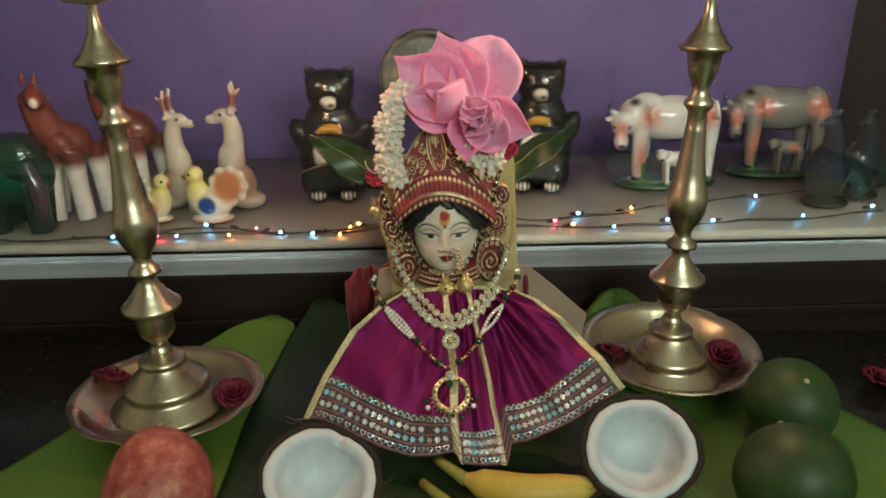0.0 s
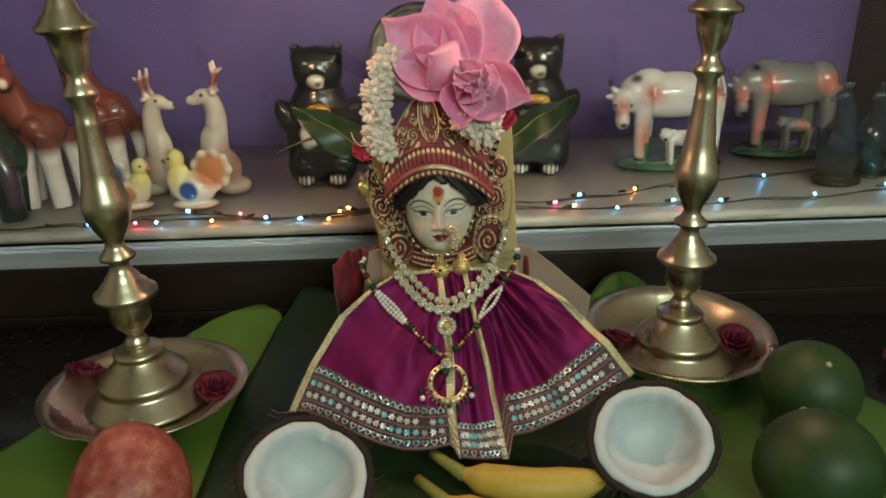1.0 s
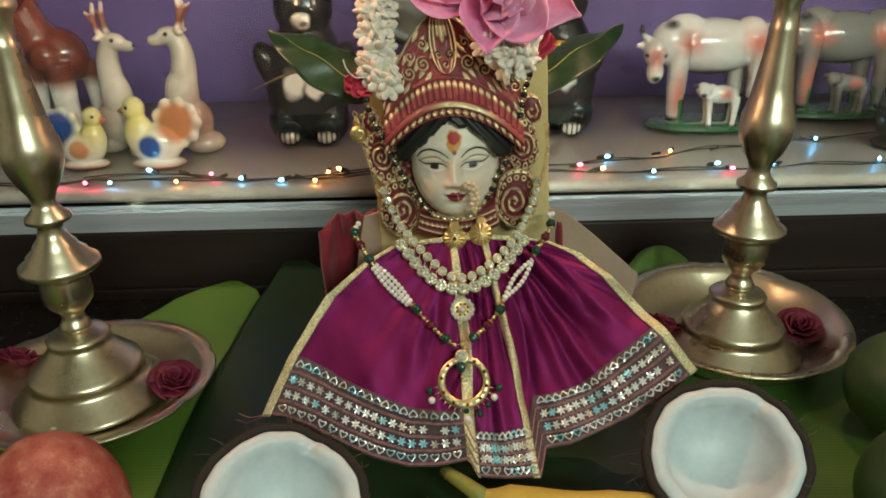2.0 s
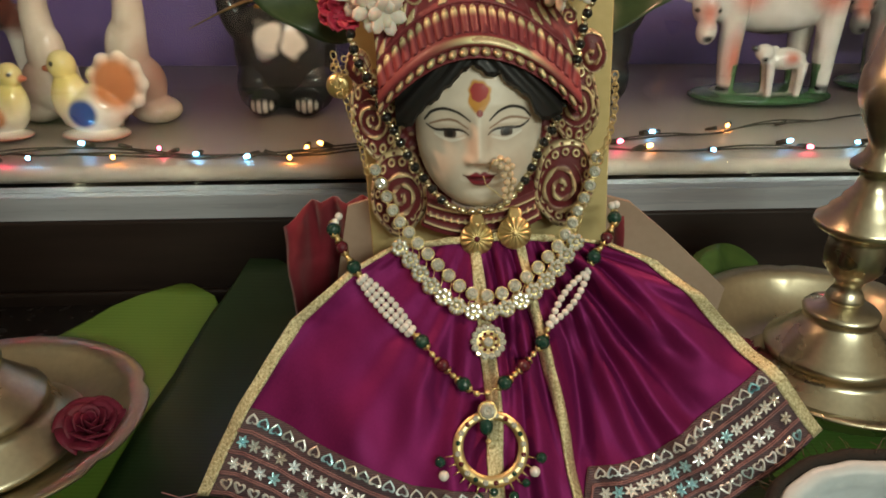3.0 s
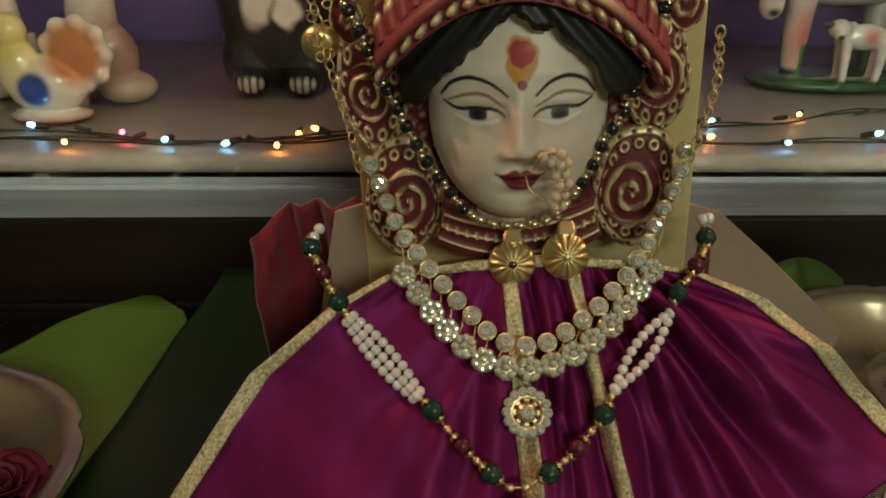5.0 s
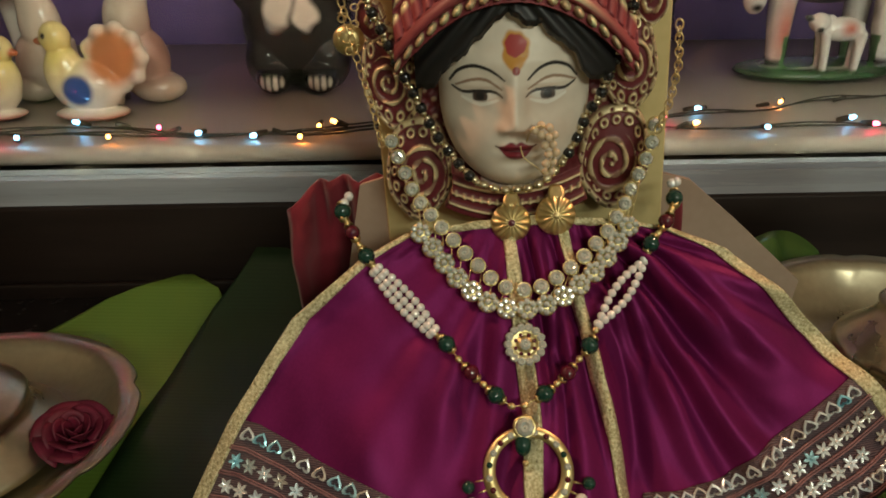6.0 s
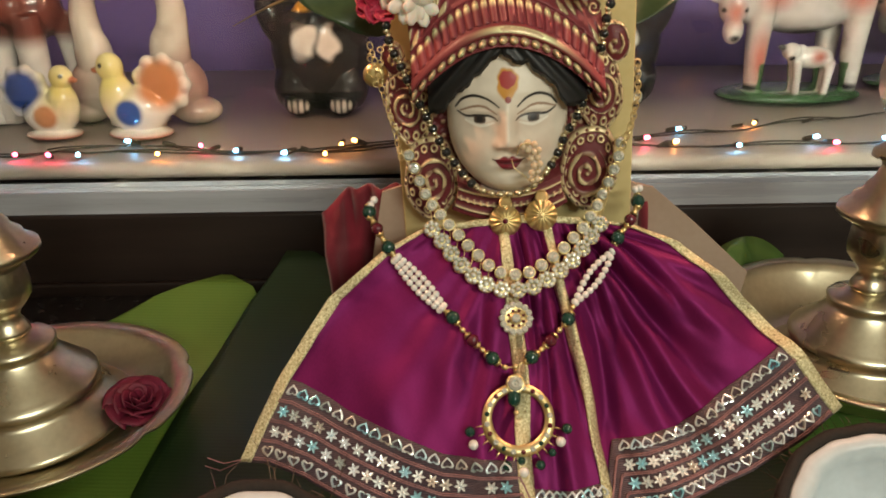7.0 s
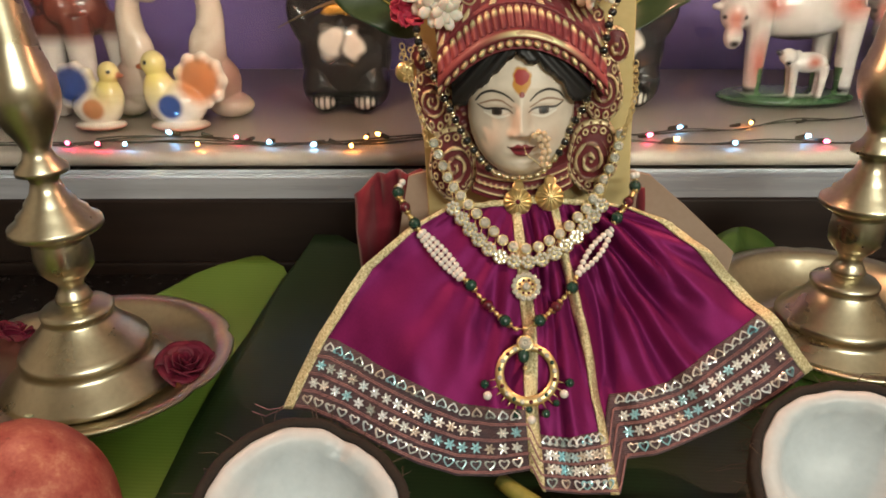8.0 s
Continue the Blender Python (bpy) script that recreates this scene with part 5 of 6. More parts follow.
M_CAP = keep_mesh("bead_cap", bm, [GOLD])


def strand(points, out=0.0065):
    """points: (kind, x, z); beads with gilt caps between them."""
    P = [(k, on_front(x, z, out)) for k, x, z in points]
    part("string", tube([p for _, p in P], 0.0003, 5), GOLD, long_beads)
    for i, (k, p) in enumerate(P):
        d = P[min(i + 1, len(P) - 1)][1] - P[max(i - 1, 0)][1]
        if k == "g":
            bead("green_bead", M_GREEN, long_beads, p, 0.0039, 0.95, d)
        elif k == "m":
            bead("maroon_bead", M_MAROON, long_beads, p, 0.0035, 0.95, d)
        elif k == "p":
            bead("pearl", M_PEARL, long_beads, p, 0.0022)
        elif k == "o":
            bead("gold_bead", M_GOLD, long_beads, p, 0.0015, 1.2, d)
        if k in "gm":
            for s in (-1, 1):
                piece("bead_cap", M_CAP, long_beads, Matrix.LocRotScale(p + d.normalized() * s * 0.0052, (-d * s).to_track_quat("Z", "Y"), (1, 1, 1)))


strand([("p", -0.0625, 0.1800), ("p", -0.0640, 0.1765), ("g", -0.0645, 0.1735), ("o", -0.0622, 0.1697), ("m", -0.0597, 0.1660), ("o", -0.0562, 0.1615), ("g", -0.0530, 0.1577), ("o", -0.0500, 0.1543)])
strand([("o", -0.0222, 0.1310), ("g", -0.0171, 0.1276), ("o", -0.0118, 0.1225), ("m", -0.0065, 0.1182), ("o", -0.0012, 0.1142), ("g", 0.0040, 0.1108), ("o", 0.0106, 0.1072), ("o", 0.0162, 0.1075), ("g", 0.0246, 0.1115), ("o", 0.0300, 0.1150), ("m", 0.0345, 0.1185), ("o", 0.0395, 0.1232), ("g", 0.0440, 0.1278), ("o", 0.0468, 0.1330)])
strand([("p", 0.0850, 0.1868), ("p", 0.0828, 0.1862), ("g", 0.0838, 0.1806), ("o", 0.0815, 0.1756), ("m", 0.0788, 0.1715), ("o", 0.0752, 0.1670), ("g", 0.0716, 0.1632), ("o", 0.0700, 0.1595)])
for ends, rows, count in ((((-0.0485, 0.1528), (-0.0232, 0.1318)), (-0.0033, 0.0, 0.0033), 11), (((0.0688, 0.1575), (0.0480, 0.1350)), (-0.0026, 0.0026), 11)):
    for off in rows:
        for k in range(count):
            t = k / (count - 1)
            w = off * math.sin(math.pi * min(max(t, 0.06), 0.94)) ** 0.4 * (1 if len(rows) == 3 else 1.2 * math.sin(math.pi * (0.1 + 0.8 * t)))
            x = ends[0][0] + (ends[1][0] - ends[0][0]) * t + w * 0.72
            z = ends[0][1] + (ends[1][1] - ends[0][1]) * t + w * 0.62 * (1 if ends[1][0] > ends[0][0] else -1)
            bead("pearl", M_PEARL, long_beads, on_front(x, z, 0.0065 + (0.0012 if off == 0 else 0)), 0.0019)

# the ring pendant with its drops
rc = on_front(0.0176, 0.0858, 0.0055)
n = 48
bm = bmesh.new()
rings = []
for i in range(n):
    a = 2 * math.pi * i / n
    inner, outer, h = 0.0120 - 0.0012 * (0.5 - 0.5 * math.sin(a)), 0.0152, 0.0011
    rings.append([bm.verts.new((q * math.cos(a), q * math.sin(a), z)) for q, z in ((inner, -h), (outer, -h), (outer + 0.0003, 0), (outer, h), (inner, h), (inner - 0.0003, 0))])
for i in range(n):
    for j in range(6):
        bm.faces.new((rings[i][j], rings[(i + 1) % n][j], rings[(i + 1) % n][(j + 1) % 6], rings[i][(j + 1) % 6]))
ringp = piece("ring_pendant", keep_mesh("ring_pendant", bm, [GOLD]), long_beads, facing(rc, SQ, scale=1.22))
for k in range(20):
    a = 2 * math.pi * (k + 0.5) / 20
    mesh = (M_GEM, M_GREEN, M_GEM, M_MAROON)[k % 4]
    s = 0.55 if mesh is M_GEM else 0.0011
    piece("stone", mesh, ringp, Matrix.LocRotScale((0.0134 * math.cos(a), 0.0134 * math.sin(a), 0.0010), None, (s, s, s * 0.8)))
for k in range(14):
    a = -math.pi * (0.06 + 0.88 * k / 13)
    d = Vector((math.cos(a), math.sin(a), 0))
    part("spike", tube([d * 0.0150, d * 0.0184], lambda s: 0.00055 * (1 - 0.8 * s), 6), GOLD, ringp)
piece("stone", M_GEM, ringp, Matrix.LocRotScale((-0.0012, 0.0150, 0.0012), None, (1.5, 1.5, 1.4)))
part("stone_rim", torus(0.0034, 0.0008, 22, 8), GOLD, ringp).matrix_basis = Matrix.Translation((-0.0012, 0.0150, 0.0010))
bead("green_drop", M_GREEN, long_beads, on_front(0.0155, 0.0945, 0.005), 0.0036, 1.35, (0, 0.6, 0.8))
bead("gold_bead", M_GOLD, long_beads, on_front(0.0165, 0.0885, 0.005), 0.0014)
for x, z, kind, r in ((-0.0054, 0.0753, "pearl", 0.0027), (-0.0072, 0.0805, "green", 0.0028), (0.0394, 0.0773, "pearl", 0.0027), (0.0427, 0.0825, "green", 0.0028), (0.0205, 0.0650, "pearl", 0.0027), (0.0120, 0.0672, "green", 0.0026), (0.0290, 0.0680, "green", 0.0026), (0.0190, 0.0695, "green", 0.0024), (0.0350, 0.0730, "green", 0.0022)):
    bead("pearl" if kind == "pearl" else "green_drop", M_PEARL if kind == "pearl" else M_GREEN, long_beads, on_front(x, z, 0.005), r)

chain = thing("black_bead_chain", pose(0, 0, 0), "black and gold bead chain with two gold discs", "necklace")
LOOP = [(0.0654, 0.3011), (0.0624, 0.2880), (0.0601, 0.2802), (0.0578, 0.2633), (0.0538, 0.2470), (0.0501, 0.2362), (0.0464, 0.2252), (0.0420, 0.2191), (0.0391, 0.2103), (0.0325, 0.1981), (0.0228, 0.1900), (0.0129, 0.1874), (0.0031, 0.1876), (-0.0070, 0.1918), (-0.0169, 0.2016),
        (-0.0226, 0.2090), (-0.0265, 0.2155), (-0.0323, 0.2263), (-0.0391, 0.2394), (-0.0463, 0.2544), (-0.0510, 0.2636), (-0.0532, 0.2737)][::-1]
chain_depth = table_of([(0.180, 0.738), (0.19, 0.740), (0.20, 0.747), (0.22, 0.749), (0.25, 0.7505), (0.30, 0.757)])
loop = along(spline([(x, chain_depth(z), z) for x, z in LOOP], 10), 104)
part("string", tube(loop, 0.0003, 5), GOLD, chain)
for k, p in enumerate(loop):
    low = 42 <= k <= 58
    if low and k % 2:
        continue
    if low:
        bead("gold_bead", M_PALE, chain, p, 0.0019, 1.3, loop[min(k + 1, 103)] - loop[k - 1])
    elif k % 3 == 0:
        bead("black_bead", M_BLACK, chain, p, 0.0026)
    else:
        bead("gold_bead", M_PALE, chain, p + Vector((0.0004 * (-1) ** k, 0, 0)), 0.00175)
bm = lathe(smooth_profile([(0, 0.0040), (0.0018, 0.0038), (0.0050, 0.0030), (0.0080, 0.0012), (0.0086, 0.0003), (0.0088, -0.0003), (0.0080, -0.0008), (0, -0.0004)], 4), 56)
for v in bm.verts:
    r0, a0 = math.hypot(v.co.x, v.co.y), math.atan2(v.co.y, v.co.x)
    if 0.0018 < r0 < 0.0085 and v.co.z > 0:
        v.co.z += 0.0005 * math.cos(14 * a0)
M_DISC = keep_mesh("gold_disc", bm, [GOLD])
for x, z, red in ((0.0108, 0.1710, True), (0.0305, 0.1748, False)):
    disc = piece("gold_disc", M_DISC, chain, facing(Vector((x, 0.7410, z)), (0, -0.93, 0.35)))
    piece("disc_stone", M_MAROON if red else M_GOLD, disc, Matrix.LocRotScale((0, 0, 0.0040), None, (0.0016, 0.0016, 0.0008)))
    part("hanger", shell(lambda u, v: ((u - 0.5) * 0.0075 * math.sin(math.pi * min(1, 0.25 + 0.6 * v)), 0.0070 + 0.0066 * v, 0.0012 - 0.0030 * v), 6, 5, 0.0006), GOLD, disc)

nath = thing("nose_ring", pose(0, 0, 0), "gold wire nose ring clustered with small pearls", "nose ring")
NP = [(0.0178, 0.2188), (0.0205, 0.2205), (0.0238, 0.2200), (0.0262, 0.2165), (0.0236, 0.2160), (0.0258, 0.2125), (0.0224, 0.2125), (0.0272, 0.2090), (0.0240, 0.2088), (0.0262, 0.2050), (0.0232, 0.2048), (0.0258, 0.2010), (0.0205, 0.2170), (0.0236, 0.2005)]
for k, (x, z) in enumerate(NP):
    bead("pearl", M_NATH, nath, (x, 0.7275 + 0.0015 * (k % 2), z - 0.0012), 0.0018)
part("wire", tube(spline([(0.0150, 0.7300, 0.2120), (0.0165, 0.7262, 0.2180), (0.0210, 0.7270, 0.2195), (0.0255, 0.7285, 0.2140), (0.0262, 0.7280, 0.2060), (0.0235, 0.7270, 0.1995), (0.0185, 0.7262, 0.2030), (0.0140, 0.7262, 0.2065), (0.0125, 0.7285, 0.2105)], 6), 0.0003, 6), GOLD, nath)

ear = thing("gold_earring", pose(-0.0600, 0.7560, 0.2480, 90, 0, 8), "domed gold earring hanging beside the mask", "earring")
part("dome", lathe(smooth_profile([(0, 0.004), (0.004, 0.0034), (0.0062, 0.0014), (0.0066, 0), (0.006, -0.0008), (0, -0.0004)], 4), 28), GOLD, ear)
for k in range(9):
    part("loop", torus(0.0016, 0.00035, 12, 6), GOLD, ear).matrix_basis = Matrix.Translation((0.0035 * math.sin(k * 1.7), -0.004 + 0.0022 * k, 0.004 - 0.0002 * k)) @ Matrix.Rotation(k * 1.1, 4, "X")


# ---- flowers and leaves on the crown
def petal_shell(base, tip, width, cup, blunt, bend, thick=0.0007, nu=12, nv=16):
    base, tip = Vector(base), Vector(tip)
    ax = tip - base
    side = ax.cross(Vector((0, -1, 0.25))).normalized()
    front = side.cross(ax).normalized()
    if front.y > 0:
        front = -front

    def place(u, v):
        w = width * (math.sin(math.pi * min(0.97, 0.10 + (0.70 if blunt else 0.82) * v)) ** (0.55 if blunt else 0.95)) * (1 - (v ** (7 if blunt else 4)) * (0.72 if blunt else 0.96))
        s = (2 * u - 1)
        return base + ax * v + side * (0.5 * w * s) + front * (cup * (s * s - 0.35) * math.sin(math.pi * min(v + 0.08, 1)) + bend * v * v + 0.0010 * math.sin(7 * v + 4 * s))

    return shell(place, nu, nv, thick)


lotus = thing("lotus_flower", pose(0, 0, -0.008), "half-open pink lotus flower set on the crown", "lotus")
LC = (0.034, 0.752, 0.358)
for tip, width, cup, blunt, bend in (((-0.038, 0.778, 0.406), 0.070, 0.012, False, 0.004), ((0.003, 0.786, 0.429), 0.066, 0.010, False, 0.0), ((0.062, 0.792, 0.424), 0.070, 0.014, True, -0.004), ((-0.034, 0.768, 0.364), 0.052, 0.016, False, 0.006),
                                     ((0.094, 0.738, 0.340), 0.050, 0.018, False, 0.012), ((0.030, 0.722, 0.314), 0.042, 0.014, False, 0.012), ((0.068, 0.726, 0.326), 0.040, 0.016, True, 0.014), ((-0.002, 0.742, 0.382), 0.050, -0.014, False, 0.018)):
    part("petal", petal_shell(LC, tip, width, cup, blunt, bend), LOTUS, lotus)
BC = Vector((0.040, 0.742, 0.356))
for ring, (count, reach, up_) in enumerate(((4, 0.019, 0.018), (4, 0.012, 0.026), (3, 0.006, 0.028))):
    for k in range(count):
        a = 2 * math.pi * k / count + 0.5 * ring
        tip = BC + Vector((reach * math.cos(a) + 0.004, -up_, reach * math.sin(a) * 0.9 + 0.004))
        part("petal", petal_shell(BC + Vector((0.003 * math.cos(a), 0, 0.003 * math.sin(a))), tip, 0.030 - 0.005 * ring, -0.008, True, 0.0), LOTUS, lotus)

bm = bmesh.new()
for k in range(6):
    a = 2 * math.pi * k / 6
    tip = (0.0060 * math.cos(a), 0.0060 * math.sin(a), 0.0030)
    ball((0.0035 * math.cos(a), 0.0035 * math.sin(a), 0.0016), (0.0040, 0.0026, 0.0012), bm, 8, 6, Euler((0, -0.55, a)))
tube([(0, 0, -0.008), (0, 0, -0.002), (0, 0, 0.001)], lambda s: 0.0007 + 0.0006 * s, 6, bm)
M_JAS = keep_mesh("jasmine_flower", bm, [JASMINE])


def garland(name, path, width, count, label, seed):
    ob = thing(name, pose(0, 0, 0), label, "garland", "jasmine strings")
    r = random.Random(seed)
    line = spline(path, 12)
    part("thread", tube(line, 0.0004, 5), JASMINE, ob, "white thread")
    for p in along(line, count):
        n = Vector((r.uniform(-1, 1), r.uniform(-1.5, -0.1), r.uniform(-0.9, 0.7))).normalized()
        q = p + n * width * r.uniform(0.55, 1.0)
        piece("jasmine_flower", M_JAS, ob, facing(q, n, (0, 0, 1), r.uniform(0, 6), r.uniform(1.25, 1.8)))
    return ob


garland("jasmine_garland", [(-0.030, 0.773, 0.370), (-0.036, 0.771, 0.358), (-0.0430, 0.768, 0.342), (-0.0460, 0.766, 0.322), (-0.0430, 0.764, 0.296), (-0.0405, 0.760, 0.286)], 0.0095, 44, "string of cream jasmine flowers hanging from the crown", 2)
garland("jasmine_garland", [(0.033, 0.742, 0.309), (0.045, 0.740, 0.319), (0.058, 0.744, 0.312), (0.048, 0.740, 0.302)], 0.0085, 22, "small bunch of cream jasmine under the lotus", 5)
part("thread_end", tube(spline([(-0.050, 0.756, 0.290), (-0.060, 0.752, 0.290), (-0.066, 0.751, 0.296), (-0.068, 0.75, 0.303)], 5), 0.0005, 5), JASMINE, bpy.data.objects["jasmine_garland"])


def loose_petals(m, label, seed, count, size):
    ob = thing("red_flower", m, label, "flower", "red flowers on the crown")
    r = random.Random(seed)
    for k in range(count):
        a = 2 * math.pi * k / count
        tip = Vector((size * math.cos(a), r.uniform(-0.6, 0.2) * size, size * math.sin(a) * 0.7))
        part("petal", petal_shell((0, 0, 0), tip, size * 0.9, 0.3 * size, True, 0.0, 0.0006, 8, 8), RED_PETAL, ob)
    return ob


loose_petals(pose(-0.0580, 0.762, 0.2835), "small crimson flower tucked under the jasmine", 3, 7, 0.0125)
loose_petals(pose(0.0590, 0.768, 0.312), "crimson flower tucked behind the lotus", 4, 9, 0.022)
loose_petals(pose(0.006, 0.770, 0.343), "crimson petals under the lotus", 6, 7, 0.020)


def betel_leaf(base, tip, width, face, curl, label):
    base, tip, face = Vector(base), Vector(tip), Vector(face).normalized()
    ax = tip - base
    side = ax.cross(face).normalized()
    n = side.cross(ax).normalized()

    def place(u, v):
        s = 2 * u - 1
        w = width * math.sin(math.pi * min(1, 0.04 + 0.96 * v ** 0.8)) ** 0.8
        return base + ax * v + side * (0.5 * w * s) + n * (curl * math.sin(math.pi * v) - 0.10 * width * abs(s) + 0.0015 * math.sin(16 * v + 3 * s))

    ob = thing("betel_leaf", pose(0, 0, 0), label, "leaf", "leaves behind the crown")
    part("blade", shell(place, 16, 22, 0.0005), BETEL, ob)
    part("midrib", tube([place(0.5, t) + n * 0.0004 for t in np.linspace(0, 0.97, 14)], lambda s: 0.0008 * (1.1 - s), 6), BANANA_STEM, ob, "pale midrib")
    return ob


betel_leaf((-0.052, 0.785, 0.270), (-0.132, 0.806, 0.316), 0.042, (0.25, -0.75, 0.75), 0.004, "dark green betel leaf tucked behind the crown")
for tip, lift in (((-0.158, 0.835, 0.262), 0.018), ((-0.128, 0.842, 0.286), 0.008)):
    blade = thing("grass_blade", pose(0, 0, 0), "thin dry olive-brown grass blade beside the crown", "leaf", "dry blades beside the crown")
    root, ax = Vector((-0.050, 0.790, 0.272)), Vector(tip) - Vector((-0.050, 0.790, 0.272))
    part("blade", shell(lambda u, v: root + ax * v + Vector((0, (u - 0.5) * 0.010 * (1 - v) ** 0.6, lift * math.sin(math.pi * v ** 0.8) + 0.004 * (u - 0.5) * (1 - v))), 4, 24, 0.0006), DRY_BLADE, blade)
betel_leaf((0.062, 0.792, 0.272), (0.152, 0.872, 0.312), 0.042, (-0.2, -0.55, 0.85), 0.004, "dark green betel leaf behind the lotus")


# ---- glazed figures on the shelf
SHELF = 0.1182


def bear(m, label):
    bm = bmesh.new()
    ball((0, 0, 0.068), (0.050, 0.043, 0.068), bm, 28, 18)
    ball((0, 0, 0.115), (0.040, 0.034, 0.045), bm, 24, 16)
    ball((0, -0.004, 0.168), (0.034, 0.031, 0.036), bm, 24, 16)
    for s in (-1, 1):
        ball((s * 0.021, -0.004, 0.185), (0.014, 0.02, 0.016), bm, 14, 10)
        ball((s * 0.0270, -0.002, 0.1985), (0.0085, 0.0055, 0.0085), bm, 12, 8)
        ball((s * 0.040, -0.014, 0.098), (0.016, 0.022, 0.036), bm, 16, 12, Euler((0.3, s * 0.35, 0)))
        ball((s * 0.022, -0.034, 0.105), (0.022, 0.012, 0.011), bm, 14, 10, Euler((0, s * 0.4, s * 0.5)))
        ball((s * 0.021, -0.030, 0.016), (0.016, 0.022, 0.016), bm, 14, 10)
        ball((s * 0.026, -0.012, 0.030), (0.022, 0.028, 0.03), bm, 16, 12)
    ball((0, -0.033, 0.158), (0.016, 0.013, 0.014), bm, 16, 12)
    ball((0, -0.041, 0.119), (0.018, 0.009, 0.0075), bm, 14, 10)

    def colour(co):
        c = flat_paint(co, (0.008, 0.008, 0.009))
        front = co[:, 1] < -0.012
        w = noise_field(co, 130)
        for place, size, rgb in (((0, -0.046, 0.156), (0.0120, 0.012, 0.0115), (0.40, 0.36, 0.31)), ((0, -0.047, 0.1195), (0.019, 0.010, 0.008), (0.42, 0.22, 0.03)), ((-0.014, -0.045, 0.082), (0.013, 0.014, 0.020), (0.66, 0.62, 0.55)),
                                 ((0.013, -0.045, 0.080), (0.012, 0.014, 0.018), (0.66, 0.62, 0.55)), ((-0.014, -0.034, 0.182), (0.005, 0.008, 0.0018), (0.3, 0.27, 0.24)), ((0.014, -0.034, 0.182), (0.005, 0.008, 0.0018), (0.3, 0.27, 0.24))):
            c = dab(c, co + 0.0042 * w[:, None], place, size, rgb, 0.2)
        for s in (-1, 1):
            c = dab(c, co, (s * 0.0285, -0.007, 0.206), (0.006, 0.006, 0.0065), (0.05, 0.04, 0.04))
            for t in (-0.008, -0.002, 0.004, 0.010):
                c = dab(c, co, (s * 0.021 + t, -0.050, 0.013), (0.0022, 0.006, 0.008), (0.68, 0.64, 0.56), 0.3)
        c = dab(c, co, (0.004, -0.048, 0.154), (0.005, 0.008, 0.004), (0.08, 0.06, 0.05))
        return c

    return sculpt("bear_figurine", bm, 0.0021, colour, m, label, "figurine", "pair of bears")


def noise_field(co, f):
    return np.sin(f * co[:, 0] + 2 * np.sin(f * 0.7 * co[:, 2])) * np.sin(f * 0.8 * co[:, 2] + 1.3) * np.sin(f * 0.9 * co[:, 1] + 0.4)


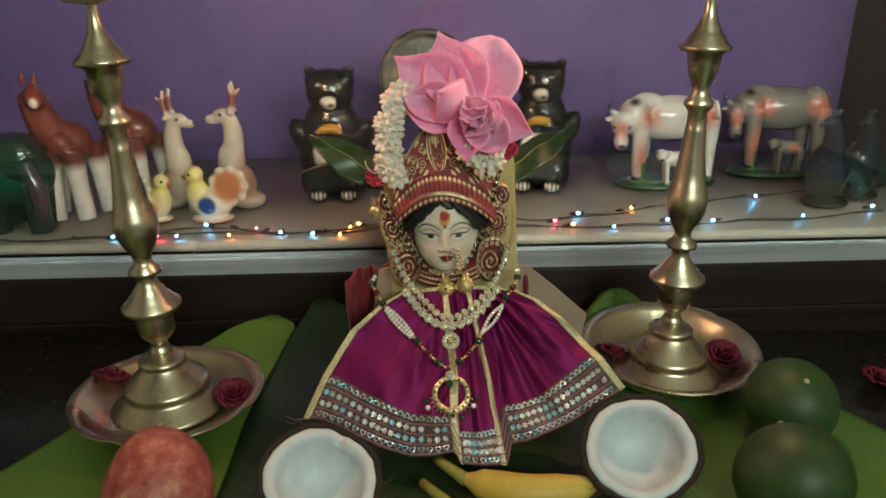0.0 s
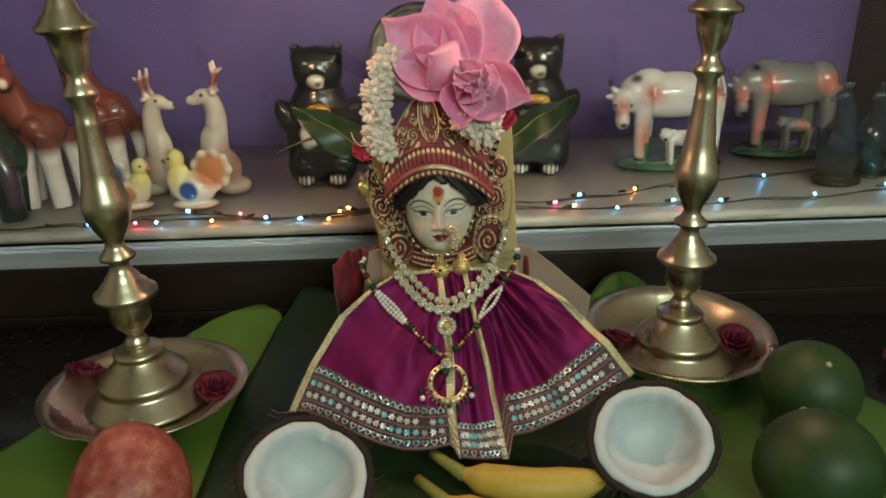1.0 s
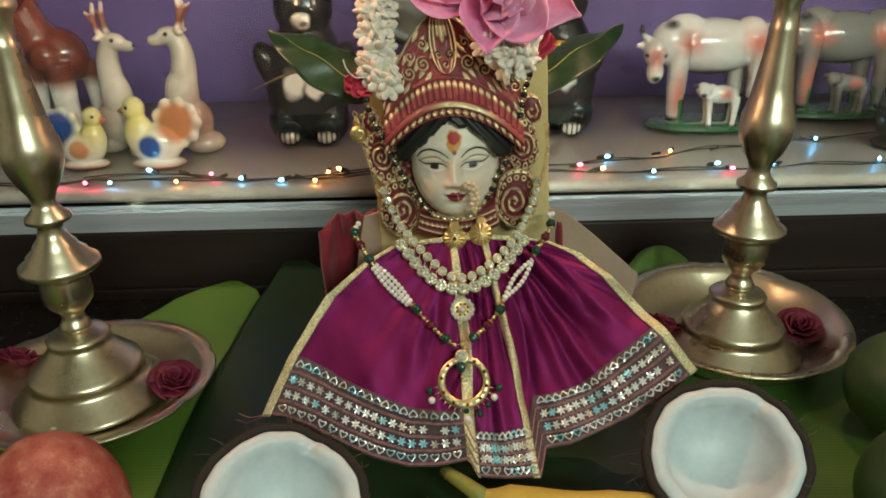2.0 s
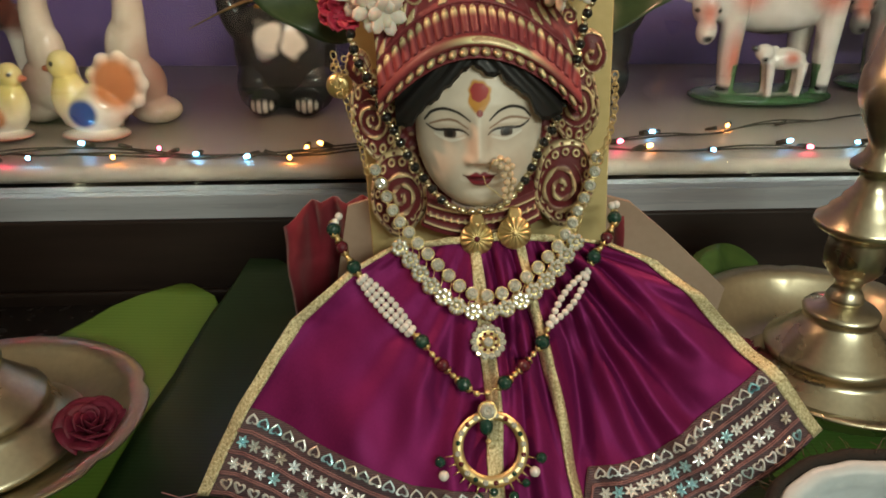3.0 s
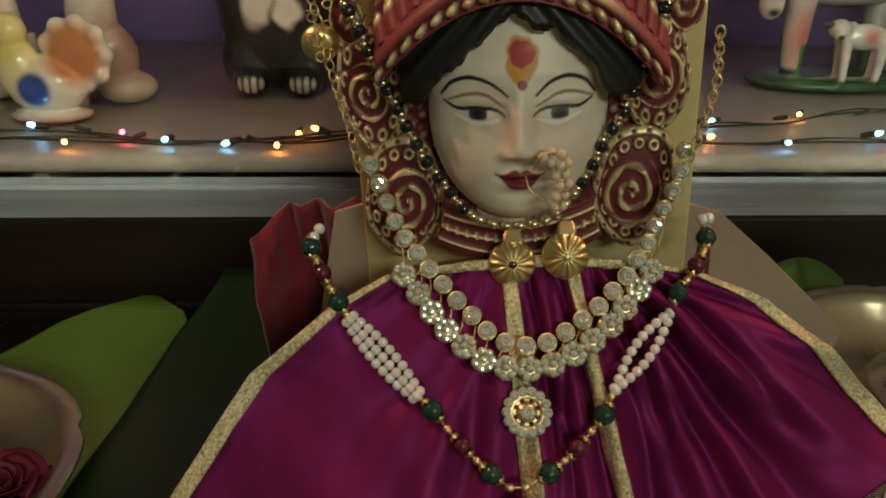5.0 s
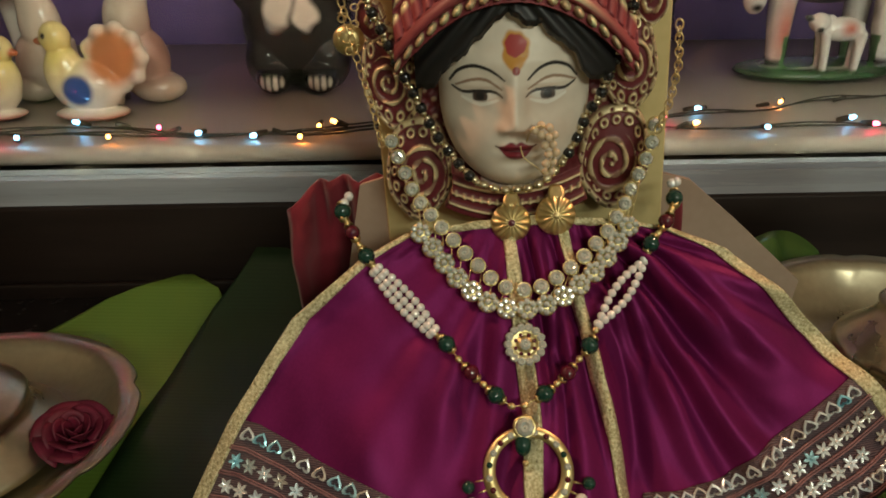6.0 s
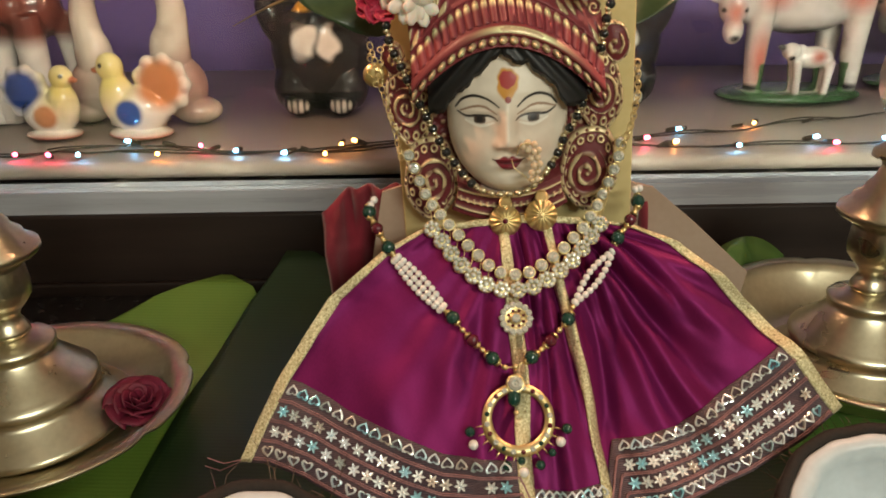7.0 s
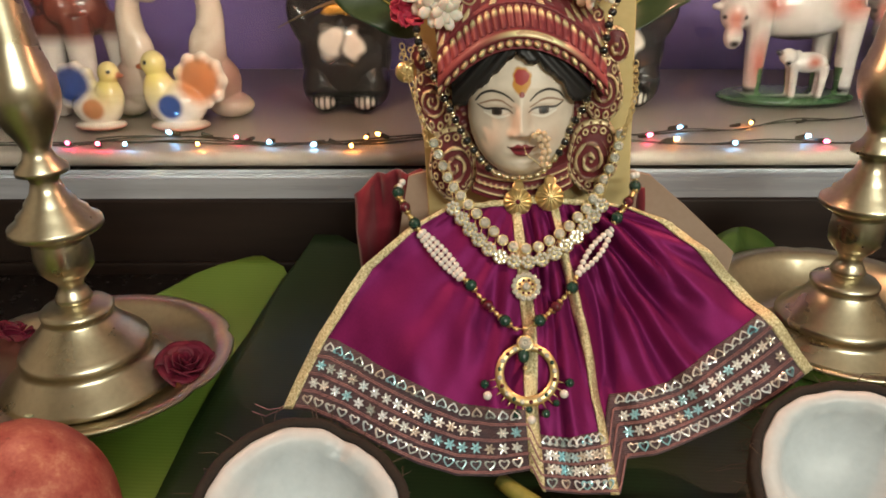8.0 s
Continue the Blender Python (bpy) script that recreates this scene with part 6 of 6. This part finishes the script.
def cow(m, label, tint):
    bm = bmesh.new()
    ball((0.010, 0.004, 0.120), (0.072, 0.034, 0.040), bm, 28, 18)
    ball((-0.034, 0.002, 0.140), (0.034, 0.022, 0.026), bm, 18, 12)
    ball((0.062, 0.004, 0.128), (0.028, 0.032, 0.034), bm, 18, 12)
    ball((-0.056, -0.006, 0.126), (0.030, 0.026, 0.032), bm, 18, 12)
    ball((-0.080, -0.018, 0.115), (0.0185, 0.017, 0.022), bm, 16, 12)
    ball((-0.083, -0.030, 0.090), (0.0125, 0.0125, 0.017), bm, 16, 12)
    for s, x in ((-1, -0.100), (1, -0.062)):
        tube(spline([(-0.080 + s * 0.010, -0.016, 0.132), (x, -0.016, 0.139), (x + s * 0.003, -0.014, 0.153)], 5), lambda t: 0.0058 * (1.1 - 0.6 * t), 8, bm)
        ball((-0.080 + s * 0.021, -0.014, 0.124), (0.009, 0.005, 0.005), bm, 10, 8)
    for x, y in ((-0.046, -0.017), (-0.030, 0.02), (0.058, 0.02), (0.074, -0.015)):
        tube([(x, y, 0.125), (x, y, 0.06), (x + 0.002, y - 0.001, 0.010)], lambda t: 0.017 - 0.007 * t, 12, bm)
    tube(spline([(0.088, 0.01, 0.150), (0.096, 0.008, 0.12), (0.092, 0.0, 0.075)], 5), 0.0045, 8, bm)
    ball((0.008, -0.002, 0.008), (0.092, 0.046, 0.0115), bm, 32, 12)
    ball((0.016, -0.034, 0.058), (0.026, 0.012, 0.0135), bm, 18, 12)
    ball((-0.012, -0.038, 0.066), (0.0115, 0.011, 0.0105), bm, 14, 10)
    ball((-0.016, -0.047, 0.061), (0.0065, 0.006, 0.0055), bm, 12, 8)
    for side in (-1, 1):
        ball((-0.012 + side * 0.0125, -0.038, 0.071), (0.006, 0.003, 0.0035), bm, 10, 8)
    for x in (-0.004, 0.036):
        for y in (-0.042, -0.028):
            tube([(x, y, 0.056), (x - 0.003 * np.sign(x), y - 0.001, 0.012)], lambda t: 0.0062 - 0.002 * t, 10, bm)

    def colour(co):
        c = flat_paint(co, tint)
        red = (0.40, 0.12, 0.085)
        for place, size in (((-0.034, -0.030, 0.128), (0.017, 0.02, 0.015)), ((0.066, -0.026, 0.128), (0.020, 0.02, 0.015)), ((-0.083, -0.040, 0.110), (0.011, 0.016, 0.013)), ((0.020, -0.046, 0.060), (0.008, 0.010, 0.007)), ((-0.044, -0.03, 0.055), (0.010, 0.012, 0.03))):
            c = dab(c, co, place, size, red, 0.7)
        dark = (0.02, 0.018, 0.02)
        for place, size in (((-0.104, -0.015, 0.148), (0.011, 0.009, 0.010)), ((-0.060, -0.015, 0.148), (0.010, 0.009, 0.010)), ((-0.083, -0.043, 0.080), (0.0095, 0.006, 0.0055)), ((-0.096, -0.030, 0.112), (0.003, 0.008, 0.003)), ((-0.070, -0.034, 0.112), (0.003, 0.008, 0.003)),
                            ((-0.025, -0.040, 0.071), (0.005, 0.005, 0.004)), ((-0.016, -0.052, 0.060), (0.004, 0.004, 0.003)), ((0.020, -0.010, 0.075), (0.045, 0.015, 0.016))):
            c = dab(c, co, place, size, dark, 0.35)
        for x, y in ((-0.046, -0.017), (0.074, -0.015)):
            c = dab(c, co, (x, y - 0.002, 0.020), (0.014, 0.013, 0.006), dark, 0.3)
        low = np.clip((0.0185 - co[:, 2]) / 0.004, 0, 1)[:, None]
        green = np.array((0.030, 0.075, 0.030)) * (1 + 0.5 * noise_field(co, 90))[:, None]
        c[:, :3] = c[:, :3] * (1 - low) + green * low
        under = ((np.abs(co[:, 0] - 0.012) < 0.055) & (co[:, 1] > -0.03) & (co[:, 1] < 0.03) & (co[:, 2] < 0.05) & (co[:, 2] > 0.01))
        c[under, :3] = np.array((0.05, 0.11, 0.04))
        return c

    return sculpt("cow_figurine", bm, 0.0019, colour, m, label, "figurine", "pair of cows")


def deer(m, label, hand):
    bm = bmesh.new()
    h = hand
    ball((-0.004 * h, 0, 0.040), (0.030, 0.021, 0.032), bm, 20, 14)
    ball((0, -0.002, 0.075), (0.021, 0.017, 0.032), bm, 18, 12)
    tube(spline([(-0.003 * h, 0, 0.085), (-0.006 * h, 0, 0.118), (-0.001 * h, 0, 0.142)], 5), lambda t: 0.0175 - 0.006 * t, 14, bm)
    ball((0.006 * h, 0, 0.144), (0.016, 0.011, 0.0115), bm, 16, 12)
    ball((0.021 * h, 0, 0.139), (0.013, 0.0075, 0.0075), bm, 14, 10)
    for y in (-0.008, 0.008):
        tube(spline([(-0.004 * h, y, 0.150), (-0.010 * h, y * 1.3, 0.168), (-0.008 * h, y * 1.3, 0.192)], 5), lambda t: 0.0046 * (1.15 - 0.55 * t), 8, bm)
        tube([(-0.009 * h, y * 1.3, 0.168), (-0.020 * h, y * 1.4, 0.181)], lambda t: 0.0042 * (1.1 - 0.5 * t), 8, bm)
        ball((-0.008 * h, y * 1.7, 0.149), (0.006, 0.006, 0.0035), bm, 10, 8)
        tube([(0.014 * h, y * 1.2, 0.06), (0.018 * h, y * 1.3, 0.03), (0.018 * h, y * 1.3, 0.0)], lambda t: 0.010 - 0.003 * t, 10, bm)
    ball((-0.02 * h, 0, 0.014), (0.026, 0.022, 0.015), bm, 16, 10)

    def colour(co):
        c = flat_paint(co, (0.46, 0.38, 0.31))
        c = dab(c, co, (-0.022 * h, 0, 0.045), (0.018, 0.03, 0.03), (0.24, 0.10, 0.075), 0.7)
        top = np.clip((co[:, 2] - 0.156) / 0.006, 0, 1)[:, None]
        tip = np.clip((co[:, 2] - 0.176) / 0.006, 0, 1)[:, None]
        c[:, :3] = c[:, :3] * (1 - top) + np.array((0.20, 0.07, 0.05)) * top
        c[:, :3] = c[:, :3] * (1 - tip) + np.array((0.5, 0.40, 0.34)) * tip
        for y in (-0.010, 0.010):
            c = dab(c, co, (0.009 * h, y, 0.147), (0.0028, 0.004, 0.0024), (0.012, 0.01, 0.01), 0.3)
        c = dab(c, co, (0.033 * h, 0, 0.140), (0.004, 0.005, 0.003), (0.03, 0.02, 0.02), 0.3)
        return c

    return sculpt("deer_figurine", bm, 0.0017, colour, m, label, "figurine", "pair of deer")


def duck(m, label, hand, tail, wing):
    h = hand
    bm = bmesh.new()
    ball((0, 0, 0.030), (0.033, 0.021, 0.024), bm, 20, 14)
    ball((0.018 * h, -0.002, 0.042), (0.018, 0.016, 0.026), bm, 18, 12)
    ball((0.021 * h, -0.002, 0.073), (0.0135, 0.0125, 0.0145), bm, 16, 12)
    ball((0.035 * h, -0.003, 0.070), (0.006, 0.0045, 0.0035), bm, 10, 8)
    ball((-0.027 * h, 0.004, 0.055), (0.028, 0.0105, 0.029), bm, 20, 14)
    for k in range(9):
        a = 2 * math.pi * k / 9
        ball((-0.027 * h + 0.0225 * math.cos(a), 0.003, 0.055 + 0.024 * math.sin(a)), (0.0085, 0.008, 0.0085), bm, 10, 8)
    ball((0.0, 0, 0.006), (0.034, 0.024, 0.0065), bm, 20, 8)

    def colour(co):
        c = flat_paint(co, (0.62, 0.55, 0.46))
        c = dab(c, co, (0.020 * h, 0, 0.062), (0.021, 0.03, 0.036), (0.55, 0.44, 0.13), 0.5)
        c = dab(c, co, (-0.028 * h, -0.006, 0.057), (0.0225, 0.020, 0.025), tail, 0.25)
        c = dab(c, co, (0.002 * h, -0.020, 0.030), (0.0135, 0.014, 0.0135), wing, 0.2)
        c = dab(c, co, (0.026 * h, -0.013, 0.076), (0.0026, 0.004, 0.0026), (0.03, 0.025, 0.02), 0.25)
        c = dab(c, co, (0.036 * h, -0.004, 0.070), (0.006, 0.006, 0.005), (0.35, 0.10, 0.04), 0.3)
        low = np.clip((0.010 - co[:, 2]) / 0.004, 0, 1)[:, None]
        c[:, :3] = c[:, :3] * (1 - low) + np.array((0.34, 0.13, 0.09)) * low
        return c

    return sculpt("duck_figurine", bm, 0.0015, colour, m, label, "figurine", "pair of ducks")


def horse(m, label):
    bm = bmesh.new()
    ball((0, 0, 0.110), (0.040, 0.030, 0.034), bm, 22, 14)
    tube(spline([(-0.012, -0.006, 0.12), (-0.022, -0.012, 0.155), (-0.028, -0.016, 0.188)], 6), lambda t: 0.027 - 0.010 * t, 16, bm)
    ball((-0.020, -0.026, 0.182), (0.014, 0.024, 0.014), bm, 16, 12, Euler((0.5, 0, 0.3)))
    for s in (-1, 1):
        ball((-0.028 + s * 0.008, -0.012, 0.204), (0.005, 0.004, 0.010), bm, 10, 8)
    ball((0.002, -0.026, 0.112), (0.018, 0.014, 0.018), bm, 16, 12)
    for x, y, dx in ((-0.016, -0.02, -0.004), (0.014, -0.022, 0.008), (0.034, 0.016, 0.012), (-0.02, 0.018, -0.004)):
        tube([(x, y, 0.105), (x + dx * 0.5, y - 0.002, 0.055), (x + dx, y - 0.004, 0.0)], lambda t: 0.0165 - 0.006 * t + 0.003 * max(0, t - 0.8) * 5, 12, bm)

    def colour(co):
        c = flat_paint(co, (0.11, 0.026, 0.018))
        c[:, :3] *= (1 + 0.35 * noise_field(co, 60))[:, None]
        low = np.clip((0.088 - co[:, 2]) / 0.014, 0, 1)[:, None]
        c[:, :3] = c[:, :3] * (1 - low) + np.array((0.52, 0.47, 0.43)) * low
        return dab(c, co, (-0.016, -0.048, 0.176), (0.006, 0.006, 0.008), (0.5, 0.45, 0.4), 0.4)

    return sculpt("horse_figurine", bm, 0.002, colour, m, label, "figurine", "brown horses")


def elephant(m, label):
    bm = bmesh.new()
    ball((0, 0.01, 0.080), (0.050, 0.042, 0.048), bm, 24, 16)
    ball((0.018, -0.018, 0.108), (0.030, 0.026, 0.032), bm, 20, 14)
    tube(spline([(0.030, -0.034, 0.105), (0.044, -0.044, 0.070), (0.046, -0.046, 0.036), (0.038, -0.044, 0.026)], 6), lambda t: 0.0135 - 0.006 * t, 12, bm)
    ball((-0.012, -0.030, 0.105), (0.020, 0.007, 0.026), bm, 16, 12, Euler((0, 0.2, 0.4)))
    for x, y in ((-0.028, -0.014), (0.028, -0.016), (-0.026, 0.03), (0.026, 0.03)):
        tube([(x, y, 0.07), (x, y, 0.0)], lambda t: 0.018 - 0.002 * t, 14, bm)
    ball((0, 0.01, 0.122), (0.032, 0.03, 0.016), bm, 18, 10)

    def colour(co):
        c = flat_paint(co, (0.008, 0.022, 0.016))
        c = dab(c, co, (0.0, -0.02, 0.085), (0.05, 0.05, 0.035), (0.006, 0.055, 0.030), 0.5)
        return dab(c, co, (0.044, -0.044, 0.060), (0.016, 0.02, 0.040), (0.060, 0.030, 0.045), 0.5)

    return sculpt("elephant_figurine", bm, 0.002, colour, m, label, "figurine")


def peacock(m, label):
    bm = bmesh.new()
    ball((0, 0, 0.050), (0.032, 0.028, 0.050), bm, 22, 14)
    tube(spline([(0, -0.006, 0.08), (-0.004, -0.012, 0.108), (-0.010, -0.014, 0.128)], 6), lambda t: 0.020 - 0.009 * t, 14, bm)
    ball((-0.012, -0.016, 0.132), (0.0135, 0.0105, 0.0105), bm, 14, 10)
    ball((-0.027, -0.018, 0.129), (0.007, 0.0035, 0.0035), bm, 10, 8)
    for k in (-1, 0, 1):
        tube([(-0.008 + 0.003 * k, -0.014, 0.138), (-0.006 + 0.006 * k, -0.012, 0.152)], lambda t: 0.0018 + 0.0012 * t, 6, bm)
    tube(spline([(0.012, 0.01, 0.07), (0.040, 0.016, 0.052), (0.066, 0.020, 0.018)], 6), lambda t: 0.024 - 0.006 * t, 14, bm)
    ball((0.004, 0, 0.006), (0.036, 0.030, 0.007), bm, 18, 8)

    def colour(co):
        c = flat_paint(co, (0.004, 0.009, 0.020))
        low = np.clip((0.058 - co[:, 2]) / 0.02, 0, 1)[:, None]
        c[:, :3] = c[:, :3] * (1 - low) + np.array((0.022, 0.020, 0.009)) * low
        return dab(c, co, (0.05, 0, 0.04), (0.02, 0.04, 0.03), (0.012, 0.035, 0.03), 0.6)

    return sculpt("peacock_figurine", bm, 0.0018, colour, m, label, "figurine", "dark peacocks")


bear(pose(-0.177, 1.212, SHELF, 0, 0, 4) @ Matrix.Diagonal((1.10, 1.05, 1.0, 1)), "glazed black bear figurine holding a yellow honeycomb")
bear(pose(0.151, 1.262, SHELF, 0, 0, -6) @ Matrix.Diagonal((1.10, 1.05, 1.02, 1)), "glazed black bear figurine half hidden by the idol")
cow(pose(0.355, 1.272, SHELF, 0, 0, 4) @ Matrix.Scale(0.94, 4), "glazed white cow with red spots nursing a calf", (0.50, 0.46, 0.43))
# same figure; its tint is darkened to stand for the shelf's dim end
cow(pose(0.562, 1.345, SHELF, 0, 0, 2) @ Matrix.Scale(0.95, 4), "glazed cow with red spots and a calf, toned down for shade", (0.135, 0.13, 0.125))
deer(pose(-0.400, 1.145, SHELF, 0, 0, -6) @ Matrix.Scale(0.95, 4), "pale ceramic deer figurine with pinkish antlers", 1)
deer(pose(-0.320, 1.145, SHELF, 0, 0, 8) @ Matrix.Scale(1.0, 4), "pale ceramic deer figurine facing another deer", -1)
duck(pose(-0.424, 1.082, SHELF, 0, 0, 0) @ Matrix.Scale(0.84, 4), "yellow and white ceramic duck with a blue tail", 1, (0.02, 0.045, 0.17), (0.40, 0.17, 0.07))
duck(pose(-0.338, 1.086, SHELF, 0, 0, 0) @ Matrix.Scale(0.97, 4), "yellow and white ceramic duck with an orange tail", -1, (0.44, 0.16, 0.06), (0.02, 0.05, 0.18))
horse(pose(-0.555, 1.115, SHELF, 0, 0, 10), "glazed brown horse figurine with white legs")
horse(pose(-0.478, 1.165, SHELF, 0, 0, -4) @ Matrix.Scale(1.06, 4), "glazed brown horse figurine behind the lamp")
elephant(pose(-0.600, 1.052, SHELF, 0, 0, 8), "dark green glazed elephant figurine near the glass")
peacock(pose(0.582, 1.175, SHELF, 0, 0, 0), "dark blue glazed peacock figurine on an olive base")
peacock(pose(0.650, 1.215, SHELF, 0, 0, 14) @ Matrix.Scale(0.95, 4), "dark blue peacock figurine in the corner's shade")

plaque = thing("round_plaque", pose(-0.030, 1.215, SHELF, 0, 0, 4), "dark mottled round plaque standing behind the idol", "plaque")
PLAQ = stuff("mottled_dark_lacquer", (0.008, 0.010, 0.008), (0.09, 0.075, 0.05), rough=0.3, scale=55, fine=200, coat=0.3, bump=0.0006, stops=[(0.5, (0.008, 0.009, 0.008)), (0.72, (0.03, 0.03, 0.022)), (0.85, (0.15, 0.12, 0.08))])
bm = lathe(smooth_profile([(0, 0.010), (0.03, 0.011), (0.056, 0.008), (0.064, 0.010), (0.070, 0.006), (0.070, -0.004), (0.064, -0.006), (0, -0.005)], 3), 56)
bmesh.ops.transform(bm, matrix=pose(0, 0, 0.190, 82, 0, 0), verts=bm.verts)
part("disc", bm, PLAQ, plaque)
part("stand", lathe(smooth_profile([(0, 0), (0.038, 0), (0.040, 0.006), (0.022, 0.014), (0.012, 0.04), (0.011, 0.09), (0.014, 0.126), (0, 0.128)], 4), 28), DARK_WOOD, plaque, "turned dark wooden stand")

# ---- string lights along the shelf's front
lights = thing("string_lights", pose(0, 0, 0), "string of small coloured bulbs on dark wire along the shelf", "string lights")


def wire_run(points, seed):
    r = random.Random(seed)
    pts = []
    for k, p in enumerate(along(spline([(x, y, SHELF + 0.0022) for x, y in points], 8), 90)):
        pts.append(p + Vector((0, r.uniform(-0.0012, 0.0012), 0.0012 + 0.0012 * math.sin(k * 0.6 + seed))))
    part("wire", tube(pts, 0.0009, 6), WIRE, lights, "dark green wire")
    twin = [p + Vector((0, 0.0018 * math.sin(i * 0.5), 0.0012 + 0.0016 * math.cos(i * 0.5))) for i, p in enumerate(pts)]
    part("wire", tube(twin, 0.0008, 6), WIRE, lights, "dark green wire")


wire_run([(-0.66, 0.992), (-0.51, 0.998), (-0.43, 1.012), (-0.39, 1.030), (-0.36, 1.022), (-0.28, 1.028), (-0.20, 1.030), (-0.13, 1.034), (-0.08, 1.056), (0.0, 1.06), (0.10, 1.058), (0.19, 1.062), (0.30, 1.068), (0.40, 1.085), (0.52, 1.100), (0.66, 1.140)], 1)
wire_run([(-0.40, 1.018), (-0.375, 1.042), (-0.34, 1.050), (-0.29, 1.040), (-0.23, 1.026), (-0.15, 1.040), (-0.08, 1.066), (0.02, 1.09), (0.15, 1.092), (0.24, 1.112), (0.31, 1.146), (0.42, 1.185), (0.52, 1.215), (0.64, 1.25)], 2)

M_HOLD = keep_mesh("bulb_holder", lathe([(0, -0.0075), (0.0016, -0.0075), (0.0021, -0.003), (0.0021, 0.001), (0.0016, 0.0015), (0, 0.0015)], 10), [WIRE])
GL = {}
for key, mt in (("b", BLUE_GLOW), ("p", PINK_GLOW), ("a", AMBER_GLOW)):
    GL[key] = keep_mesh("bulb", lathe(smooth_profile([(0, 0.001), (0.0015, 0.001), (0.0016, 0.0035), (0.0011, 0.0052), (0, 0.0058)], 3), 10), [mt])
BULBS = [("b", -0.455, 1.000), ("b", -0.367, 1.006), ("b", -0.336, 1.050), ("b", -0.178, 1.022), ("b", -0.226, 1.026), ("b", 0.242, 1.055), ("b", 0.322, 1.084), ("b", 0.528, 1.105), ("b", 0.490, 1.195), ("b", 0.196, 1.110), ("b", 0.392, 1.083), ("b", 0.645, 1.149),
         ("p", -0.393, 1.004), ("p", -0.425, 1.006), ("a", -0.296, 1.012), ("p", -0.265, 1.040), ("a", -0.143, 1.020), ("a", -0.118, 1.058), ("a", -0.132, 1.050), ("a", 0.182, 1.062), ("p", 0.335, 1.068), ("a", 0.285, 1.140), ("p", 0.158, 1.077)]
r2 = random.Random(8)
for key, x, y in BULBS:
    way = Euler((radians(80) + r2.uniform(-0.3, 0.2), 0, r2.uniform(-1.2, 1.2)))
    h = piece("bulb_holder", M_HOLD, lights, Matrix.LocRotScale((x, y + 0.004, SHELF + 0.0052), way, (1.25, 1.25, 1.25)))
    piece("bulb", GL[key], h, Matrix.Identity(4))
for x, y in ((-0.505, 0.999), (-0.245, 1.034), (-0.165, 1.032), (0.205, 1.112), (0.265, 1.125), (0.175, 1.060), (0.345, 1.150), (0.40, 1.088), (-0.30, 1.046), (0.47, 1.20)):
    piece("bulb_holder", M_HOLD, lights, Matrix.LocRotScale((x, y, SHELF + 0.007), Euler((radians(70), 0.3, r2.uniform(-2, 2))), (0.9, 0.9, 1.3)))
